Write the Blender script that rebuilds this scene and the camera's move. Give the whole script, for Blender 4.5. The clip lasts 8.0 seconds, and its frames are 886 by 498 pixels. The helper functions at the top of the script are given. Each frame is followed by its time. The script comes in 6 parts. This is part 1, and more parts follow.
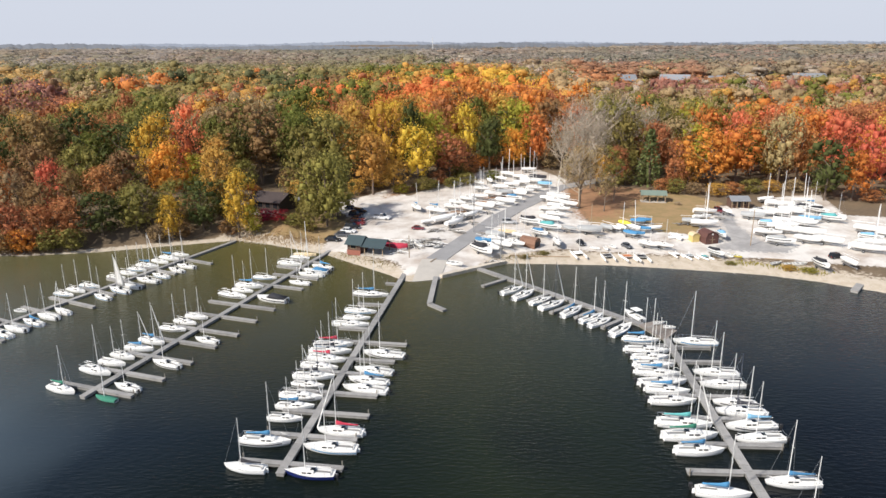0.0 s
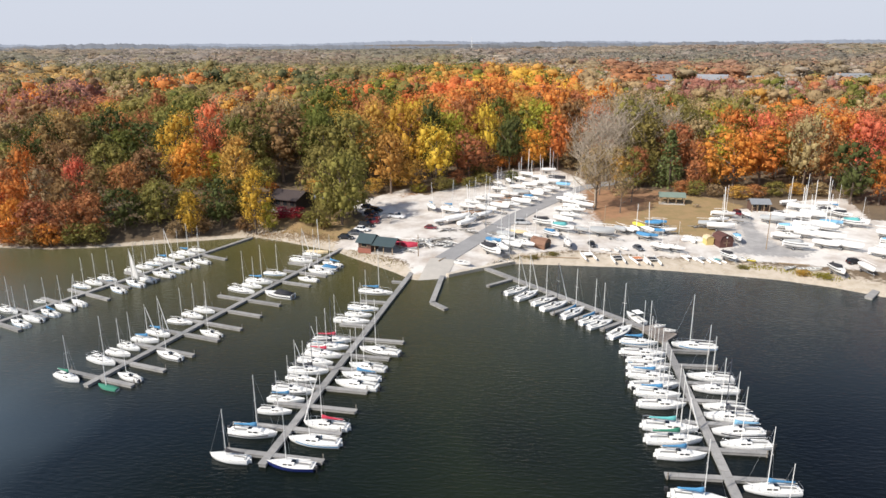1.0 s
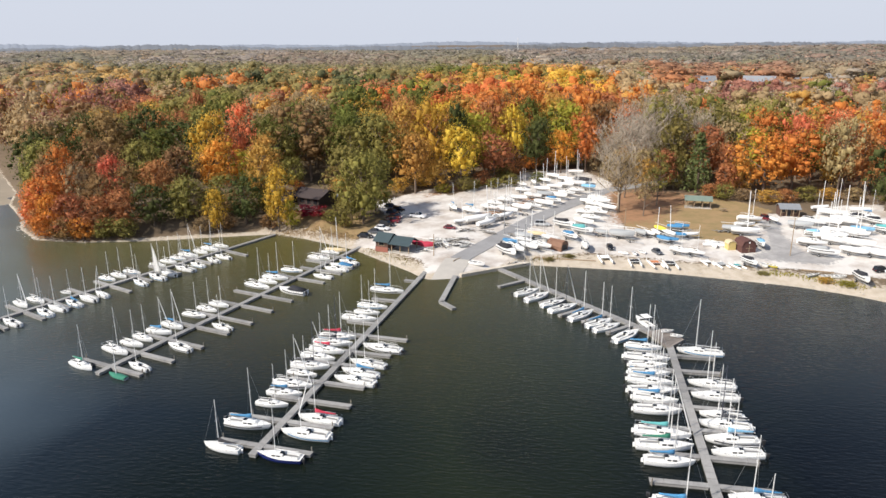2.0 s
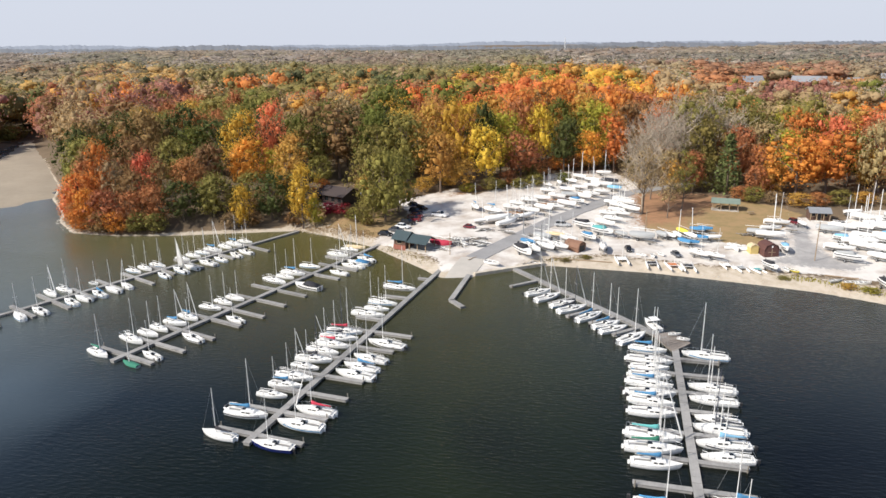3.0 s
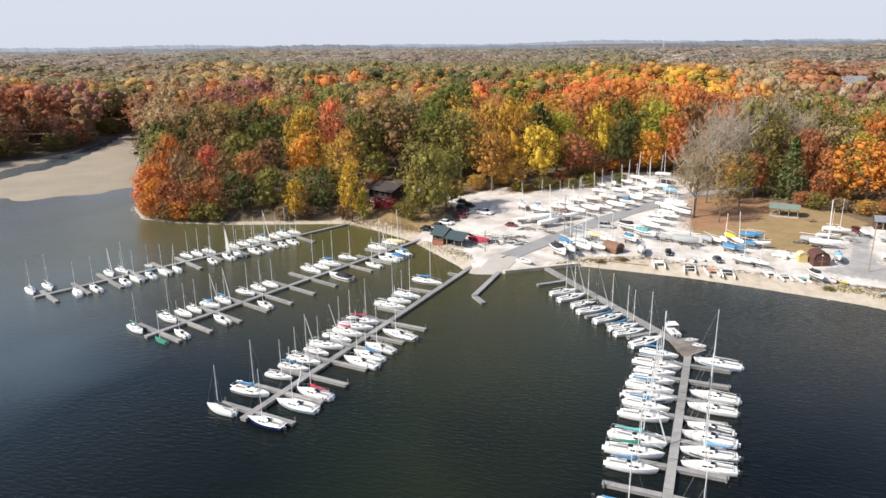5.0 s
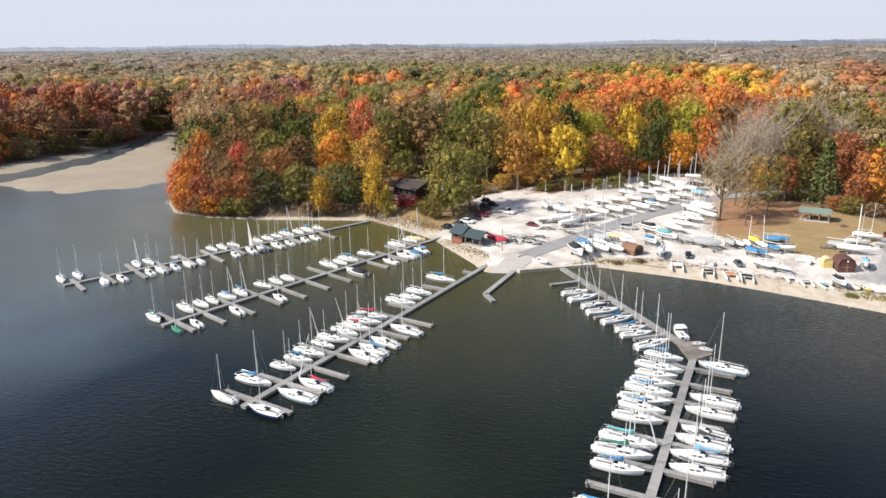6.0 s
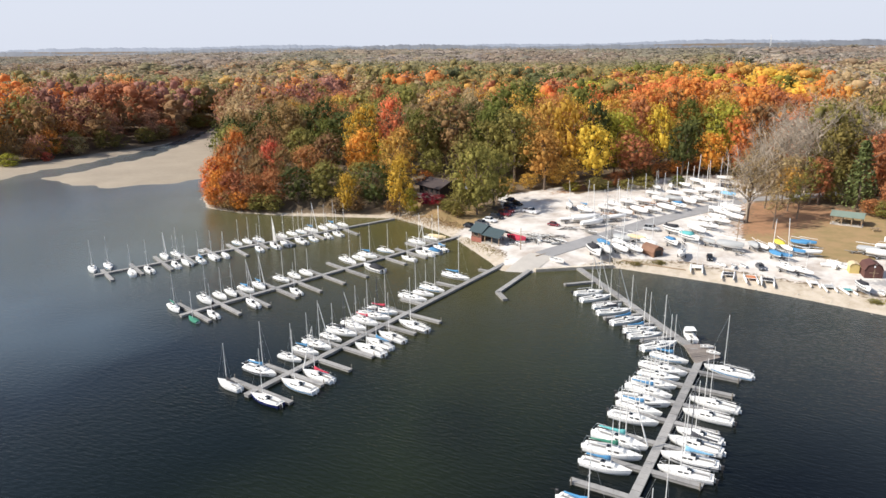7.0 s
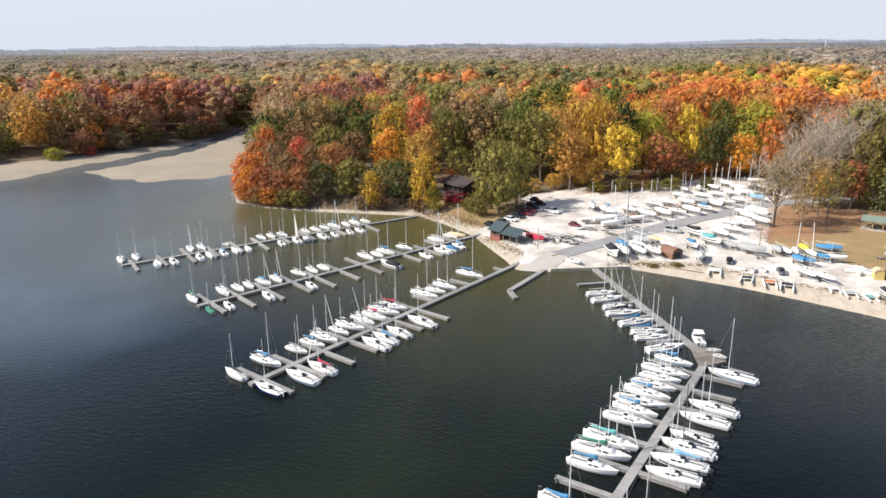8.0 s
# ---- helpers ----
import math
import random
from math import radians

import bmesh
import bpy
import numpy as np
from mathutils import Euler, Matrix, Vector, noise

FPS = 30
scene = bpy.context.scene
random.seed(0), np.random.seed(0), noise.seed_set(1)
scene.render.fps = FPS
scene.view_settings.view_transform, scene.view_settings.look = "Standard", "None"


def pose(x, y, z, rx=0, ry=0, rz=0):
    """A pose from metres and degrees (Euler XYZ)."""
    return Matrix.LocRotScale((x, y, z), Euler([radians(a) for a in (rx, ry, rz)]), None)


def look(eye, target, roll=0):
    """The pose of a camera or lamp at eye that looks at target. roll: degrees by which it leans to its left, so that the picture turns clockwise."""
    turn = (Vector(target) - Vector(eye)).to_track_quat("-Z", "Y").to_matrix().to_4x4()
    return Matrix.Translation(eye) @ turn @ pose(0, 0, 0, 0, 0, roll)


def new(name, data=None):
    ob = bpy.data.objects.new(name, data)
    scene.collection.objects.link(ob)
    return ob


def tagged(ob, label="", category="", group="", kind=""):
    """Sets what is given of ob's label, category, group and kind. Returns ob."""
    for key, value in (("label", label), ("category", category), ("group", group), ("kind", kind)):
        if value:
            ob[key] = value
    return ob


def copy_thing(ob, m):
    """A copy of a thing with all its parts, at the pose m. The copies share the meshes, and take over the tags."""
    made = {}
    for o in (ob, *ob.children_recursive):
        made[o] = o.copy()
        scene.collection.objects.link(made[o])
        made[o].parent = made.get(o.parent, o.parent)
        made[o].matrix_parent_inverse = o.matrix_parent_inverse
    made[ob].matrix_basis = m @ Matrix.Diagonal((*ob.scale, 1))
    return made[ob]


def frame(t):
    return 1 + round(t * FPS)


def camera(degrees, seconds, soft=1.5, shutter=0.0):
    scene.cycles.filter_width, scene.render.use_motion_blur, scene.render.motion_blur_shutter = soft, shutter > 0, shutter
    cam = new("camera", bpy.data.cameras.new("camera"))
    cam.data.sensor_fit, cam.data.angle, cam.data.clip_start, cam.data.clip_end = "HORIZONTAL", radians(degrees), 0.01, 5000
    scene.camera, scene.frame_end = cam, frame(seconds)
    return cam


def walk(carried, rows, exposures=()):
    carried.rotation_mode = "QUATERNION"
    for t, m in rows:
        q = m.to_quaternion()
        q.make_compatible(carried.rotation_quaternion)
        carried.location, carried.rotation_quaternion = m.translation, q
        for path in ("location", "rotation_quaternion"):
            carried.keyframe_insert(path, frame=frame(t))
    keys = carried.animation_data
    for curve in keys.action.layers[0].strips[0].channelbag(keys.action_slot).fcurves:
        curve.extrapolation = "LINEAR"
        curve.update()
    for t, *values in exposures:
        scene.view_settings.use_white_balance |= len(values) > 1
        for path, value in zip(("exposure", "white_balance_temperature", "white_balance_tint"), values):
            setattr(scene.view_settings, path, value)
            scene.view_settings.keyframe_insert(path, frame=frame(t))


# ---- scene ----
cam = camera(65.0, 8.0)
PATH = [
    (0, (-1.679, -2.149, 55.543), (-1.661, -0.233, 54.972), -0.2),
    (0.5, (2.244, -2.698, 55.67), (2.21, -0.782, 55.099), -0.2),
    (1, (6.147, -3.154, 55.809), (6.054, -1.24, 55.237), -0.3),
    (1.5, (9.944, -3.314, 55.823), (9.788, -1.403, 55.252), -0.3),
    (3, (21.751, -3.675, 55.876), (21.401, -1.789, 55.307), -0.5),
    (3.5, (25.411, -3.492, 55.844), (24.999, -1.62, 55.275), -0.5),
    (4, (29.228, -3.237, 55.802), (28.752, -1.379, 55.233), -0.5),
    (4.5, (33.036, -2.934, 55.714), (32.496, -1.095, 55.146), -0.6),
    (6, (44.134, -1.125, 55.44), (43.411, 0.651, 54.872), -0.6),
    (6.5, (47.819, -0.351, 55.276), (47.035, 1.4, 54.71), -0.6),
    (7, (51.441, 0.607, 55.129), (50.598, 2.33, 54.563), -0.7),
    (7.5, (54.885, 1.655, 55.01), (53.986, 3.35, 54.445), -0.6),
    (8, (58.093, 2.62, 55.022), (57.142, 4.286, 54.455), -0.6),
]
walk(cam, [(t, look(eye, target, roll)) for t, eye, target, roll in PATH],
     [(0.0, 0.75), (4.0, 0.81), (6.0, 0.87), (8.0, 0.92)])

UNIT = 1.2  # metres to one unit of the plan below

# ---- world and light ----
SUN_UP, SUN_FROM = 41.0, 236.0  # degrees above the horizon; compass bearing of the sun, north along y
world = bpy.data.worlds.new("sky")
scene.world = world
world.use_nodes = True
wt = world.node_tree
sky = wt.nodes.new("ShaderNodeTexSky")
sky.sky_type, sky.sun_disc = "NISHITA", False
sky.sun_elevation, sky.sun_rotation = radians(SUN_UP), radians(SUN_FROM)
sky.altitude, sky.air_density, sky.dust_density, sky.ozone_density = 200, 1.0, 2.2, 2.5
# thin haze whitens the sky towards the horizon
way = wt.nodes.new("ShaderNodeTexCoord")
split = wt.nodes.new("ShaderNodeSeparateXYZ")
wt.links.new(way.outputs["Generated"], split.inputs[0])
haze = wt.nodes.new("ShaderNodeMapRange")
haze.interpolation_type = "SMOOTHERSTEP"
haze.inputs[1].default_value, haze.inputs[2].default_value = 0.08, 0.44
haze.inputs[3].default_value, haze.inputs[4].default_value = 0.95, 0.0
wt.links.new(split.outputs["Z"], haze.inputs[0])
veil = wt.nodes.new("ShaderNodeMix")
veil.data_type = "RGBA"
veil.inputs[7].default_value = (4.65, 4.95, 5.7, 1)
wt.links.new(haze.outputs[0], veil.inputs[0])
wt.links.new(sky.outputs[0], veil.inputs[6])
wt.links.new(veil.outputs[2], wt.nodes["Background"].inputs[0])
wt.nodes["Background"].inputs[1].default_value = 0.085
sun = new("sun", bpy.data.lights.new("sun", "SUN"))
sun.data.energy, sun.data.angle, sun.data.color = 3.4, radians(0.7), (1.0, 0.94, 0.86)
a, e = radians(SUN_FROM), radians(SUN_UP)
sun.matrix_world = look((0, 0, 0), (-math.sin(a) * math.cos(e), -math.cos(a) * math.cos(e), -math.sin(e)))

# ---- materials ----


def material(name, colour, rough=0.6, metal=0.0, vary=0.12, scale=3.0, bump=0.0, fine=0.06, shift=0.0, spec=0.5):
    """A procedural surface: colour broken up at two scales, with relief. shift: brightness change from one object to the next."""
    m = bpy.data.materials.new(name)
    m.use_nodes = True
    nt = m.node_tree
    p = nt.nodes["Principled BSDF"]
    p.inputs["Roughness"].default_value, p.inputs["Metallic"].default_value = rough, metal
    p.inputs["Specular IOR Level"].default_value = spec
    at = nt.nodes.new("ShaderNodeTexCoord")
    big, small = nt.nodes.new("ShaderNodeTexNoise"), nt.nodes.new("ShaderNodeTexNoise")
    big.inputs["Scale"].default_value, small.inputs["Scale"].default_value = scale, scale * 9
    big.inputs["Detail"].default_value = small.inputs["Detail"].default_value = 4
    for n in (big, small):
        nt.links.new(at.outputs["Object"], n.inputs["Vector"])

    def maths(op, x, y):
        n = nt.nodes.new("ShaderNodeMath")
        n.operation = op
        for k, v in enumerate((x, y)):
            if isinstance(v, (int, float)):
                n.inputs[k].default_value = v
            else:
                nt.links.new(v, n.inputs[k])
        return n.outputs[0]
    level = maths("ADD", maths("MULTIPLY", maths("SUBTRACT", big.outputs["Fac"], 0.5), 2 * vary), maths("MULTIPLY", maths("SUBTRACT", small.outputs["Fac"], 0.5), 2 * fine))
    if shift:
        info = nt.nodes.new("ShaderNodeObjectInfo")
        level = maths("ADD", level, maths("MULTIPLY", maths("SUBTRACT", info.outputs["Random"], 0.5), 2 * shift))
    level = maths("ADD", level, 1.0)
    times = nt.nodes.new("ShaderNodeMix")
    times.data_type, times.blend_type = "RGBA", "MULTIPLY"
    times.inputs[0].default_value = 1.0
    times.inputs[6].default_value = (*colour, 1)
    nt.links.new(level, times.inputs[7])
    nt.links.new(times.outputs[2], p.inputs["Base Color"])
    if bump:
        b = nt.nodes.new("ShaderNodeBump")
        b.inputs["Distance"].default_value = bump
        b.inputs["Strength"].default_value = 0.7
        nt.links.new(small.outputs["Fac"], b.inputs["Height"])
        nt.links.new(b.outputs[0], p.inputs["Normal"])
    return m


def foliage(name, colour, shift=0.14, grain=9.0, vary=0.3, fine=0.2, leaf=0.16):
    """Leaves: matt, letting some light through; tone differs from leaf to leaf, clump to clump and tree to tree."""
    m = material(name, colour, 0.75, 0, vary, grain, 0.35, fine, shift, 0.2)
    nt = m.node_tree
    p, out = nt.nodes["Principled BSDF"], nt.nodes["Material Output"]
    source = p.inputs["Base Color"].links[0].from_socket
    isle = nt.nodes.new("ShaderNodeNewGeometry")
    hsv = nt.nodes.new("ShaderNodeHueSaturation")
    spread = nt.nodes.new("ShaderNodeMapRange")
    spread.inputs[3].default_value, spread.inputs[4].default_value = 1 - leaf, 1 + leaf
    nt.links.new(isle.outputs["Random Per Island"], spread.inputs[0])
    nt.links.new(spread.outputs[0], hsv.inputs["Value"])
    hue = nt.nodes.new("ShaderNodeMapRange")
    info = nt.nodes.new("ShaderNodeObjectInfo")
    hue.inputs[3].default_value, hue.inputs[4].default_value = 0.488, 0.512
    nt.links.new(info.outputs["Random"], hue.inputs[0])
    nt.links.new(hue.outputs[0], hsv.inputs["Hue"])
    nt.links.new(source, hsv.inputs["Color"])
    nt.links.new(hsv.outputs[0], p.inputs["Base Color"])
    through_leaf, mix = nt.nodes.new("ShaderNodeBsdfTranslucent"), nt.nodes.new("ShaderNodeMixShader")
    nt.links.new(hsv.outputs[0], through_leaf.inputs[0])
    mix.inputs[0].default_value = 0.38
    nt.links.new(p.outputs[0], mix.inputs[1])
    nt.links.new(through_leaf.outputs[0], mix.inputs[2])
    nt.links.new(mix.outputs[0], out.inputs["Surface"])
    return m


LEAF = {"green": (0.175, 0.187, 0.042), "darkgreen": (0.111, 0.126, 0.04), "olive": (0.281, 0.246, 0.07), "lime": (0.421, 0.386, 0.058), "khaki": (0.275, 0.232, 0.066),
        "yellow": (0.702, 0.468, 0.07), "gold": (0.62, 0.374, 0.088), "orange": (0.725, 0.304, 0.064), "vermilion": (0.66, 0.235, 0.068),
        "red": (0.772, 0.234, 0.117), "crimson": (0.374, 0.041, 0.058), "rust": (0.491, 0.211, 0.088), "brown": (0.33, 0.205, 0.088), "tan": (0.433, 0.322, 0.164),
        "maroon": (0.4, 0.2, 0.135), "grey": (0.46, 0.38, 0.285), "fir": (0.18, 0.215, 0.08)}
leaf_mat = {k: foliage("leaves_" + k, c) for k, c in LEAF.items()}
bark = material("bark", (0.16, 0.12, 0.09), 0.9, 0, 0.3, 2, 0.03, 0.2)
pale_bark = material("pale_bark", (0.36, 0.3, 0.23), 0.9, 0, 0.25, 2, 0.02, 0.15)
white_gel = material("white_gelcoat", (0.82, 0.82, 0.8), 0.25, 0, 0.04, 1.2, 0, 0.03, 0.05)
deck_white = material("deck_white", (0.74, 0.73, 0.69), 0.55, 0, 0.06, 2, 0, 0.05, 0.05)
cockpit_grey = material("cockpit_grey", (0.2, 0.195, 0.185), 0.6)
navy = material("navy_hull", (0.015, 0.025, 0.12), 0.25)
red_paint = material("red_paint", (0.5, 0.03, 0.03), 0.35)
glass_dark = material("dark_window", (0.015, 0.017, 0.02), 0.08, 0, 0, 1, 0, 0)
dark_spar = material("dark_painted_spar", (0.05, 0.055, 0.075), 0.45, 0.1, 0.1, 4)
alloy = material("anodised_alloy", (0.82, 0.81, 0.78), 0.45, 0.1, 0.06, 4)
black = material("black_rubber", (0.02, 0.02, 0.022), 0.6)
galv = material("galvanised_steel", (0.4, 0.41, 0.42), 0.45, 0.7, 0.15, 5)
CLOTH = {k: material("cloth_" + k, c, 0.85, 0, 0.14, 4, 0.02, 0.08, 0.1) for k, c in {
    "blue": (0.055, 0.2, 0.37), "green": (0.03, 0.17, 0.11), "red": (0.42, 0.03, 0.06), "teal": (0.1, 0.36, 0.36), "orange": (0.55, 0.2, 0.08), "white": (0.8, 0.79, 0.76),
    "tan": (0.55, 0.44, 0.27), "black": (0.025, 0.025, 0.03), "charcoal": (0.04, 0.042, 0.05), "grey": (0.33, 0.34, 0.34), "yellow": (0.62, 0.52, 0.06), "sky": (0.2, 0.42, 0.6)}.items()}
dock_wood = material("weathered_planks", (0.27, 0.262, 0.248), 0.88, 0, 0.3, 1.1, 0.02, 0.32, 0.16)
pile_wood = material("pile_wood", (0.2, 0.18, 0.15), 0.9, 0, 0.25, 3, 0.02, 0.15)
concrete = material("concrete", (0.42, 0.39, 0.345), 0.9, 0, 0.15, 0.6, 0.01, 0.1)
asphalt = material("grey_asphalt", (0.26, 0.255, 0.25), 0.9, 0, 0.26, 0.3, 0.01, 0.14)


def part(name, bm, mat, parent=None, label="", smooth=False):
    """Links a bmesh as one mesh object under a thing or part."""
    me = bpy.data.meshes.new(name)
    bm.to_mesh(me)
    bm.free()
    for m in mat if isinstance(mat, (list, tuple)) else [mat]:
        me.materials.append(m)
    if smooth:
        me.shade_smooth()
    ob = new(name, me)
    ob.parent = parent
    return tagged(ob, label)


def sheet(name, verts, faces, mat, parent=None, label="", smooth=False):
    """Links arrays of points and four-sided faces as one mesh object."""
    me = bpy.data.meshes.new(name)
    verts, faces = np.asarray(verts, np.float32), np.asarray(faces, np.int32)
    me.vertices.add(len(verts))
    me.vertices.foreach_set("co", verts.ravel())
    me.loops.add(faces.size)
    me.loops.foreach_set("vertex_index", faces.ravel())
    me.polygons.add(len(faces))
    me.polygons.foreach_set("loop_start", np.arange(len(faces), dtype=np.int32) * faces.shape[1])
    me.update(calc_edges=True)
    me.validate()
    me.materials.append(mat)
    if smooth:
        me.shade_smooth()
    ob = new(name, me)
    ob.parent = parent
    return tagged(ob, label)


def box(bm, x0, x1, y0, y1, z0, z1, bevel=0.0, m=None, mat=0):
    """Adds a box, bevelled if asked, turned by the pose m."""
    made = bmesh.ops.create_cube(bm, size=1)["verts"]
    t = Matrix.Translation(((x0 + x1) / 2, (y0 + y1) / 2, (z0 + z1) / 2)) @ Matrix.Diagonal((x1 - x0, y1 - y0, z1 - z0, 1))
    bmesh.ops.transform(bm, matrix=(m @ t) if m else t, verts=made)
    for f in {f for v in made for f in v.link_faces}:
        f.material_index = mat
    if bevel:
        edges = list({e for v in made for e in v.link_edges})
        bmesh.ops.bevel(bm, geom=edges, offset=bevel, segments=1, affect="EDGES")


def rod(bm, p, q, r0, r1=None, sides=6, mat=0):
    """Adds a tapered round bar from p to q."""
    p, q = Vector(p), Vector(q)
    made = bmesh.ops.create_cone(bm, cap_ends=True, segments=sides, radius1=r0, radius2=r0 if r1 is None else r1, depth=(q - p).length)["verts"]
    bmesh.ops.transform(bm, matrix=Matrix.Translation((p + q) / 2) @ (q - p).to_track_quat("Z", "Y").to_matrix().to_4x4(), verts=made)
    for f in {f for v in made for f in v.link_faces}:
        f.material_index = mat


def loft(bm, rings, close=True, caps=True, mat=0):
    """Skins rings of points, each of the same count; returns the rings of vertices."""
    vs = [[bm.verts.new(p) for p in ring] for ring in rings]
    n = len(vs[0])
    for a, b in zip(vs, vs[1:]):
        for k in range(n if close else n - 1):
            f = bm.faces.new((a[k], a[(k + 1) % n], b[(k + 1) % n], b[k]))
            f.material_index = mat
    if caps:
        for ring, flip in ((vs[0], True), (vs[-1], False)):
            f = bm.faces.new(ring[::-1] if flip else ring)
            f.material_index = mat
    return vs


def thing(name, x, y, z, turn, label, category, group="", kind=""):
    ob = new(name)
    ob.empty_display_size = 0.3
    ob.matrix_basis = pose(x, y, z, 0, 0, turn)
    return tagged(ob, label, category, group, kind)


# ---- the land and the lake ----
LAKE = [(-50, 162), (-41, 158), (-27, 150), (-21, 144.2), (-12.3, 136), (-7.5, 130.6), (-0.5, 132.4),
        (8.4, 138.8), (14, 142.2), (25, 141.4), (36, 140.5), (47, 138.2), (56, 136), (66, 133.3), (75, 129),
        (86, 121), (120, 95), (200, 60), (420, 20), (700, -300), (0, -700), (-600, -420), (-520, 40), (-330, 120),
        (-252, 150), (-241, 173), (-235, 195), (-233, 219), (-229, 248), (-246, 284), (-264, 320), (-259, 316), (-224, 278), (-189, 241), (-154, 204), (-143, 187),
        (-127, 171), (-119, 160), (-108, 151), (-95, 150), (-80, 152.5), (-68, 156.5)]


def inside(poly, x, y):
    """For arrays of points: which lie in the polygon, and how far each is from its edge."""
    hit, best = np.zeros(x.shape, bool), np.full(x.shape, 1e9)
    for (ax, ay), (bx, by) in zip(poly, poly[1:] + poly[:1]):
        cross = (ay > y) != (by > y)
        if ay != by:
            hit ^= cross & (x < (bx - ax) * (y - ay) / (by - ay) + ax)
        k = np.clip(((x - ax) * (bx - ax) + (y - ay) * (by - ay)) / ((bx - ax) ** 2 + (by - ay) ** 2), 0, 1)
        best = np.minimum(best, np.hypot(x - ax - k * (bx - ax), y - ay - k * (by - ay)))
    return hit, best


def heights(x, y):
    """Height of the ground at arrays of points: lake bed below zero, land rising inland."""
    x, y = np.asarray(x, float), np.asarray(y, float)
    wet, d = inside(LAKE, x, y)
    land = 0.9 * (1 - np.exp(-d / 4)) + 0.052 * np.minimum(d, 110) + 0.015 * np.clip(d - 110, 0, 200) + 0.0055 * np.maximum(d - 310, 0)
    land += np.clip((d - 60) / 120, 0, 1) * (1.6 * np.sin(x / 61 + 1) * np.cos(y / 47) + 1.1 * np.sin(x / 29 + y / 37))
    land += np.clip((d - 130) / 160, 0, 1) * np.clip((1500 - d) / 500, 0, 1) * np.clip((90 - x) / 60, 0, 1) * 3.6 * np.sin(y / 62 + 1.4 * np.sin(x / 140 + 0.7))
    land += np.clip((d - 600) / 900, 0, 1) * 6 * np.sin(x / 410 + 2) * np.cos(y / 530 + x / 900)
    bank = np.clip((-34 - x) / 6, 0, 1) * np.clip((x + 138) / 15, 0, 1)  # the wooded bank west of the yard rises steeply to a terrace
    land += bank * np.maximum(0, 4.8 * (1 - np.exp(-(d / 8) ** 2)) - land)
    return np.where(wet, -np.minimum(d * 0.22, 2.5), land)


def ground_z(x, y):
    return float(heights(np.array([x]), np.array([y]))[0])


def stretched(lo, a, b, hi, step):
    """Grid lines: close together from a to b, ever wider out to lo and hi."""
    out, left, right = list(np.arange(a, b + step / 2, step)), [], []
    for side, start, end in ((left, a, lo), (right, b, hi)):
        gap, at = step, start
        while abs(at - start) < abs(end - start):
            gap = min(gap * 1.16, 130)
            at += math.copysign(gap, end - start)
            side.append(at)
    return np.array(left[::-1] + out + right)


GRAVEL = [(-28, 152), (-26.5, 160), (-22.8, 173), (-31, 189), (-24, 196), (-15, 205), (-9.6, 196), (3, 212), (14, 226), (30, 231), (39, 214),
          (37, 190), (37, 168), (52, 160), (60, 157.5), (69, 171), (76, 182), (83, 177), (95, 189), (107, 190), (103, 170), (130, 160),
          (130, 112), (104, 124), (92, 133), (69, 141), (46, 145), (27, 149), (12, 146.5), (8, 140.5), (-0.5, 134), (-7.5, 133), (-10, 141), (-20, 148)]
TURF = [(37, 166), (52, 159), (60, 157), (70, 171), (77, 184), (72, 192), (58, 200), (47, 203), (40, 200)]
TRACK = [(71.5, 176), (69.5, 163), (66.5, 152), (60, 148), (66, 145.5), (76, 143.5), (79, 147), (73.5, 152), (73, 163), (75.5, 174)]
LITTER = [(36, 172), (44, 173), (52, 184), (62, 199), (47, 204), (36, 201)]
EARTH = [(4, 172.5), (13, 182), (28, 200.5), (24, 205.5), (14, 196), (6, 184.5), (0, 177)]
DRIFT = [(-17, 194), (-9, 199), (-4, 208), (-14, 207)]
LAWN = [(-52, 163), (-41, 160), (-29, 153), (-27, 160), (-24, 172), (-40, 186), (-52, 178)]

xs, ys = stretched(-3900, -262, 125, 3900, 1.35), stretched(-900, 126, 236, 4050, 1.0)
gx, gy = np.meshgrid(xs, ys)
gz = heights(gx, gy)
bumps = 0.05 * np.sin(gx * 1.7 + 2 * np.sin(gy * 0.6)) * np.cos(gy * 1.3)
gz = gz + np.where(gz > 0.1, bumps, 0)


def zone(poly, soft):
    hit, d = inside(poly, gx, gy)
    return np.clip(0.5 + np.where(hit, d, -d) / soft, 0, 1)


wet, shore = inside(LAKE, gx, gy)
masks = {"gravel": zone(GRAVEL, 2.0), "track": zone(TRACK, 3.0), "turf": np.maximum(zone(TURF, 3.0), zone(LAWN, 3.0)),
         "litter": np.maximum(np.maximum(zone(LITTER, 12.0), zone(EARTH, 5.0) * 0.75), zone(DRIFT, 6.0) * 0.8), "sand": np.where(wet, 1.0, np.clip(1.3 - shore / np.where(gx < -84, 0.7, np.where(gx < -55, 2.2, np.where(gx > 10, 8.0, 5.0))), 0, 1)) * (gy < 260)}



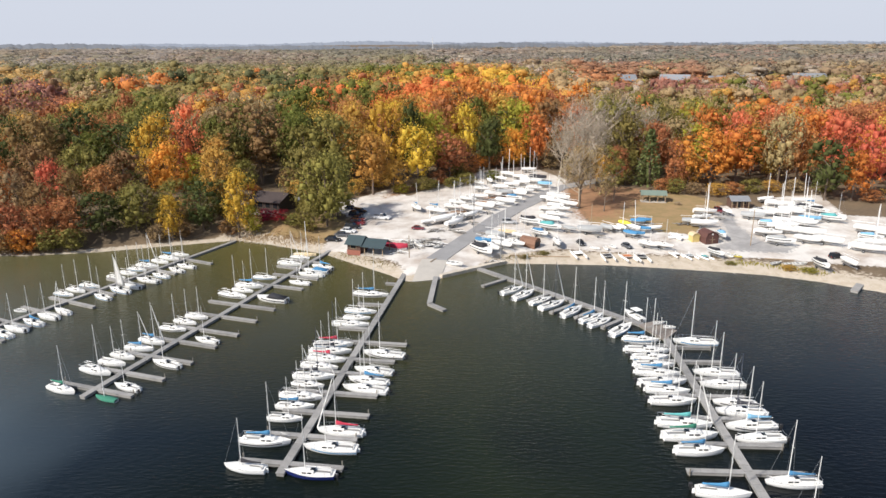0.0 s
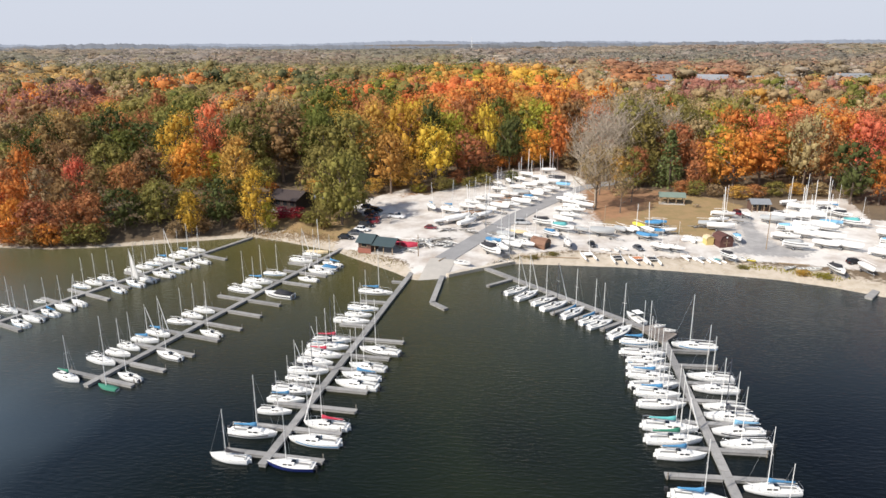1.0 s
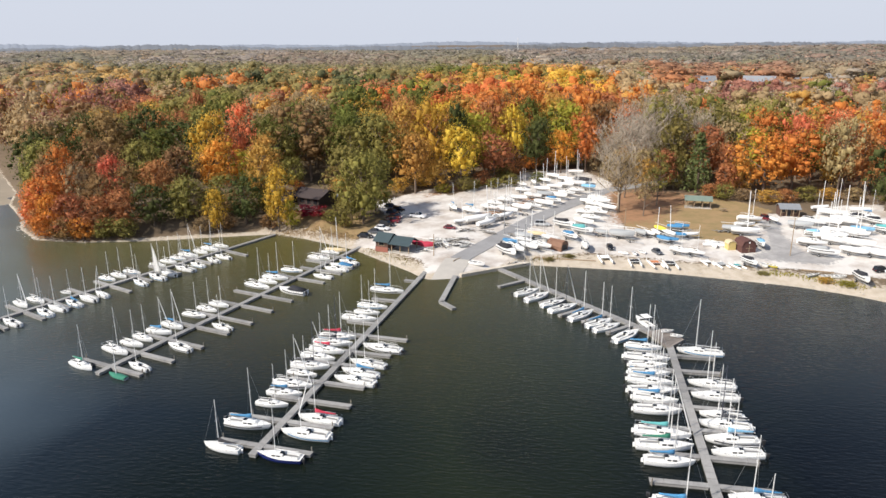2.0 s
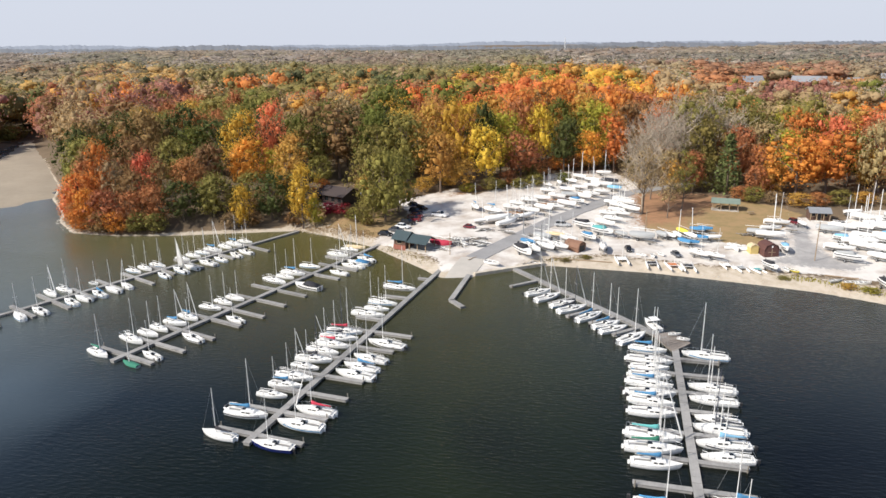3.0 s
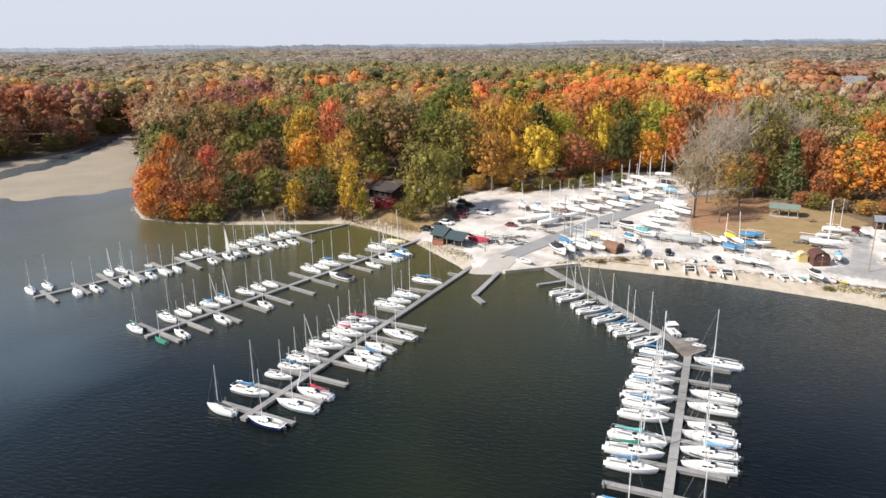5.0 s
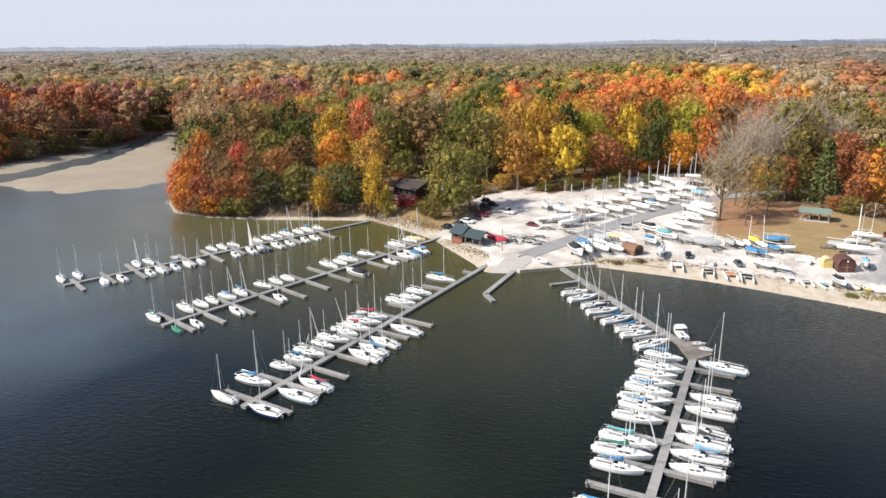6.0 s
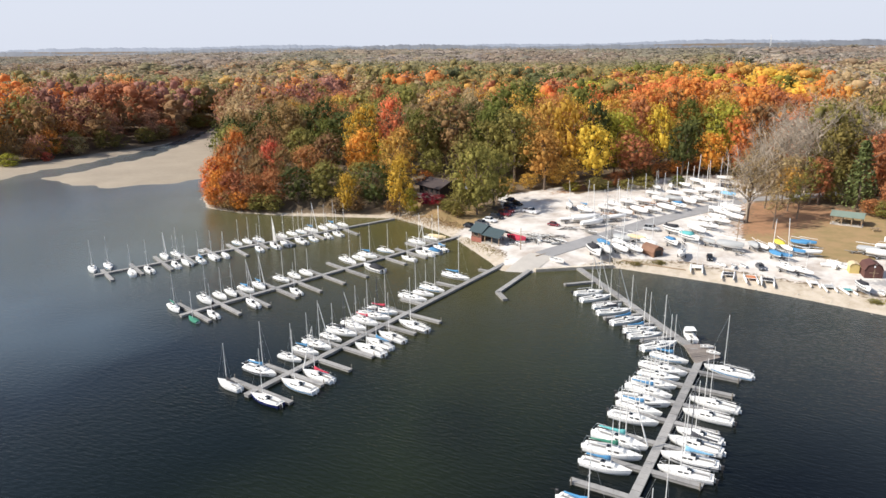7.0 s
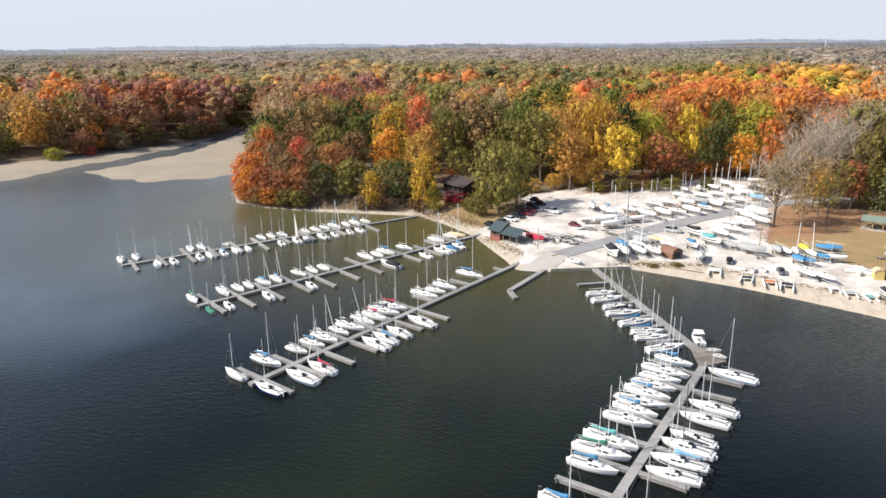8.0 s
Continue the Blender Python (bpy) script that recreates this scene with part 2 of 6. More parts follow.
def ground_material():
    m = material("ground", (0.14, 0.1, 0.06), 0.95, 0, 0.35, 0.12, 0.02, 0.25)
    nt = m.node_tree
    p = nt.nodes["Principled BSDF"]
    at = nt.nodes["Texture Coordinate"].outputs["Object"]
    last = p.inputs["Base Color"].links[0].from_socket
    for name, c1, c2, size in (("turf", (0.3, 0.2, 0.095), (0.2, 0.155, 0.06), 0.3), ("sand", (0.48, 0.415, 0.33), (0.35, 0.29, 0.21), 0.5), ("gravel", (0.6, 0.57, 0.525), (0.33, 0.265, 0.21), 0.16), ("litter", (0.31, 0.165, 0.085), (0.2, 0.115, 0.055), 0.35), ("track", (0.27, 0.26, 0.25), (0.4, 0.385, 0.365), 0.3)):
        two, grain = nt.nodes.new("ShaderNodeTexNoise"), nt.nodes.new("ShaderNodeTexNoise")
        two.inputs["Scale"].default_value, two.inputs["Detail"].default_value, two.inputs["Roughness"].default_value = size, 8, 0.65
        grain.inputs["Scale"].default_value, grain.inputs["Detail"].default_value = 1.3, 5
        for n in (two, grain):
            nt.links.new(at, n.inputs["Vector"])
        ramp = nt.nodes.new("ShaderNodeMapRange")
        ramp.inputs[1].default_value, ramp.inputs[2].default_value = 0.42, 0.72
        nt.links.new(two.outputs["Fac"], ramp.inputs[0])
        mix = nt.nodes.new("ShaderNodeMix")
        mix.data_type = "RGBA"
        mix.inputs[6].default_value, mix.inputs[7].default_value = (*c1, 1), (*c2, 1)
        nt.links.new(ramp.outputs[0], mix.inputs[0])
        mask = nt.nodes.new("ShaderNodeAttribute")
        mask.attribute_name = name
        rough = nt.nodes.new("ShaderNodeMath")
        rough.operation = "MULTIPLY_ADD"
        rough.inputs[1].default_value, rough.inputs[2].default_value = 1.4, -0.7
        nt.links.new(grain.outputs["Fac"], rough.inputs[0])
        edge = nt.nodes.new("ShaderNodeMath")
        edge.operation = "ADD"
        nt.links.new(mask.outputs["Fac"], edge.inputs[0])
        nt.links.new(rough.outputs[0], edge.inputs[1])
        hard = nt.nodes.new("ShaderNodeMapRange")
        hard.inputs[1].default_value, hard.inputs[2].default_value = 0.35, 0.65
        nt.links.new(edge.outputs[0], hard.inputs[0])
        over = nt.nodes.new("ShaderNodeMix")
        over.data_type = "RGBA"
        nt.links.new(hard.outputs[0], over.inputs[0])
        nt.links.new(last, over.inputs[6])
        nt.links.new(mix.outputs[2], over.inputs[7])
        last = over.outputs[2]
    nt.links.new(last, p.inputs["Base Color"])
    return m


soil = ground_material()
index = np.arange(gx.size).reshape(gx.shape)
quads = np.stack([index[:-1, :-1], index[:-1, 1:], index[1:, 1:], index[1:, :-1]], -1)
mid = lambda a: (a[:-1, :-1] + a[1:, 1:]) / 2
on_gravel = (mid(masks["gravel"]) > 0.5) & (mid(gz) > 0)
on_turf = (mid(masks["turf"]) > 0.5) & ~on_gravel & (mid(gz) > 0)
for name, keep, label, category in (("ground", ~on_gravel & ~on_turf, "brown leaf-littered ground under the autumn woods and lake bed", "ground"),
                                    ("gravel_lot", on_gravel, "pale crushed-stone boat yard and car park", "gravel lot"),
                                    ("lawn", on_turf, "dry tan autumn grass beside the boat yard", "lawn")):
    chosen = quads[keep]
    used, back = np.unique(chosen, return_inverse=True)
    ob = sheet(name, np.stack([gx.ravel()[used], gy.ravel()[used], gz.ravel()[used]], -1), back.reshape(-1, 4), soil, smooth=True)
    for k, v in masks.items():
        ob.data.attributes.new(k, "FLOAT", "POINT").data.foreach_set("value", v.ravel()[used].astype(np.float32))
    tagged(ob, label, category, kind="structure")


def water_material():
    m = material("lake_water", (0.011, 0.0135, 0.007), 0.05, 0, 0.25, 0.012, 0, 0.05)
    nt = m.node_tree
    p = nt.nodes["Principled BSDF"]
    p.inputs["IOR"].default_value = 1.33
    at = nt.nodes["Texture Coordinate"].outputs["Object"]
    stretch = nt.nodes.new("ShaderNodeMapping")
    stretch.inputs["Scale"].default_value = (0.55, 1.5, 1)
    stretch.inputs["Rotation"].default_value = (0, 0, 0.35)
    nt.links.new(at, stretch.inputs[0])
    ripple, swell = nt.nodes.new("ShaderNodeTexNoise"), nt.nodes.new("ShaderNodeTexNoise")
    ripple.inputs["Scale"].default_value, ripple.inputs["Detail"].default_value = 1.45, 5
    swell.inputs["Scale"].default_value, swell.inputs["Detail"].default_value = 0.02, 2
    nt.links.new(stretch.outputs[0], ripple.inputs["Vector"])
    nt.links.new(at, swell.inputs["Vector"])
    calm = nt.nodes.new("ShaderNodeMapRange")
    calm.inputs[1].default_value, calm.inputs[2].default_value, calm.inputs[3].default_value, calm.inputs[4].default_value = 0.35, 0.65, 0.4, 1.0
    nt.links.new(swell.outputs["Fac"], calm.inputs[0])
    b = nt.nodes.new("ShaderNodeBump")
    b.inputs["Distance"].default_value = 0.2
    nt.links.new(calm.outputs[0], b.inputs["Strength"])
    nt.links.new(ripple.outputs["Fac"], b.inputs["Height"])
    nt.links.new(b.outputs[0], p.inputs["Normal"])
    p.inputs["Specular IOR Level"].default_value = 0.28
    # sky reflection painted into the base colour: blue-grey west, paler east, nearly black between
    place_of, reach, sheen_x, tint = nt.nodes.new("ShaderNodeSeparateXYZ"), nt.nodes.new("ShaderNodeMapRange"), nt.nodes.new("ShaderNodeMath"), nt.nodes.new("ShaderNodeValToRGB")
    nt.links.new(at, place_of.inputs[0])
    sheen_x.operation = "MULTIPLY_ADD"
    sheen_x.inputs[1].default_value = 90
    nt.links.new(swell.outputs["Fac"], sheen_x.inputs[0])
    nt.links.new(place_of.outputs["X"], sheen_x.inputs[2])
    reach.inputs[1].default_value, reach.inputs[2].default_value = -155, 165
    nt.links.new(sheen_x.outputs[0], reach.inputs[0])
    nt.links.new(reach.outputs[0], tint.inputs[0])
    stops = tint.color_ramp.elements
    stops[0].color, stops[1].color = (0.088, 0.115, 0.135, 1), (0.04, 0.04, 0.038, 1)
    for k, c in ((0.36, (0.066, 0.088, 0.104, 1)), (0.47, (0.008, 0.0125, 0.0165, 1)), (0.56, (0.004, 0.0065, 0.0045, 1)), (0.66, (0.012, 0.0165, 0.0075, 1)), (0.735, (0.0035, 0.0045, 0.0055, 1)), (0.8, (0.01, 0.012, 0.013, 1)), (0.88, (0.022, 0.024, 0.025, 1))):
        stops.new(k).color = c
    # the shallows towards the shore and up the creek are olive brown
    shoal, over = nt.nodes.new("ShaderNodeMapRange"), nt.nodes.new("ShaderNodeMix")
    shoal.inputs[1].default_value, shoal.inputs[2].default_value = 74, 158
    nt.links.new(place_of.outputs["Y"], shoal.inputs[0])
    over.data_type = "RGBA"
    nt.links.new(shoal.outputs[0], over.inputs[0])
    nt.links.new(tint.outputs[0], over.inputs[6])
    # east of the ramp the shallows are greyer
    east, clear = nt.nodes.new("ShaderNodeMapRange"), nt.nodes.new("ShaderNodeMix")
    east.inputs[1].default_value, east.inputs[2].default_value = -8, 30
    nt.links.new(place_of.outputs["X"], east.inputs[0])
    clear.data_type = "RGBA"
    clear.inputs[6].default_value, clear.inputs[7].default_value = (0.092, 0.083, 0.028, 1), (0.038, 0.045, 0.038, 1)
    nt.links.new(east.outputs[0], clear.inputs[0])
    # and blue-grey to the west, where the sky's reflection is painted in
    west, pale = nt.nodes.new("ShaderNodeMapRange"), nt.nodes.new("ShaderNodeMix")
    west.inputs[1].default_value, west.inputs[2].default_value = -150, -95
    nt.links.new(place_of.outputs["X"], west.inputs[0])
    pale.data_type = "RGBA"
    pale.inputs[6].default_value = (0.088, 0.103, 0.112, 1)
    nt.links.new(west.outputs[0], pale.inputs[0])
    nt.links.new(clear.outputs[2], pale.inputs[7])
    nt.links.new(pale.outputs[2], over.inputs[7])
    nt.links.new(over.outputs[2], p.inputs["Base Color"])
    return m


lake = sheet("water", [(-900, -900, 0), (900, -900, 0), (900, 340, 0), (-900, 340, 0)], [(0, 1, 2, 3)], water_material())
tagged(lake, "dark green-brown calm lake water with fine ripples", "lake", kind="structure")


def ribbon(name, left, right, mat, lift, label, category, steps=14, depth=0.15):
    """A strip between two lines, laid on the ground with a thickness of its own."""
    def along(line, k):
        f = k * (len(line) - 1)
        i = min(int(f), len(line) - 2)
        return Vector(line[i]).lerp(Vector(line[i + 1]), f - i)
    bm = bmesh.new()
    cols = 5
    for top in (True,):
        grid = []
        for i in range(steps * (len(left) - 1) + 1):
            k = i / (steps * (len(left) - 1))
            a, b = along(left, k), along(right, k)
            row = []
            for j in range(cols + 1):
                q = a.lerp(b, j / cols)
                row.append(bm.verts.new((q.x, q.y, ground_z(q.x, q.y) + lift)))
            grid.append(row)
        for r0, r1 in zip(grid, grid[1:]):
            for j in range(cols):
                bm.faces.new((r0[j], r0[j + 1], r1[j + 1], r1[j]))
    skirt = bmesh.ops.extrude_face_region(bm, geom=bm.faces[:])
    bmesh.ops.translate(bm, vec=(0, 0, -depth), verts=[v for v in skirt["geom"] if isinstance(v, bmesh.types.BMVert)])
    bmesh.ops.recalc_face_normals(bm, faces=bm.faces[:])
    return tagged(part(name, bm, mat), label, category, kind="structure")


ribbon("road", [(-3.7, 142.0), (4.8, 159.2), (12.6, 174.2), (21.2, 186.6), (29.0, 198.0), (36.5, 206.2), (58, 219)], [(0.6, 141.2), (7.4, 154.8), (14.2, 167.0), (22.0, 180.0), (29.6, 190.4), (37.6, 202.4), (60, 215)],
       asphalt, 0.09, "worn grey asphalt lane through the boat yard", "road")
ribbon("boat_ramp", [(-6.8, 128), (-4.6, 141.6)], [(-1.2, 129.5), (1.0, 141.2)], concrete, 0.07, "pale concrete launching ramp running into the lake", "boat ramp")


def mudflat(poly, label):
    """A low bank of drained lake mud that sinks into the water at its edges."""
    lo, hi = np.min(poly, 0), np.max(poly, 0)
    mx, my = np.meshgrid(np.arange(lo[0] - 3, hi[0] + 3, 1.5), np.arange(lo[1] - 3, hi[1] + 3, 1.5))
    hit, d = inside(poly, mx, my)
    d = np.where(hit, d, -d) + 1.2 * np.sin(mx * 0.31 + my * 0.2) + 0.8 * np.sin(my * 0.47 - mx * 0.13)
    mz = np.clip(0.06 * d, -0.35, 0.42) + 0.03 * np.sin(mx * 0.8) * np.cos(my * 0.7 + mx * 0.2)
    n = np.arange(mx.size).reshape(mx.shape)
    f = np.stack([n[:-1, :-1], n[:-1, 1:], n[1:, 1:], n[1:, :-1]], -1).reshape(-1, 4)
    f = f[(d.ravel()[f] > -4).all(1)]
    used, back = np.unique(f, return_inverse=True)
    ob = sheet("mudflat", np.stack([mx.ravel()[used], my.ravel()[used], mz.ravel()[used]], -1), back.reshape(-1, 4), mud_mat, smooth=True)
    return tagged(ob, label, "mudflat", kind="structure")


mud_mat = material("pale_mud", (0.295, 0.245, 0.18), 0.85, 0, 0.26, 0.07, 0.05, 0.14)
mudflat([(-201, 165), (-186, 160), (-164, 160), (-152, 172), (-143, 187), (-154, 207), (-189, 244), (-224, 281), (-255, 314), (-254, 307), (-229, 268), (-210, 228), (-204, 205), (-202, 183)],
        "pale drained mudflat at the head of the lake")
mudflat([(-209, 128), (-213, 152), (-217, 177), (-217, 200), (-223, 226), (-239, 268), (-260, 312), (-264, 312), (-240, 276), (-232, 246), (-240, 219), (-244, 195), (-256, 165), (-300, 125), (-340, 105), (-330, 90), (-270, 108)],
        "pale mud bank below the far wood")


# low ridges far behind everything else, haze painted in: paler and bluer with distance
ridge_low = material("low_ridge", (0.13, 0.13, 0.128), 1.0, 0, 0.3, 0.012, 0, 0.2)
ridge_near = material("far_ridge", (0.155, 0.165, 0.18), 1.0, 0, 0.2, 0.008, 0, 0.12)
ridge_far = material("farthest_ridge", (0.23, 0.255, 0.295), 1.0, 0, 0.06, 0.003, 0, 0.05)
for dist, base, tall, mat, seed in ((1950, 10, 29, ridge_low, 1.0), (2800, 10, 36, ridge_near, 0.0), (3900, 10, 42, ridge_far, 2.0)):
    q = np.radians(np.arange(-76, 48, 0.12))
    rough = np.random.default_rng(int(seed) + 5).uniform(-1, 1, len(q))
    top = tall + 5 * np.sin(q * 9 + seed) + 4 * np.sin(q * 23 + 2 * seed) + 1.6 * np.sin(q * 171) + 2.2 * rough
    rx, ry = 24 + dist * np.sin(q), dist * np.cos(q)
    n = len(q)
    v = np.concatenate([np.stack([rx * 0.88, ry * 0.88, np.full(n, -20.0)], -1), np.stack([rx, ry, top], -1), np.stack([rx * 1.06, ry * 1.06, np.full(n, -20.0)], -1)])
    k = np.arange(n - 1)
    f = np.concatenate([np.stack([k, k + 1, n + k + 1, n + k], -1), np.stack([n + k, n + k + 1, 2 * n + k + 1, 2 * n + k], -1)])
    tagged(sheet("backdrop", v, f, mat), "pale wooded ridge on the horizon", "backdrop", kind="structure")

# ---- docks ----


def deck_run(bm, x0, x1, half, z0, z1, panel=2.4):
    """Deck panels end to end along x, with narrow gaps."""
    n = max(1, round((x1 - x0) / panel))
    for k in range(n):
        a, b = x0 + (x1 - x0) * k / n, x0 + (x1 - x0) * (k + 1) / n
        box(bm, a + 0.02, b - 0.02, -half, half, z0, z1)


def dock(p0, p1, half, fingers, label):
    """A floating dock from p0 to p1. fingers: (distance from p0, reach to the right, reach to the left). Parts lie in the dock's own axes: x along."""
    p0, p1 = Vector(p0), Vector(p1)
    length = (p1 - p0).length
    root = thing("dock", p0.x, p0.y, 0, math.degrees(math.atan2(p1.y - p0.y, p1.x - p0.x)), label, "dock", "marina docks")
    n = round(length / 6)
    for k in range(n):
        bm = bmesh.new()
        deck_run(bm, length * k / n + 0.03, length * (k + 1) / n - 0.03, half, 0.36, 0.45, 1.2)
        box(bm, length * k / n + 0.1, length * (k + 1) / n - 0.1, -half + 0.08, half - 0.08, -0.25, 0.355)
        part("deck_section", bm, dock_wood, root)
    for s, right, left in fingers:
        for reach, way in ((right, -1), (left, 1)):
            if reach:
                bm = bmesh.new()
                for k in range(4):
                    a, b = half + 0.03 + (reach - half) * k / 4, half + (reach - half) * (k + 1) / 4
                    box(bm, s - 0.4, s + 0.4, way * a, way * b, 0.34, 0.43)
                box(bm, s - 0.33, s + 0.33, way * (half + 0.1), way * (reach - 0.1), -0.2, 0.335)
                finger = part("finger_pier", bm, dock_wood, root)
                bm = bmesh.new()
                rod(bm, (s + 0.48, way * (reach - 0.25), -2.2), (s + 0.48, way * (reach - 0.25), 0.95), 0.09, 0.08)
                part("mooring_post", bm, pile_wood, finger)
    return root


dock((-83.6, 92.5), (-50, 160.5), 0.46, [(2.3, 5.9, 3), (8.2, 5.9, 3.5), (14, 6.9, 5.9), (19.5, 5.6, 3.8), (25.2, 5.2, 5), (30.7, 7.1, 5), (36.9, 5, 4.2), (43.0, 6, 4.5), (51.2, 6, 4.5), (59.6, 7.8, 4)],
     "long grey floating dock with finger piers full of sailboats")
dock((-49.6, 83.2), (-26, 151.5), 0.48, [(2.5, 6.3, 6.1), (7.8, 7.1, 4.5), (13.5, 7.5, 4.5), (19.5, 7.4, 5), (24.6, 8, 4.2), (30.6, 7.6, 5.2), (36.4, 7.6, 6.4), (47.5, 7, 5), (53.8, 7, 3.5), (58.8, 6.5, 5.6), (63.5, 3, 6.5)],
     "grey floating dock with finger piers, several berths empty")
dock((-19.0, 65.2), (-7.7, 137.0), 0.5, [(2.1, 6.7, 5.6), (8.0, 6.7, 5.0), (13.7, 6.8, 4.8), (19.0, 6.6, 4.8), (25.0, 5.5, 5), (29.6, 6.7, 5), (35.9, 7.3, 5), (41.1, 0, 5.4), (52.4, 0, 5.2), (64.0, 0, 2.6)],
     "grey floating dock reaching from the launching ramp")
dock((7.4, 137.9), (35.2, 104.6), 0.62, [(8.6, 7.1, 0), (20.0, 6.4, 0), (26.6, 7.6, 0), (31, 6.2, 0), (36.7, 6.2, 0)], "grey floating dock with boats moored stern out")
dock((35.5, 102), (32.4, 54), 0.53, [(4.0, 6.0, 6.2), (9.2, 6.2, 6.1), (14.8, 6.2, 5.6), (19.9, 6.2, 5.8), (25.7, 6.2, 5.6), (31.7, 6.2, 6.0), (37.3, 6.8, 6.0), (43, 5.5, 6)],
     "wide grey floating dock lined with white sailboats")
dock((-1.6, 132.6), (-2.8, 117.2), 0.5, [], "short bent courtesy dock beside the launching ramp")
dock((-2.9, 117.5), (0.0, 114.1), 0.5, [], "short arm at the end of the courtesy dock")
dock((85.2, 130.2), (78.3, 122.4), 0.7, [], "short pale dock off the sandy shore")
platform_wood = material("brown_grey_planks", (0.21, 0.18, 0.155), 0.9, 0, 0.25, 1.6, 0.01, 0.2, 0.22)
plat = thing("dock_platform", 36.6, 104.6, 0, 0, "brown-grey planked platform where two docks meet", "dock")
near, far = (Vector((-4.0, 2.0)), Vector((-0.4, 3.9))), (Vector((-1.5, -4.2)), Vector((1.6, -0.6)))
for k in range(18):
    f, g = (k + 0.04) / 18, (k + 0.96) / 18
    quad = [near[0].lerp(far[0], f), near[1].lerp(far[1], f), near[1].lerp(far[1], g), near[0].lerp(far[0], g)]
    bm = bmesh.new()
    loft(bm, [[(*p, z) for p in quad] for z in (0.3, 0.46 + 0.012 * math.sin(k * 2.7))])
    bmesh.ops.recalc_face_normals(bm, faces=bm.faces[:])
    part("plank", bm, platform_wood, plat)
bm = bmesh.new()
loft(bm, [[(*(p * 0.96), z) for p in (near[0], near[1], far[1], far[0])] for z in (-0.3, 0.295)])
bmesh.ops.recalc_face_normals(bm, faces=bm.faces[:])
part("float", bm, pile_wood, plat)

# ---- boats ----


def hull_rings(length, beam, free, draft, stations=9, stern=0.72):
    """Cross sections of a hull from the transom (x = -length/2) to the stem, deck edge to keel to deck edge."""
    rings = []
    for i in range(stations):
        k = i / (stations - 1)
        x = length * (k - 0.5)
        w = beam / 2 * (stern + (1 - stern) * math.sin(min(k / 0.45, 1) * math.pi / 2)) if k < 0.45 else beam / 2 * max(0.02, math.cos((k - 0.45) / 0.55 * math.pi / 2) ** 0.75)
        sheer = free * (0.92 + 0.35 * (k - 0.35) ** 2 + 0.12 * k)
        keel = -draft * (0.55 + 0.45 * math.sin(min(k * 1.25, 1) * math.pi)) if k < 0.95 else 0.02
        over = 0.06 * length * max(0, k - 0.85) / 0.15
        rings.append([(x + over, w, sheer), (x + over * 0.6, w * 0.97, sheer * 0.45), (x, w * 0.78, keel * 0.35), (x, 0, keel), (x, -w * 0.78, keel * 0.35), (x + over * 0.6, -w * 0.97, sheer * 0.45), (x + over, -w, sheer)])
    return rings


def add_hull(root, length, beam, free, draft, mat, stripe=None, stern=0.72):
    rings = hull_rings(length, beam, free, draft, 9, stern)
    bm = bmesh.new()
    loft(bm, rings, close=False, caps=False)
    bm.faces.new([bm.verts.new(p) for p in rings[0]])
    bmesh.ops.recalc_face_normals(bm, faces=bm.faces[:])
    hull = part("hull", bm, mat, root, smooth=True)
    if stripe:
        bm = bmesh.new()
        loft(bm, [[(x, y * 1.006 + math.copysign(0.008, y), z) for x, y, z in (r[1], (r[1][0], r[0][1] * 0.985, r[0][2] * 0.7))] for r in rings[:-1]], close=False, caps=False)
        loft(bm, [[(x, y * 1.006 + math.copysign(0.008, y), z) for x, y, z in (r[5], (r[5][0], r[6][1] * 0.985, r[6][2] * 0.7))] for r in rings[:-1]], close=False, caps=False)
        part("stripe", bm, stripe, hull, "coloured stripe along the topsides")
    return rings


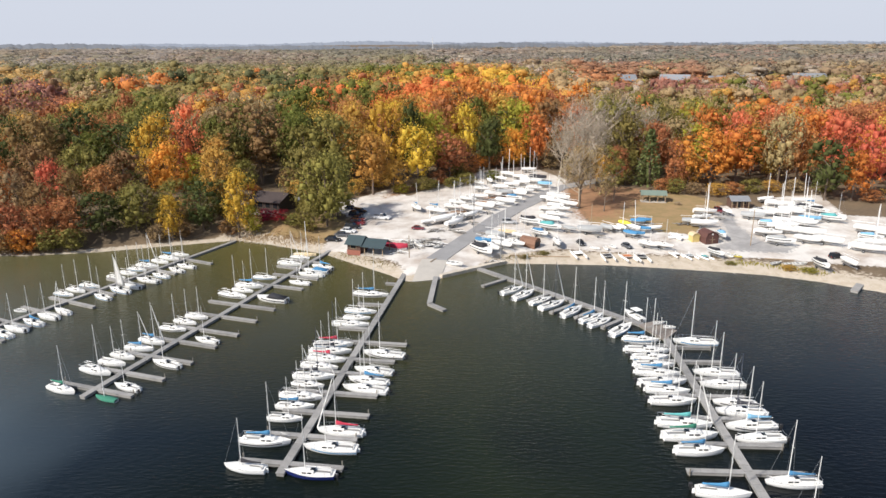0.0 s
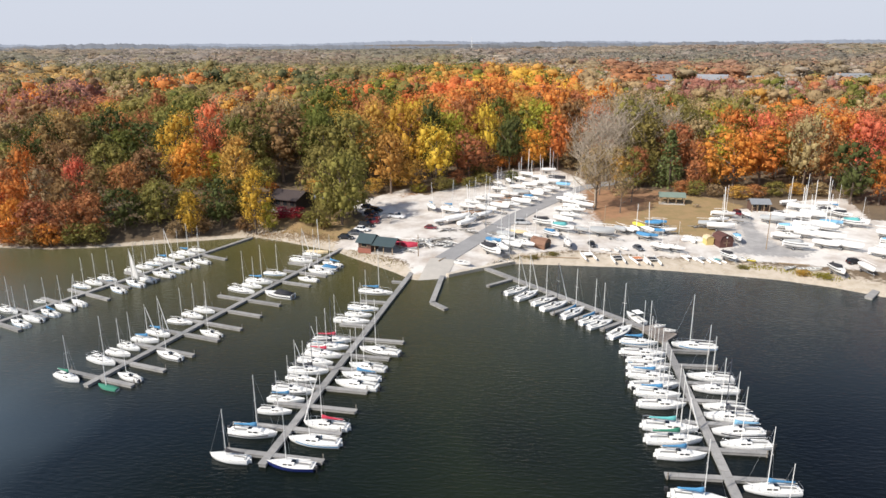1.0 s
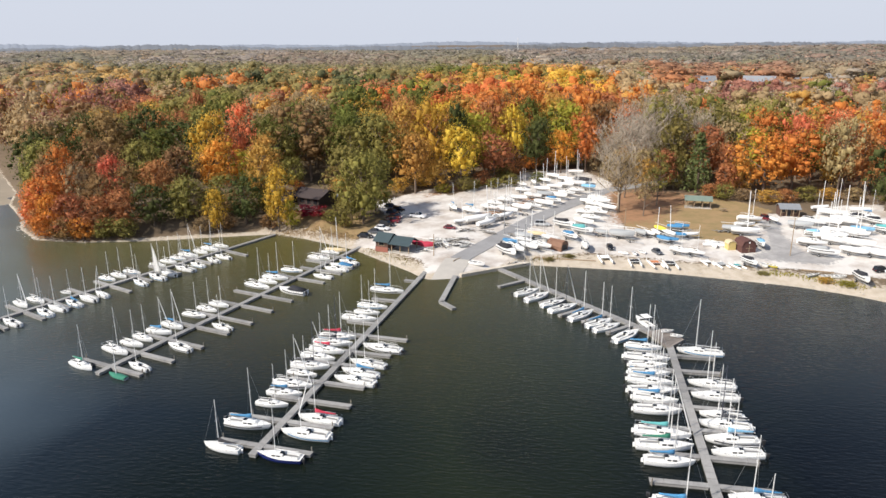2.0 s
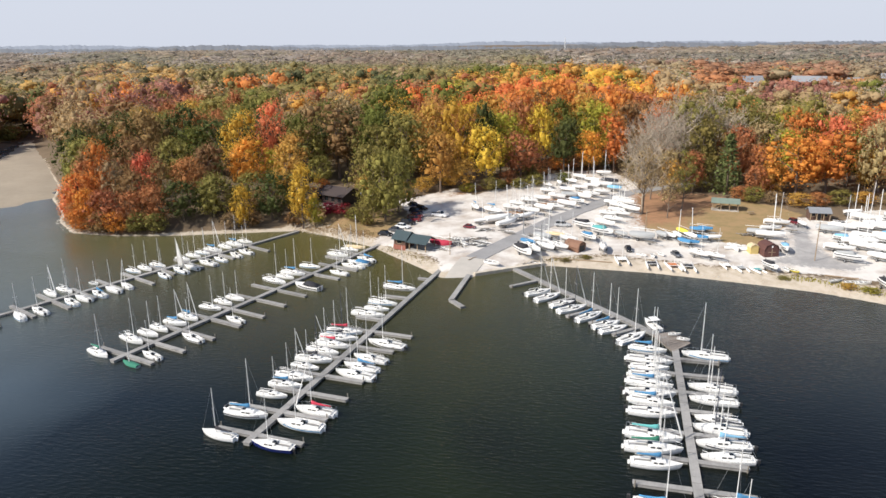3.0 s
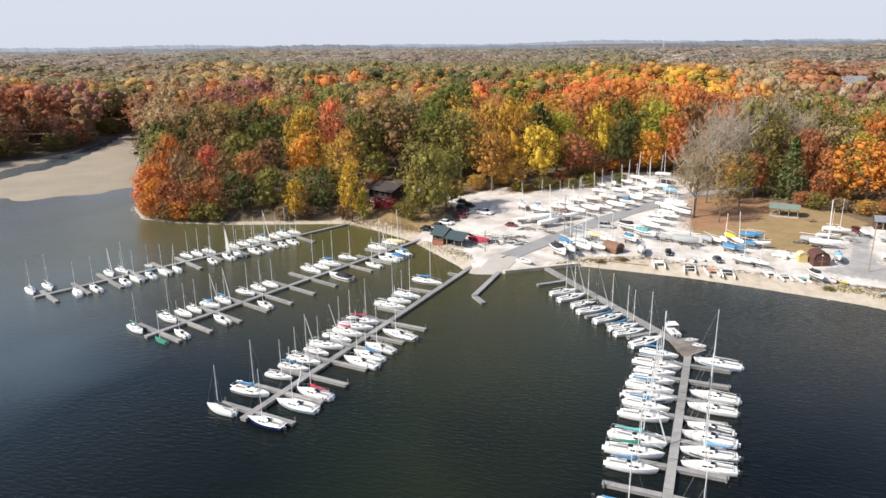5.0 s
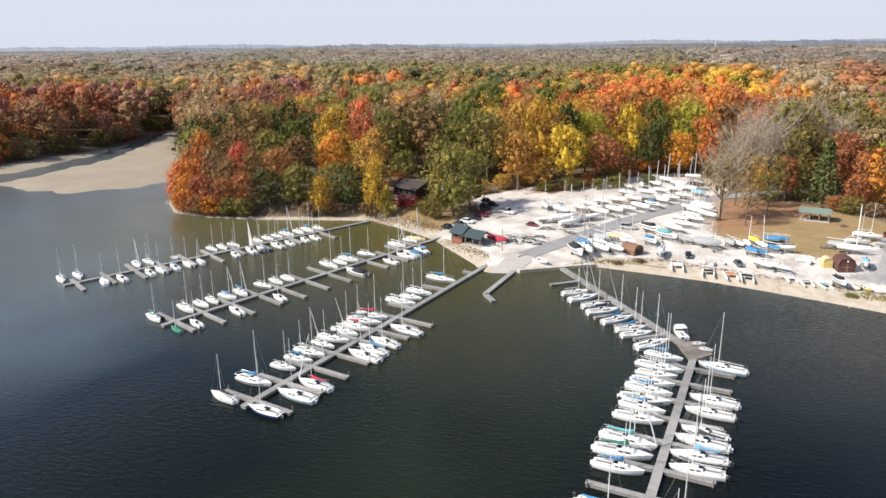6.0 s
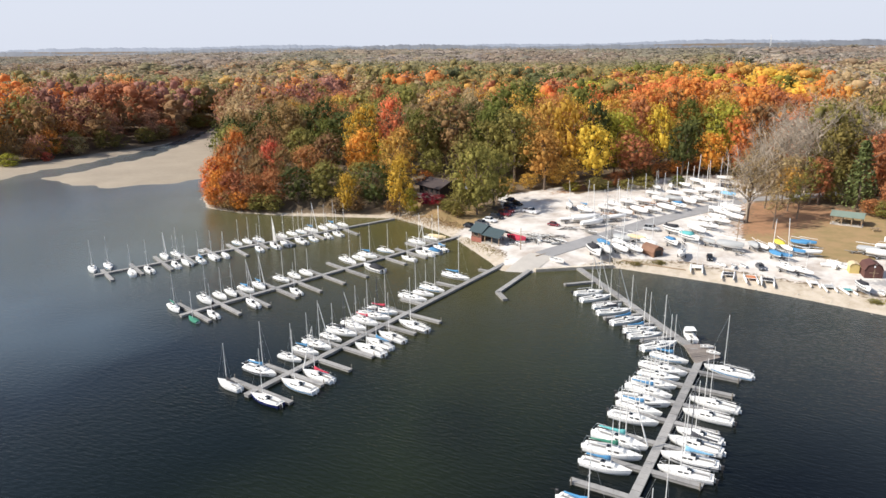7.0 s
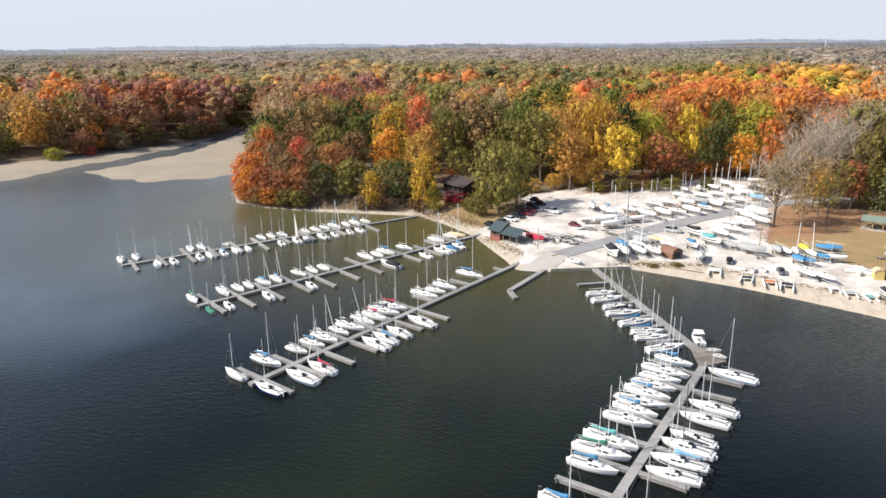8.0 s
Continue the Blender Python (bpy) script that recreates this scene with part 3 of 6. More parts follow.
def add_deck(root, rings, length, beam, free, cabin, mat):
    """Deck with side decks, a sunk cockpit aft and a cabin trunk with dark windows."""
    bm = bmesh.new()
    loft(bm, [[(r[0][0], r[0][1] * k, r[0][2] + 0.02 + 0.05 * (1 - abs(k))) for k in (1, 0.6, 0, -0.6, -1)] for r in rings], close=False, caps=False)
    part("deck", bm, mat, root, smooth=True)
    z = free + 0.05
    bm = bmesh.new()
    x0, x1 = -length * 0.43, -length * 0.09
    w = beam * 0.27
    box(bm, x0, x1, -w, w, z - 0.03, z + 0.012, 0, None, 1)
    for s in (-1, 1):
        box(bm, x0, x1, s * w - 0.06, s * w + 0.06, z - 0.03, z + 0.14, 0.02)
        box(bm, x0 + 0.1, x1 - 0.05, s * w * 0.68 - 0.13, s * w * 0.68 + 0.13, z + 0.013, z + 0.09)
    box(bm, x0 - 0.06, x0, -w, w, z - 0.03, z + 0.12)
    part("cockpit", bm, [mat, cockpit_grey], root, "open cockpit with pale coamings and benches")
    if cabin:
        bm = bmesh.new()
        c0, c1, h = -length * 0.08, length * 0.27, cabin
        ring = lambda x, w, t: [(x, w, z - 0.06), (x, w * 0.86, z + t * 0.8), (x, w * 0.5, z + t), (x, -w * 0.5, z + t), (x, -w * 0.86, z + t * 0.8), (x, -w, z - 0.06)]
        loft(bm, [ring(c0, beam * 0.33, h), ring((c0 + c1) / 2, beam * 0.33, h * 0.97), ring(c1 - 0.35, beam * 0.25, h * 0.85), ring(c1, beam * 0.17, h * 0.1)])
        bmesh.ops.recalc_face_normals(bm, faces=bm.faces[:])
        house = part("cabin", bm, mat, root)
        for s in (-1, 1):
            for a, b in ((c0 + 0.25, c0 + length * 0.12), (c0 + length * 0.15, c0 + length * 0.24)):
                bm = bmesh.new()
                box(bm, a, b, s * beam * 0.318 - 0.03, s * beam * 0.318 + 0.02, z + h * 0.22, z + h * 0.7)
                part("cabin_window", bm, glass_dark, house)
        bm = bmesh.new()
        box(bm, c0 - 0.02, c0 + 0.5, -0.3, 0.3, z + h - 0.02, z + h + 0.04, 0.01)
        box(bm, c0 - 0.03, c0, -0.25, 0.25, z, z + h * 0.9)
        part("companionway_hatch", bm, glass_dark, house, "dark sliding hatch")
        bm = bmesh.new()
        box(bm, c1 + 0.3, c1 + 0.75, -0.22, 0.22, z + 0.02, z + 0.1, 0.015)
        part("foredeck_hatch", bm, deck_white, root)


def add_rig(root, length, free, cabin, mast, cover, jib, sail=False, raked=0.0):
    z = free + 0.1 + cabin * 0.8
    x = length * 0.12
    top = (x - raked, 0, z + mast)
    bm = bmesh.new()
    rod(bm, (x, 0, free), top, 0.06, 0.04, 8)
    pole = part("mast", bm, dark_spar if cover == "charcoal" else alloy, root)
    bm = bmesh.new()
    k = 0.55
    rod(bm, (x - raked * k, -0.42, z + mast * k), (x - raked * k, 0.42, z + mast * k), 0.022, None, 4)
    part("spreader", bm, alloy, pole)
    bm = bmesh.new()
    rod(bm, (x - 0.1, 0, z + 0.45), (-length * 0.42, 0, z + 0.4), 0.045, 0.04, 6)
    spar = part("boom", bm, alloy, root)
    if cover:
        bm = bmesh.new()
        rings = []
        for i in range(7):
            t = i / 6
            px, r = x - 0.02 - t * (length * 0.5), (0.19 - 0.09 * t) * (1 + 0.12 * math.sin(i * 2.3))
            rings.append([(px, r * math.cos(q) * 0.8, z + 0.52 + (0.3 * (1 - t) ** 3) * max(0, math.sin(q)) + r * math.sin(q)) for q in np.arange(8) * math.pi / 4])
        loft(bm, rings)
        bmesh.ops.recalc_face_normals(bm, faces=bm.faces[:])
        part("sail_cover", bm, CLOTH[cover], spar, cover + " canvas sail cover laced along the boom", True)
    if sail:
        bm = bmesh.new()
        rows = []
        for i in range(9):
            t = i / 8
            w = length * 0.48 * (1 - t) ** 0.8
            rows.append([bm.verts.new((x - 0.08 - raked * t - w * j / 4, 0.28 * math.sin(j / 4 * math.pi) * (1 - t), z + 0.55 + t * (mast - 0.8))) for j in range(5)])
        for a, b in zip(rows, rows[1:]):
            for j in range(4):
                bm.faces.new((a[j], a[j + 1], b[j + 1], b[j]))
        bmesh.ops.solidify(bm, geom=bm.faces[:], thickness=0.02)
        part("mainsail", bm, CLOTH["white"], pole, "hoisted white triangular mainsail", True)
    bow = (length * 0.54, 0, free * 1.15)
    bm = bmesh.new()
    if jib:
        rod(bm, bow, Vector(bow).lerp(Vector(top), 0.93), 0.1, 0.05, 6)
        part("furled_jib", bm, CLOTH["white"], pole, "white headsail rolled round the forestay")
    else:
        rod(bm, bow, Vector(bow).lerp(Vector(top), 0.95), 0.012, 0.012, 3)
        part("forestay", bm, galv, pole)
    for s in (-1, 1):
        bm = bmesh.new()
        rod(bm, (x - 0.2, s * length * 0.155, free), (x - raked * 0.8, 0, z + mast * 0.85), 0.011, 0.011, 3)
        part("shroud", bm, galv, pole)


def add_stern(root, length, free, motor):
    bm = bmesh.new()
    box(bm, -length * 0.5 - 0.32, -length * 0.5 - 0.04, -0.03, 0.03, -0.5, free * 0.95, 0.01)
    rod(bm, (-length * 0.5 - 0.1, 0, free + 0.02), (-length * 0.5 + 0.9, 0.05, free + 0.3), 0.025, 0.02, 5)
    part("rudder", bm, white_gel, root)
    if motor:
        bm = bmesh.new()
        box(bm, -length * 0.5 - 0.6, -length * 0.5 - 0.2, 0.35, 0.65, free * 0.55, free + 0.25, 0.07)
        box(bm, -length * 0.5 - 0.46, -length * 0.5 - 0.34, 0.44, 0.56, -0.5, free * 0.6)
        part("outboard_motor", bm, black, root, "black outboard motor on the stern")


def add_rail(root, length, beam, free):
    pts = [(length * 0.3, beam * 0.33), (length * 0.42, beam * 0.2), (length * 0.52, 0), (length * 0.42, -beam * 0.2), (length * 0.3, -beam * 0.33)]
    bm = bmesh.new()
    loft(bm, [[(x, y - 0.018, free + 0.63), (x, y, free + 0.648), (x, y + 0.018, free + 0.63), (x, y, free + 0.612)] for x, y in pts])
    rail = part("bow_rail", bm, galv, root)
    for x, y in pts:
        bm = bmesh.new()
        rod(bm, (x, y, free), (x, y, free + 0.62), 0.018, None, 4)
        part("stanchion", bm, galv, rail)
    back = [(-length * 0.32, beam * 0.4), (-length * 0.49, beam * 0.34), (-length * 0.49, -beam * 0.34), (-length * 0.32, -beam * 0.4)]
    tube = [(*back[0], free)] + [(*p, free + 0.6) for p in back] + [(*back[3], free)]
    bm = bmesh.new()
    loft(bm, [[(x - 0.02, y, z), (x, y + 0.02, z + 0.02), (x + 0.02, y, z), (x, y - 0.02, z - 0.02)] for x, y, z in tube])
    part("stern_rail", bm, galv, root)
    for s in (-1, 1):
        bm = bmesh.new()
        rod(bm, (length * 0.3, s * beam * 0.33, free + 0.6), (-length * 0.32, s * beam * 0.4, free + 0.58), 0.012, None, 3)
        part("lifeline", bm, galv, root)


def sailboat(length, colour, cover, jib, sail, motor, stripe):
    """A small keelboat with its rig, bow along +x, waterline at z = 0."""
    beam, free, cabin = length * 0.355, 0.5 + length * 0.02, 0.36 if length > 5.3 else 0.0
    root = new("sailboat")
    mat = {"white": white_gel, "navy": navy, "red": red_paint}[colour]
    rings = add_hull(root, length, beam, free, 0.35, mat, stripe)
    add_deck(root, rings, length, beam, free, cabin, deck_white)
    add_rig(root, length, free, cabin, length * 1.25, cover, jib, sail)
    add_stern(root, length, free, motor)
    if length > 6:
        add_rail(root, length, beam, free)
    words = {"white": "white fibreglass", "navy": "dark blue-hulled", "red": "red-hulled"}[colour]
    extra = "with its white mainsail hoisted" if sail else ("with " + cover + " canvas over the boom" if cover else ("with rolled headsail and bare mast" if jib else "with bare aluminium mast"))
    return tagged(root, words + " sailboat " + extra, "sailboat")


def covered_boat(length, cloth, mast):
    """An open boat under a peaked tarpaulin."""
    beam, free = length * 0.34, 0.6
    root = new("covered_boat")
    rings = add_hull(root, length, beam, free, 0.3, white_gel)
    bm = bmesh.new()
    cover = []
    for i, r in enumerate(rings):
        k = i / 8
        peak = 0.16 + 0.34 * math.sin(min(1, k * 1.5) * math.pi / 2) * (1 - 0.6 * k)
        x, w, z = r[0]
        w += 0.04
        low = 0.18 if cloth == "white" else 0.42
        cover.append([(x, w, z - low), (x, w, z + 0.04), (x, w * 0.5, z + peak * 0.62 + 0.03 * math.sin(i * 2.1)), (x, 0, z + peak), (x, -w * 0.5, z + peak * 0.62 - 0.03 * math.sin(i * 1.7)), (x, -w, z + 0.04), (x, -w, z - low)])
    loft(bm, cover, close=False, caps=False)
    bm.faces.new([bm.verts.new(p) for p in cover[0]])
    bmesh.ops.recalc_face_normals(bm, faces=bm.faces[:])
    part("tarpaulin", bm, CLOTH[cloth], root, cloth + " tarpaulin drawn over the boat", True)
    if mast:
        bm = bmesh.new()
        rod(bm, (length * 0.12, 0, free), (length * 0.08, 0, free + length * 1.55), 0.11, 0.08, 6)
        part("mast", bm, alloy, root)
    else:
        bm = bmesh.new()
        rod(bm, (-length * 0.62, 0.1, free + 0.75), (length * 0.6, 0, free + 0.95), 0.05, 0.04, 6)
        part("lowered_mast", bm, alloy, root)
    return tagged(root, "white boat under a " + cloth + " tarpaulin" + (" with its mast up" if mast else " with its mast laid along it"), "boat")


def motorboat(length, top):
    """An open or cuddy motorboat; top: cloth of the canopy."""
    beam, free = length * 0.37, 0.85
    root = new("motorboat")
    rings = add_hull(root, length, beam, free, 0.35, white_gel, CLOTH["black"], 0.95)
    add_deck(root, rings, length, beam, free, 0.0, deck_white)
    bm = bmesh.new()
    loft(bm, [[(length * 0.1, s * beam * 0.4, free + 0.08), (length * 0.02, s * beam * 0.36, free + 0.6)] for s in (-1, -0.4, 0.4, 1)], close=False, caps=False)
    bmesh.ops.solidify(bm, geom=bm.faces[:], thickness=0.03)
    part("windscreen", bm, glass_dark, root)
    bm = bmesh.new()
    box(bm, -length * 0.3, length * 0.06, -beam * 0.4, beam * 0.4, free + 1.55, free + 1.63, 0.03)
    part("canopy", bm, CLOTH[top], root, top + " canopy on thin posts")
    for px in (-length * 0.28, length * 0.04):
        for s in (-1, 1):
            bm = bmesh.new()
            rod(bm, (px, s * beam * 0.38, free), (px, s * beam * 0.38, free + 1.56), 0.025, None, 5)
            part("canopy_post", bm, galv, root)
    add_stern(root, length, free, True)
    return tagged(root, "white motorboat with a " + top + " canopy and outboard", "motorboat")


def runabout(length, cloth):
    """A sporty open motorboat with a dark cover over its cockpit."""
    beam, free = length * 0.36, 0.8
    root = new("runabout")
    rings = add_hull(root, length, beam, free, 0.4, white_gel, CLOTH["black"], 0.92)
    add_deck(root, rings, length, beam, free, 0.0, deck_white)
    bm = bmesh.new()
    ring = lambda x, w, t: [(x, w, free), (x, w * 0.8, free + t * 0.8), (x, 0, free + t), (x, -w * 0.8, free + t * 0.8), (x, -w, free)]
    loft(bm, [ring(-length * 0.47, beam * 0.4, 0.2), ring(-length * 0.2, beam * 0.44, 0.45), ring(length * 0.05, beam * 0.42, 0.7), ring(length * 0.18, beam * 0.34, 0.12)])
    part("cockpit_cover", bm, CLOTH[cloth], root, cloth + " snap-on cockpit cover", True)
    add_stern(root, length, free, True)
    return tagged(root, "white runabout with a " + cloth + " cockpit cover", "motorboat")


def dinghy(length, colour):
    """A small open boat with thwarts."""
    beam, free = length * 0.4, 0.42
    root = new("dinghy")
    rings = add_hull(root, length, beam, free, 0.16, CLOTH[colour] if colour != "white" else white_gel)
    bm = bmesh.new()
    loft(bm, [[(r[0][0] * 0.95, r[0][1] * k, r[0][2] * 0.75) for k in (0.9, 0, -0.9)] for r in rings], close=False, caps=False)
    part("floor", bm, cockpit_grey, root)
    bm = bmesh.new()
    edge = [r[0] for r in rings] + [r[6] for r in rings[::-1]]
    loft(bm, [[(x * k, y * k, z + up) for k, up in ((1.03, -0.03), (1.03, 0.03), (0.94, 0.03), (0.94, -0.03))] for x, y, z in edge], caps=False)
    part("gunwale", bm, deck_white, root)
    for px in (-0.28, 0.05):
        bm = bmesh.new()
        box(bm, length * px - 0.13, length * px + 0.13, -beam * 0.42, beam * 0.42, free * 0.8, free * 0.8 + 0.04)
        part("thwart", bm, deck_white, root)
    return tagged(root, "small open " + colour + " dinghy with thwarts", "dinghy")


def catamaran(length, cloth, mast):
    """A beach catamaran: two thin hulls, crossbeams and a trampoline."""
    root = new("beach_catamaran")
    for s in (-1, 1):
        bm = bmesh.new()
        rings = [[(length * (k - 0.5), s * 1.05 + 0.2 * w * math.cos(q), 0.25 + 0.25 * (0.9 + 0.25 * k) * math.sin(q)) for q in np.arange(8) * math.pi / 4] for k, w in ((0, 0.7), (0.2, 1), (0.5, 1), (0.8, 0.75), (1, 0.1))]
        loft(bm, rings)
        bmesh.ops.recalc_face_normals(bm, faces=bm.faces[:])
        part("float", bm, white_gel, root, smooth=True)
    for px in (-0.25, 0.12):
        bm = bmesh.new()
        rod(bm, (length * px, -1.05, 0.58), (length * px, 1.05, 0.58), 0.05, None, 6)
        part("crossbeam", bm, alloy, root)
    bm = bmesh.new()
    box(bm, -length * 0.24, length * 0.11, -0.85, 0.85, 0.56, 0.6)
    part("trampoline", bm, CLOTH[cloth], root, cloth + " laced trampoline")
    if mast:
        bm = bmesh.new()
        rod(bm, (length * 0.12, 0, 0.6), (length * 0.05, 0, 0.6 + length * 1.35), 0.05, 0.04, 6)
        part("mast", bm, alloy, root)
    for s in (-1, 1):
        bm = bmesh.new()
        box(bm, -length * 0.53, -length * 0.49, s * 1.05 - 0.02, s * 1.05 + 0.02, 0.1, 0.8)
        part("rudder", bm, deck_white, root)
    return tagged(root, "beach catamaran with white hulls and a " + cloth + " trampoline", "catamaran")


def trailer(length):
    """A steel boat trailer: frame, tongue, bunks and two wheels."""
    root = new("boat_trailer")
    bm = bmesh.new()
    for s in (-1, 1):
        rod(bm, (-length * 0.45, s * 0.55, 0.5), (length * 0.2, s * 0.55, 0.5), 0.05, None, 4)
        rod(bm, (length * 0.2, s * 0.55, 0.5), (length * 0.62, 0, 0.45), 0.05, None, 4)
    for px in (-0.42, -0.1, 0.18):
        rod(bm, (length * px, -0.55, 0.5), (length * px, 0.55, 0.5), 0.045, None, 4)
    part("trailer_frame", bm, galv, root)
    for s in (-1, 1):
        bm = bmesh.new()
        box(bm, -length * 0.42, length * 0.15, s * 0.42 - 0.07, s * 0.42 + 0.07, 0.55, 0.68)
        part("bunk", bm, pile_wood, root)
        bm = bmesh.new()
        rod(bm, (-length * 0.12, s * 0.72, 0.31), (-length * 0.12, s * 0.9, 0.31), 0.31, None, 14)
        wheel = part("wheel", bm, black, root)
        bm = bmesh.new()
        rod(bm, (-length * 0.12, s * 0.9, 0.31), (-length * 0.12, s * 0.915, 0.31), 0.17, None, 10)
        part("rim", bm, galv, wheel)
    bm = bmesh.new()
    rod(bm, (length * 0.55, 0, 0.0), (length * 0.55, 0, 0.6), 0.04, None, 6)
    part("jack_stand", bm, galv, root)
    return tagged(root, "galvanised steel boat trailer with two wheels", "trailer", "boat trailers")


built = {}


def place(maker, values, m, group):
    """Builds a thing the first time that it is asked for, and copies it afterwards."""
    key = (maker, *values)
    if key in built:
        ob = copy_thing(built[key], m)
    else:
        ob = built[key] = maker(*values)
        ob.matrix_basis = m
    return tagged(ob, group=group)


class Berths:
    """Places along a dock: s metres from its outer end, o metres to its right (minus: left)."""
    def __init__(self, p0, p1, group, scale=0.91):
        self.p0, self.u = Vector(p0), (Vector(p1) - Vector(p0)).normalized()
        self.v, self.group = Vector((self.u.y, -self.u.x)), group
        self.rng, self.scale = random.Random(group), scale

    def put(self, s, o, length=5.8, cover="", kind="sail", bow_in=True, colour="white"):
        q = self.p0 + self.u * s + self.v * o
        head = self.v if (o < 0) == bow_in else -self.v
        turn = math.degrees(math.atan2(head.y, head.x)) + self.rng.uniform(-7, 7)
        size = {"sail": (5.0, 5.6, 6.2, 6.8), "covered": (5.4,), "motor": (6.4,), "dinghy": (2.8,), "run": (5.6,)}[kind]
        near = min(size, key=lambda v: abs(v - length))
        if kind == "sail":
            jib, motor = self.rng.random() < 0.14 and cover != "black", self.rng.random() < 0.6
            maker, values = sailboat, (near, colour, cover if cover not in ("sail", "") else "", jib and cover != "sail", cover == "sail", motor, (CLOTH["blue"], CLOTH["black"], None, None, None)[int(self.rng.random() * 5)] if colour == "white" else None)
        elif kind == "covered":
            maker, values = covered_boat, (near, cover or "white", True)
        elif kind == "motor":
            maker, values = motorboat, (near, cover or "white")
        elif kind == "run":
            maker, values = runabout, (near, cover or "black")
        else:
            maker, values = dinghy, (near, cover or "white")
        k = length * self.scale / near
        return place(maker, values, pose(q.x, q.y, 0, 0, 0, turn) @ Matrix.Diagonal((k, k, k, 1)), self.group)


A = Berths((-83.6, 92.5), (-50, 160.5), "sailboats at the long far dock")
B = Berths((-49.6, 83.2), (-26, 151.5), "sailboats at the second dock")
C = Berths((-19.0, 65.2), (-7.7, 137.0), "sailboats at the ramp dock")
D = Berths((7.4, 137.9), (35.2, 104.6), "boats at the angled dock", 1.0)
E = Berths((35.5, 102), (32.4, 54), "sailboats at the wide dock", 1.03)

A.put(0.8, -4.6, 5.4)
A.put(4.0, -4.6, 5.6)
A.put(6.7, 3.6, 5.2)
A.put(10.1, 3.8, 5.4)
A.put(15.8, -4.2, 5.0)
A.put(18.4, -3.9, 5.4)
A.put(15.7, 4.0, 5.4)
A.put(18.1, 3.8, 5.2, "grey")
A.put(21.1, 3.9, 5.4, "blue")
A.put(24.0, 3.8, 5.2)
A.put(26.8, 3.8, 5.2)
A.put(24.0, -3.6, 2.8, "", "dinghy")
A.put(33.0, -4.1, 5.4)
A.put(35.5, -3.9, 5.8)
A.put(38.3, -3.6, 5.6)
A.put(34.9, 4.0, 5.4)
A.put(38.9, 3.9, 5.8, "sail")
A.put(41.6, 4.0, 5.2, "grey")
A.put(44.4, -3.5, 5.4)
A.put(47.2, -3.5, 5.6)
A.put(45.6, 4.2, 6.0)
A.put(48.8, 4.2, 5.6)
A.put(49.8, -3.6, 5.6)
A.put(52.6, -3.7, 6.0, "blue")
A.put(53.0, 4.2, 5.6)
A.put(55.8, 4.2, 5.8)
A.put(56.0, -3.6, 5.8)
A.put(58.6, -3.6, 5.8, "blue")
A.put(61.6, -3.4, 5.4)

B.put(1.0, -4.5, 5.4, "green")
B.put(7.0, -4.3, 6.0)
B.put(9.9, -4.0, 5.2)
B.put(12.3, -4.2, 5.6)
B.put(15.3, -3.8, 5.2, "blue")
B.put(18.2, -3.8, 5.4, "blue")
B.put(0.9, 3.4, 3.6, "green", "covered")
B.put(4.3, 3.8, 5.4)
B.put(12.0, 4.1, 5.4)
B.put(23.4, -4.0, 5.8)
B.put(26.6, -4.0, 5.6)
B.put(21.2, 4.4, 5.4)
B.put(29.2, -3.6, 5.0)
B.put(40.4, -4.0, 6.6)
B.put(43.4, -3.8, 5.6)
B.put(46.0, -4.0, 6.2, "blue")
B.put(40.6, 4.6, 6.4, "", "run")
B.put(51.2, -3.8, 5.8)
B.put(50.6, 4.6, 5.6)
B.put(55.8, 4.4, 5.8)
B.put(58.0, 4.4, 5.6, "blue", "run")
B.put(60.9, 4.2, 5.4, "blue")
B.put(61.0, -3.8, 6.0)
B.put(65.6, -3.9, 5.6)
B.put(67.8, -3.9, 5.4, "tan", "covered")

C.put(0.7, -4.2, 5.2, "black", bow_in=False)
C.put(0.7, 3.4, 6.0, "", colour="navy")
C.put(6.2, -4.2, 6.4, "blue", bow_in=True)
C.put(5.9, 4.2, 6.8)
C.put(9.6, 4.3, 6.2, "red")
C.put(11.7, -3.8, 5.4)
C.put(14.8, -3.6, 5.6, "blue")
C.put(17.4, -3.7, 6.2)
C.put(20.6, 4.6, 6.8)
C.put(23.1, 4.4, 6.2, "blue")
C.put(26.3, 4.4, 6.8)
C.put(31.9, 4.6, 7.0)
C.put(20.8, -3.9, 5.6)
C.put(23.4, -3.9, 6.2, "charcoal")
C.put(26.6, -4.1, 6.6)
C.put(29.2, -3.8, 6.2, "red")
C.put(31.9, -4.1, 6.8, "charcoal")
C.put(34.4, -4.3, 6.4, "red")
C.put(42.8, -3.9, 6.6)
C.put(45.8, -3.6, 5.6)
C.put(48.8, -3.7, 6.0)
C.put(57.4, -4.0, 7.0, "blue")

D.put(14.3, 4.6, 5.4)
D.put(17.4, 4.7, 6.0)
D.put(21.6, 4.5, 5.8)
D.put(24.4, 4.6, 6.0, "charcoal")
D.put(28.8, 4.4, 6.0, "blue")
D.put(33.0, 4.3, 5.4, "blue")
D.put(35.1, 4.6, 6.2)
D.put(39.4, 4.6, 6.2)
motor = place(motorboat, (6.4, "white"), pose(32.9, 110.8, 0, 0, 0, 112) @ Matrix.Diagonal((0.74, 0.74, 0.74, 1)), "boats at the angled dock")

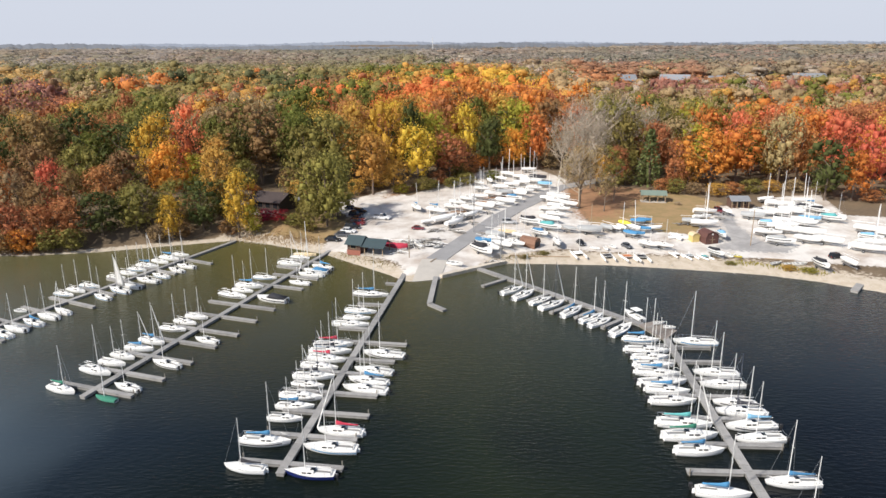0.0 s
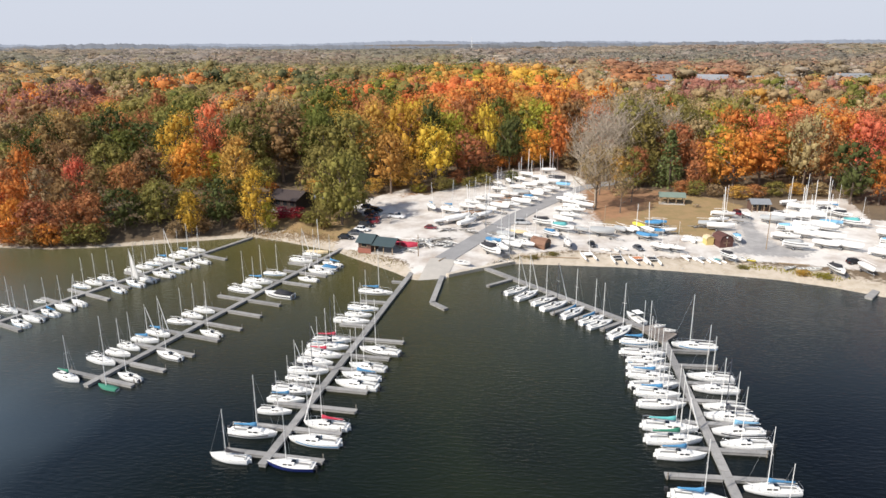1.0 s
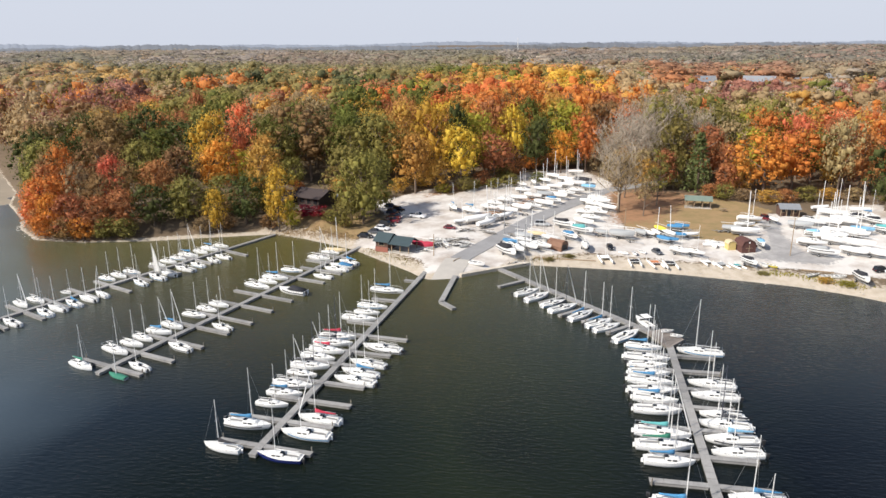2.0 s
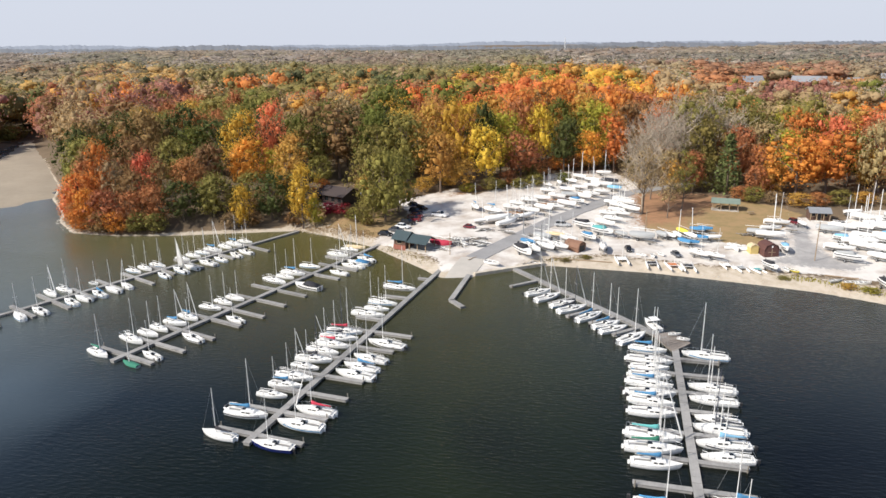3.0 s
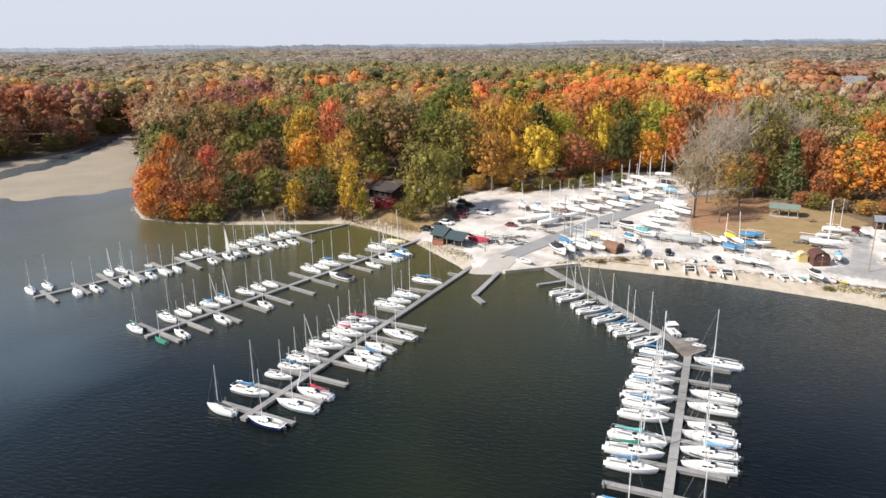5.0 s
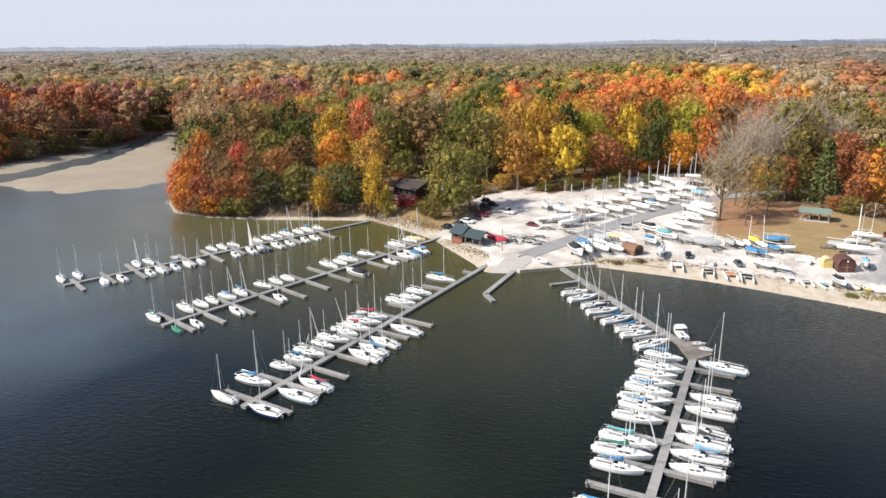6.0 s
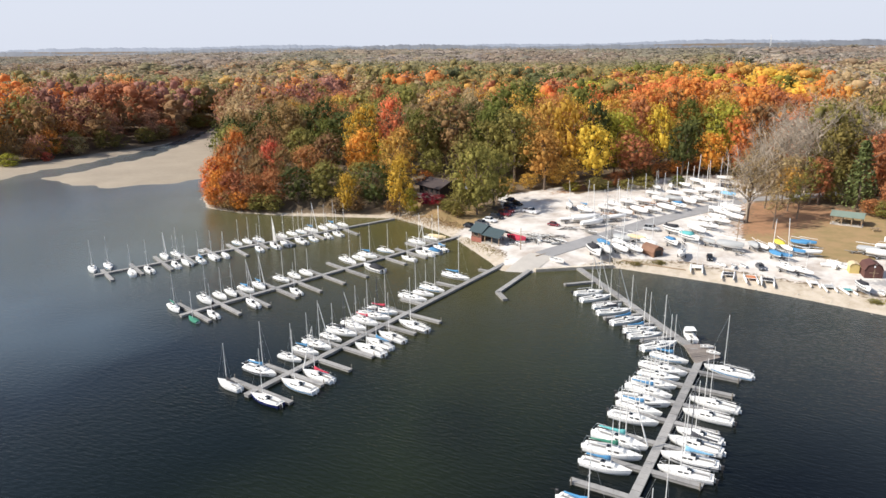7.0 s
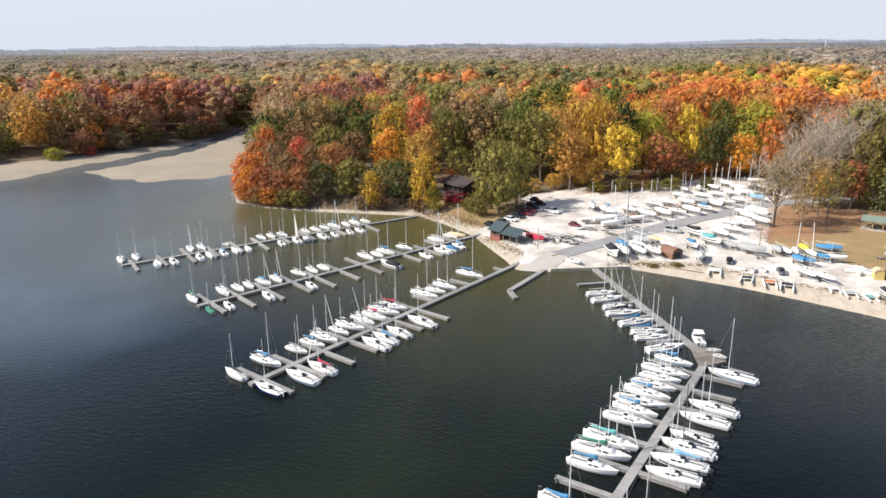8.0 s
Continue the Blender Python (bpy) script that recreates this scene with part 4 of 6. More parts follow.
E.put(1.4, 4.2, 5.8, "blue")
E.put(5.6, 4.2, 6.2)
E.put(8.0, 4.2, 5.6)
E.put(10.6, 4.3, 6.2)
E.put(13.2, 4.4, 6.0, "blue")
E.put(16.2, 4.4, 6.2)
E.put(18.5, 4.3, 5.4, "blue")
E.put(21.4, 4.3, 6.4)
E.put(27.2, 4.4, 6.2, "teal")
E.put(30.0, 4.5, 6.2, "green")
E.put(33.2, 4.3, 5.6, "blue")
E.put(41.2, 4.2, 5.2, "blue")
E.put(2.0, -4.4, 6.8)
E.put(12.8, -4.2, 6.6)
E.put(16.4, -4.0, 6.4)
E.put(21.6, -3.9, 5.8)
E.put(24.0, -3.9, 5.8, "charcoal")
E.put(27.4, -3.9, 5.8, "sky")
E.put(30.2, -4.0, 6.2)
E.put(38.9, -4.2, 6.0, "blue")
E.put(45.0, -4.0, 5.6)
for px, py, turn in ((36.0, 106.6, 10), (37.1, 104.8, -15)):
    place(dinghy, (2.8, "white"), pose(px, py, 0.6, 0, 0, turn) @ Matrix.Diagonal((0.75, 0.75, 0.75, 1)), "dinghies on the platform")

# ---- trees ----


def leaf_quads(centres, normals, size, rng):
    """Small leaf clumps: one bent four-sided scrap each, turned at random about its normal."""
    n = len(centres)
    nv = normals + rng.normal(0, 0.5, (n, 3))
    nv /= np.linalg.norm(nv, axis=1, keepdims=True) + 1e-9
    side = np.cross(nv, rng.normal(0, 1, (n, 3)))
    side /= np.linalg.norm(side, axis=1, keepdims=True) + 1e-9
    up = np.cross(nv, side)
    s = (size * rng.uniform(0.6, 1.4, n))[:, None]
    lift = nv * s * 0.35
    v = np.stack([centres - side * s, centres - up * s * 0.8 + lift, centres + side * s * rng.uniform(0.6, 1.2, (n, 1)), centres + up * s * 0.8 + lift], 1)
    return v.reshape(-1, 3), np.arange(4 * n).reshape(n, 4)


def ball(cuts):
    """A rounded lump of four-sided faces."""
    bm = bmesh.new()
    bmesh.ops.create_cube(bm, size=2)
    if cuts:
        bmesh.ops.subdivide_edges(bm, edges=bm.edges[:], cuts=cuts, use_grid_fill=True)
    v, f = np.array([v.co.normalized()[:] for v in bm.verts]), np.array([[q.index for q in g.verts] for g in bm.faces])
    bm.free()
    return v, f


BALLS = {0: ball(0), 1: ball(1)}
BALLS[2] = BALLS[1][0], np.array([f for f in BALLS[1][1] if BALLS[1][0][f][:, 2].mean() > -0.7])  # open below, for far crowns


def crown_mesh(blobs, n, size, level, rng):
    """A crown: uneven rounded boughs (x, y, z, rx, rz) with leaf clumps standing off them; clumps deep inside another bough are left out."""
    blobs = np.array(blobs)
    verts, faces, start = [], [], 0
    bv, bf = BALLS[level]
    for x, y, z, rx, rz in blobs:
        r = rng.uniform(0.3, 0.66, (len(bv), 1)) if level == 0 else rng.uniform(0.45, 0.8, (len(bv), 1))
        verts.append(bv * r * (rx, rx, rz) + (x, y, z))
        faces.append(bf + start)
        start += len(bv)
    if n:
        area = blobs[:, 3] * (blobs[:, 3] + blobs[:, 4])
        pick = rng.choice(len(blobs), n * 4, p=area / area.sum())
        d = rng.normal(0, 1, (n * 4, 3))
        d[:, 2] = d[:, 2] + 0.3
        d /= np.linalg.norm(d, axis=1, keepdims=True)
        b = blobs[pick]
        p = b[:, :3] + d * np.stack([b[:, 3], b[:, 3], b[:, 4]], -1) * rng.uniform(0.62, 1.34, (n * 4, 1))
        deep = np.zeros(len(p), bool)
        for x, y, z, rx, rz in blobs:
            deep |= ((p[:, 0] - x) / rx) ** 2 + ((p[:, 1] - y) / rx) ** 2 + ((p[:, 2] - z) / rz) ** 2 < 0.36
        v, f = leaf_quads(p[~deep][:n], d[~deep][:n], size, rng)
        verts.append(v)
        faces.append(f + start)
    return np.concatenate(verts), np.concatenate(faces)


def crown_shape(shape, rng, count=0):
    """Boughs for a crown one unit high and about 0.75 wide: 'round', 'tall', 'low' or 'loose'. They lie over a dome, largest low down, and swell out of it unevenly."""
    many, wide, low, high = {"round": (40, 0.36, 0.14, 0.97), "tall": (34, 0.29, 0.1, 0.97), "low": (40, 0.37, 0.0, 0.97), "loose": (26, 0.35, 0.3, 0.97)}[shape]
    count = count or many
    out = []
    mid, half = low + (high - low) * 0.42, (high - low) * 0.58
    size = 0.37 * wide * (30 / count) ** 0.4
    lobes = [(rng.uniform(0, 6.28), rng.uniform(-0.1, 0.7), rng.uniform(0.12, 0.34)) for _ in range(5)]
    for k in range(count):
        up = 1 - 1.62 * (k + rng.uniform(0.2, 0.8)) / count  # from the top down past the widest girth
        q = k * 2.39996 + rng.uniform(-0.35, 0.35)
        girth = math.sqrt(max(0.0, 1 - up * up))
        swell = 1 + sum(a * math.exp(-2.2 * ((math.cos(q - p)) < 0.3) - 3 * (up - h) ** 2) for p, h, a in lobes) - 0.2
        r = size * rng.uniform(0.6, 1.4) * (0.7 if shape == "loose" else 1.0)
        reach = max(0.0, swell - r / wide * 0.9) * rng.uniform(0.74, 1.12)
        out.append((wide * girth * reach * math.cos(q), wide * girth * reach * math.sin(q), mid + half * up * max(0.3, swell - r / half * 0.8), r, r * rng.uniform(0.7, 0.9)))
    if shape != "loose" and count > 4:
        out.append((0, 0, mid, wide * 0.62, half * 0.62))
    return out


def trunk_mesh(rng, lean=0.03, limbs=6, thin=1.0, spread=0.26, bare=False):
    """A tapered trunk with limbs, one unit high."""
    bm = bmesh.new()
    top = Vector((lean, -lean, 0.8))
    rod(bm, (0, 0, -0.04), (0, 0, 0.03), 0.03 * thin, 0.021 * thin, 7)
    rod(bm, (0, 0, 0.02), top * 0.5, 0.021 * thin, 0.015 * thin, 7)
    rod(bm, top * 0.5, top, 0.015 * thin, 0.004 * thin, 6)
    for k in range(limbs):
        z = 0.22 + 0.5 * k / limbs
        q = k * 2.4 + rng.uniform(-0.4, 0.4)
        p = top * (z / 0.8)
        tip = p + Vector((math.cos(q) * spread, math.sin(q) * spread, 0.14 + rng.uniform(0, 0.12)))
        rod(bm, p, tip, 0.009 * thin, 0.003 * thin, 5)
        if bare:
            for j in range(9):
                f = rng.uniform(0.25, 1)
                s = p.lerp(tip, f)
                w = s + Vector((rng.uniform(-0.14, 0.14), rng.uniform(-0.14, 0.14), rng.uniform(0.05, 0.2)))
                rod(bm, s, w, 0.0035, 0.001, 3)
                for i in range(5):
                    t = s.lerp(w, rng.uniform(0.4, 1))
                    rod(bm, t, t + Vector((rng.uniform(-0.07, 0.07), rng.uniform(-0.07, 0.07), rng.uniform(0.03, 0.1))), 0.0018, 0.0006, 3)
    return bm


tree_rng = np.random.default_rng(4)
crowns, trunks = {}, []
for shape, variants, count, leaf in (("round", 6, 1700, 0.0145), ("tall", 4, 1500, 0.0135), ("low", 4, 1600, 0.0155), ("loose", 2, 1400, 0.0105)):
    for v in range(variants):
        crowns.setdefault(shape, []).append(crown_mesh(crown_shape(shape, tree_rng), count, leaf, 0, tree_rng))
fir = []
for k in range(15):
    z = 0.1 + 0.86 * k / 15
    reach = 0.3 * (1 - z) ** 0.8 + 0.02
    for j in range(11):
        q = j * 0.57 + k * 1.1
        for f in (0.35, 0.6, 0.8, 1.0):
            fir.append((reach * f * math.cos(q), reach * f * math.sin(q), z - 0.05 * f + tree_rng.uniform(-0.01, 0.01)))
fir = np.array(fir)
crowns["fir"] = [leaf_quads(fir, np.tile((0.0, 0.0, 1.0), (len(fir), 1)) + tree_rng.normal(0, 0.2, fir.shape), 0.034, tree_rng)]
twigs = [(0.34 * math.cos(k * 2.4) * math.sqrt(k / 1600), 0.34 * math.sin(k * 2.4) * math.sqrt(k / 1600), 0.3 + 0.66 * math.sqrt(max(0, 1 - k / 1600)) * tree_rng.uniform(0.45, 1)) for k in range(1600)]
crowns["bare"] = [leaf_quads(np.array(twigs), tree_rng.normal(0, 1, (1600, 3)), 0.0065, tree_rng)]
crown_meshes, trunk_meshes = {}, {}
for shape, list_of in crowns.items():
    for v, (verts, faces) in enumerate(list_of):
        ob = sheet("crown", verts, faces, leaf_mat["grey" if shape == "bare" else "fir" if shape == "fir" else "green"])
        crown_meshes.setdefault(shape, []).append(ob.data)
        bpy.data.objects.remove(ob)
for shape in ("plain", "bare"):
    ob = part("trunk", trunk_mesh(random.Random(7), 0.03, 6 if shape == "plain" else 15, 1.0 if shape == "plain" else 0.6, 0.26 if shape == "plain" else 0.3, shape == "bare"), bark if shape == "plain" else pale_bark)
    trunk_meshes[shape] = ob.data
    bpy.data.objects.remove(ob)

WORDS = {"green": "green", "darkgreen": "dark green", "olive": "olive green", "khaki": "yellowish olive", "lime": "yellow-green", "yellow": "bright yellow", "gold": "golden", "orange": "bright orange",
         "vermilion": "orange-red", "red": "scarlet", "crimson": "deep crimson", "rust": "rust-coloured", "brown": "brown-leaved", "tan": "pale tan", "maroon": "dull maroon", "grey": "grey leafless", "fir": "dark green"}
planted = []


def tree(x, y, high, wide, colour, shape="round", name="tree"):
    """A tree of its own: trunk with limbs, and a crown of leaf clumps. wide: the crown's width in metres."""
    rng = random.Random(round(x * 31 + y * 17))
    base = 0.75 if shape not in ("fir", "bare") else 0.6
    root = new(name)
    k = wide / base * (1.0 if shape != "tall" else 1.25)
    root.matrix_basis = pose(x, y, ground_z(x, y) - 0.1, 0, 0, rng.uniform(0, 360)) @ Matrix.Diagonal((k, k, high, 1))
    stem = new("trunk", trunk_meshes["bare" if shape == "bare" else "plain"])
    crown = new("crown", rng.choice(crown_meshes[shape]))
    stem.parent = crown.parent = root
    crown.material_slots[0].link = "OBJECT"
    crown.material_slots[0].material = leaf_mat[colour]
    kind = {"fir": "conifer with drooping branches", "bare": "tree with fine bare branches", "low": "bushy tree on the shore"}.get(shape, "broad-leaved tree in autumn leaf")
    tagged(root, WORDS[colour] + " " + kind + " in the wood", "tree", "trees near the shore")
    planted.append((x, y, wide / 2))
    return root


FAR_BANK = [(-332, 122), (-290, 138), (-254, 151), (-242, 173), (-236, 195), (-234, 219), (-230, 248), (-247, 284), (-265, 320)]
# the trees along the shore and round the yard
for row in (
        (-110, 158, 15, 10, "vermilion"), (-99, 153, 12, 8.5, "rust"), (-95, 159, 13, 8.5, "brown"), (-95.5, 166, 16, 7, "red"), (-113, 166, 15, 8, "rust"), (-117, 173, 16, 9, "brown")):
    tree(*row, "low")
for row in ((-111, 157.5, 12, 7, "red"), (-105, 153.5, 12, 6.5, "orange"), (-92, 153.6, 11, 7.5, "rust"), (-101, 161, 14, 7, "tan"), (-108, 166, 18, 7, "orange"), (-91, 165, 14, 7.5, "brown"), (-117, 175, 18, 9, "brown"),
            (-29, 168.5, 20, 11, "khaki"), (-33, 172, 21, 11.5, "khaki"), (-27.5, 177, 18, 10, "khaki"), (-33, 164.5, 8, 6, "khaki")):
    tree(*row, "low")
for row in (
        (-88, 156, 12, 8.5, "rust"), (-81, 159, 12, 9.5, "darkgreen"), (-74, 162, 13, 9.5, "olive"), (-65, 160.5, 12, 5.5, "yellow"), (-59, 165, 13, 9, "darkgreen"),
        (-46.8, 164.0, 9, 4.6, "lime"), (-54, 172, 10, 7, "olive"), (-49, 179, 6, 5, "orange")):
    tree(*row, "low")
for row in (
        (-138, 196, 22, 14, "darkgreen"), (-128, 184, 18, 12, "olive"), (-117, 202, 24, 15, "brown"), (-112, 215, 24, 14, "darkgreen"), (-81, 193, 23, 11, "yellow"),
        (-72.5, 179.5, 17, 10.5, "orange"), (-84, 167, 14, 8.5, "rust"), (-82, 175, 16, 10, "brown"), (-95, 180, 18, 11, "olive"), (-105, 177, 18, 11, "brown"),
        (-54.5, 208, 25, 18, "brown"), (-47, 236, 29, 19, "green"), (-31, 203, 25, 15, "khaki"), (-20, 199, 20, 12, "gold"), (88, 202.5, 18, 14, "orange"),
        (-16.5, 214, 26, 12, "yellow"), (-9, 218, 25, 10, "darkgreen"), (-7, 206, 19, 10, "yellow"), (-14, 201, 11, 8, "gold"), (9, 228, 22, 9, "yellow"),
        (-1, 248, 27, 15, "vermilion"), (13, 262, 27, 16, "vermilion"), (16, 224, 19, 10, "darkgreen"), (3, 214, 16, 12, "rust"), (26, 237, 23, 13, "lime"),
        (24, 225, 15, 9, "orange"), (32, 226, 19, 9.5, "vermilion"), (57, 213, 21, 13, "khaki"), (66, 211, 16, 8, "rust"), (60, 238, 25, 13, "tan"),
        (86, 224, 22, 12, "vermilion"), (80, 201, 18, 15, "orange"), (74, 219, 20, 12, "tan"), (88, 228, 24, 13, "olive"), (95, 219, 22, 10, "red"),
        (104, 216, 22, 10, "rust"), (105, 184, 17, 11, "darkgreen"), (118, 186, 21, 11, "red"), (105, 200, 19, 11, "rust"), (112, 183, 15, 9, "orange"), (98, 203, 14, 7, "gold"), (71, 205, 14, 8, "rust")):
    tree(*row)
for row in ((-73, 199, 27, 9.5, "red"), (-66, 184, 14, 8, "lime"), (-77, 184, 13, 8, "brown"), (-60, 183, 19, 8.5, "gold"), (-49.8, 163.2, 19, 6.8, "yellow"), (-57.5, 173, 18, 8.5, "gold"), (47, 205, 14, 8, "tan"), (53, 204, 13, 7, "rust")):
    tree(*row, "tall")
for row in ((56, 206, 11, 7, "olive"), (69, 200, 10, 7, "rust"), (74, 203, 11, 8, "gold")):
    tree(*row, "low")
tree(62, 203, 19, 9, "fir", "fir")
for row in ((44, 211, 22, 12, "grey"), (47, 226, 24, 14, "grey"), (56, 232, 24, 15, "grey"), (66, 226, 22, 12, "grey"), (38, 216, 18, 10, "tan"), (50, 215, 22, 14, "grey"), (37.1, 181.3, 19, 11, "tan")):
    tree(*row, "bare")
for row in ((43.2, 178.2, 11, 6.5, "tan"), (40.7, 196, 16, 8, "tan"), (48.2, 188.2, 12, 7, "olive"), (44.5, 202, 13, 8, "tan"), (51, 203, 13, 8, "olive"), (46, 195, 12, 7, "gold"), (37.3, 181.6, 17, 9, "tan")):
    tree(*row, "loose")

# bushes that overhang the point and screen the back of the yard
for row in ((-121, 171.5, 8, 6, "rust"), (-118, 166, 8, 6, "orange"), (-114, 160.5, 8, 6.5, "vermilion"), (-109.5, 155.5, 7, 6.5, "rust"), (-106, 151.6, 7, 6.5, "orange"), (-100.5, 151.2, 6, 6, "brown"),
            (-95.5, 151.2, 6, 6.5, "orange"), (-90.5, 151.8, 6, 6, "olive"), (-85.5, 153, 6, 6, "olive"), (-128, 180, 9, 7, "olive"), (-134, 187, 10, 7, "olive"), (-142, 201, 10, 7, "green"),
            (67, 194.5, 4.5, 6, "olive"), (72.5, 193.6, 4, 6, "tan"), (78, 191.6, 4.2, 6.5, "gold"), (83.5, 192.6, 4, 6, "rust"), (89, 193.5, 4.6, 6.5, "khaki"), (95, 194.4, 4, 6, "gold"), (101, 193.2, 4.4, 6, "tan"), (109, 192, 4, 6, "olive"), (116, 181, 4, 6, "rust"), (123, 178, 5, 7, "gold"), (130, 175, 5, 7, "olive"), (64.5, 197, 4.5, 6, "rust"),
            (-30, 193, 5, 6, "gold"), (-25, 199, 5.5, 6, "gold"), (-19.5, 205.5, 6, 6.5, "gold"), (-5.5, 201.5, 4.5, 5.5, "khaki"), (-0.5, 208, 5, 6, "rust"), (5.5, 216, 5.5, 6.5, "khaki"), (9.5, 221.5, 5, 6, "rust"), (14, 229, 6, 7, "orange"),
            (19, 231.5, 5.5, 6.5, "rust"), (24.5, 233, 6, 7, "gold"), (30, 234.5, 6, 7, "khaki"), (36, 228, 6, 6.5, "tan"), (41.5, 219, 6, 6, "tan"), (-40, 187, 6, 6, "gold"), (-57, 171, 6, 7, "olive"), (-63, 168, 7, 7, "brown"), (-70, 167, 7, 7, "olive"), (-78, 166, 7, 7, "darkgreen")):
    bush = tree(*row, "low", "bush")
    tagged(bush, WORDS[row[4]] + " spreading bush at the wood's edge", "bush", "bushes")

# scrub along the far bank of the creek
bank_rng = random.Random(31)
for (ax, ay), (bx, by) in zip(FAR_BANK, FAR_BANK[1:]):
    for k in range(max(1, round(math.hypot(bx - ax, by - ay) / 7))):
        f = bank_rng.random()
        colour = bank_rng.choice(("olive", "rust", "khaki", "tan", "maroon", "gold", "olive"))
        wide = bank_rng.uniform(6.5, 10)
        bush = tree(ax + (bx - ax) * f - bank_rng.uniform(1, 7), ay + (by - ay) * f, wide * bank_rng.uniform(0.8, 1.25), wide, colour, "low", "bush")
        tagged(bush, WORDS[colour] + " scrub along the muddy bank of the creek", "bush", "bushes")

for x, y, high, wide, colour in ((-236, 206, 9, 9, "tan"), (-238, 175, 7, 9, "lime"), (-235, 190, 5, 4.5, "red"), (-240, 196, 13, 9, "orange"), (-246, 182, 15, 10, "brown"), (-246, 212, 15, 11, "rust"), (-243, 230, 16, 11, "maroon"), (-240, 250, 16, 11, "maroon"), (-262, 170, 15, 12, "olive")):
    tree(x, y, high, wide, colour, "low")

# the woods behind: spaced at random, the spacing widening with distance
wood_rng = np.random.default_rng(11)
cells = []
r = 148.0
while r < 1940:
    gap = 9.4 if r < 300 else 11.8 if r < 480 else 14.4 if r < 800 else 16.5 * (r / 800) ** 0.9
    for q in np.arange(-66, 38, math.degrees(gap / r)):
        cells.append((r + wood_rng.uniform(-0.45, 0.45) * gap, q + wood_rng.uniform(-0.45, 0.45) * math.degrees(gap / r), gap))
    r += gap
cells = np.array(cells)
px, py = 24 + cells[:, 0] * np.sin(np.radians(cells[:, 1])), cells[:, 0] * np.cos(np.radians(cells[:, 1]))
free = ~inside(LAKE, px, py)[0] & (inside(LAKE, px, py)[1] > np.where(px < -60, 1.5, 3))
for poly, room in ((GRAVEL, 3), (TURF, 1), (LAWN, 3), ([(-55, 168), (-34, 168), (-34, 190), (-55, 190)], 0), ([(36, 204), (42, 202), (66, 216), (64, 222), (38, 214)], 1),
                   ([(120, 485), (310, 485), (310, 590), (120, 590)], 0), ([(120, 300), (180, 300), (180, 330), (110, 325)], 0)):
    hit, d = inside(poly, px, py)
    free &= ~hit & (d > room)
free &= ~((px < -125) & (py > 165) & (py < 330) & (px + py > -10) & (inside(LAKE, px, py)[1] < 7))
free &= ~((px > -29) & (py < 152))
free &= ~((px > 40) & (py < 200) & (px < 75)) & ~((px > 75) & (py < 190))
for x, y, w in planted:
    free &= np.hypot(px - x, py - y) > w * 0.8 + 1.5
px, py, cells = px[free], py[free], cells[free]



def wood_colour(x, y, rng):
    """Which leaves a tree has: the woods change from stand to stand."""
    stand = math.sin(x / 47 + 1.3) + math.cos(y / 53 + x / 90)
    r = math.hypot(x - 24, y)
    if x < -150 and r < 430:
        names, odds = ("maroon", "brown", "olive", "rust", "orange", "tan", "gold"), (0.2, 0.12, 0.18, 0.2, 0.08, 0.14, 0.08)
    elif -150 < x < -82 and y < 225:
        names, odds = ("darkgreen", "brown", "olive", "rust", "green"), (0.3, 0.26, 0.22, 0.1, 0.12)
    elif x < -60 and r > 240:
        names, odds = ("tan", "olive", "khaki", "green", "gold", "rust", "darkgreen", "orange"), (0.2, 0.22, 0.2, 0.12, 0.07, 0.07, 0.08, 0.04)
    elif x > 55 and y < 300:
        names, odds = ("orange", "vermilion", "tan", "rust", "gold", "olive", "lime", "red", "green"), (0.13, 0.1, 0.2, 0.19, 0.09, 0.14, 0.05, 0.04, 0.06)
    elif x > 60 and r > 330:
        names, odds = ("tan", "maroon", "olive", "rust", "gold", "orange", "grey", "brown", "green"), (0.2, 0.1, 0.15, 0.14, 0.07, 0.06, 0.14, 0.08, 0.06)
    elif stand > 0.6:
        names, odds = ("orange", "vermilion", "gold", "yellow", "rust", "olive", "green", "lime", "brown"), (0.12, 0.15, 0.12, 0.12, 0.13, 0.15, 0.11, 0.04, 0.06)
    elif stand < -0.6:
        names, odds = ("green", "darkgreen", "olive", "brown", "yellow", "orange", "lime"), (0.25, 0.17, 0.24, 0.12, 0.09, 0.07, 0.06)
    else:
        names, odds = ("olive", "gold", "green", "rust", "yellow", "vermilion", "brown", "darkgreen", "lime"), (0.2, 0.13, 0.16, 0.12, 0.11, 0.08, 0.08, 0.08, 0.04)
    if r > 700:
        names, odds = ("tan", "brown", "grey", "olive", "gold", "green", "rust", "darkgreen"), (0.12, 0.1, 0.18, 0.2, 0.07, 0.16, 0.04, 0.13) if x < 20 else (0.12, 0.13, 0.2, 0.14, 0.09, 0.14, 0.05, 0.13)
    wide = 26 + r / 16 if r < 480 else 34 + r / 8
    row = int(y // (wide * 0.8))
    cell = random.Random((int((x + 13 * (row % 3)) // wide) * 7919 + row * 104729) & 0xffffff)
    first, second = cell.choices(names, odds)[0], cell.choices(names, odds)[0]
    pick = rng.random()
    if pick < (0.4 if r < 480 else 0.52 if r < 700 else 0.66):  # stands of one kind, with a second mixed in
        return first
    if pick < (0.56 if r < 480 else 0.7 if r < 700 else 0.86):
        return second
    return names[int(rng.choice(len(names), p=np.array(odds) / sum(odds)))]


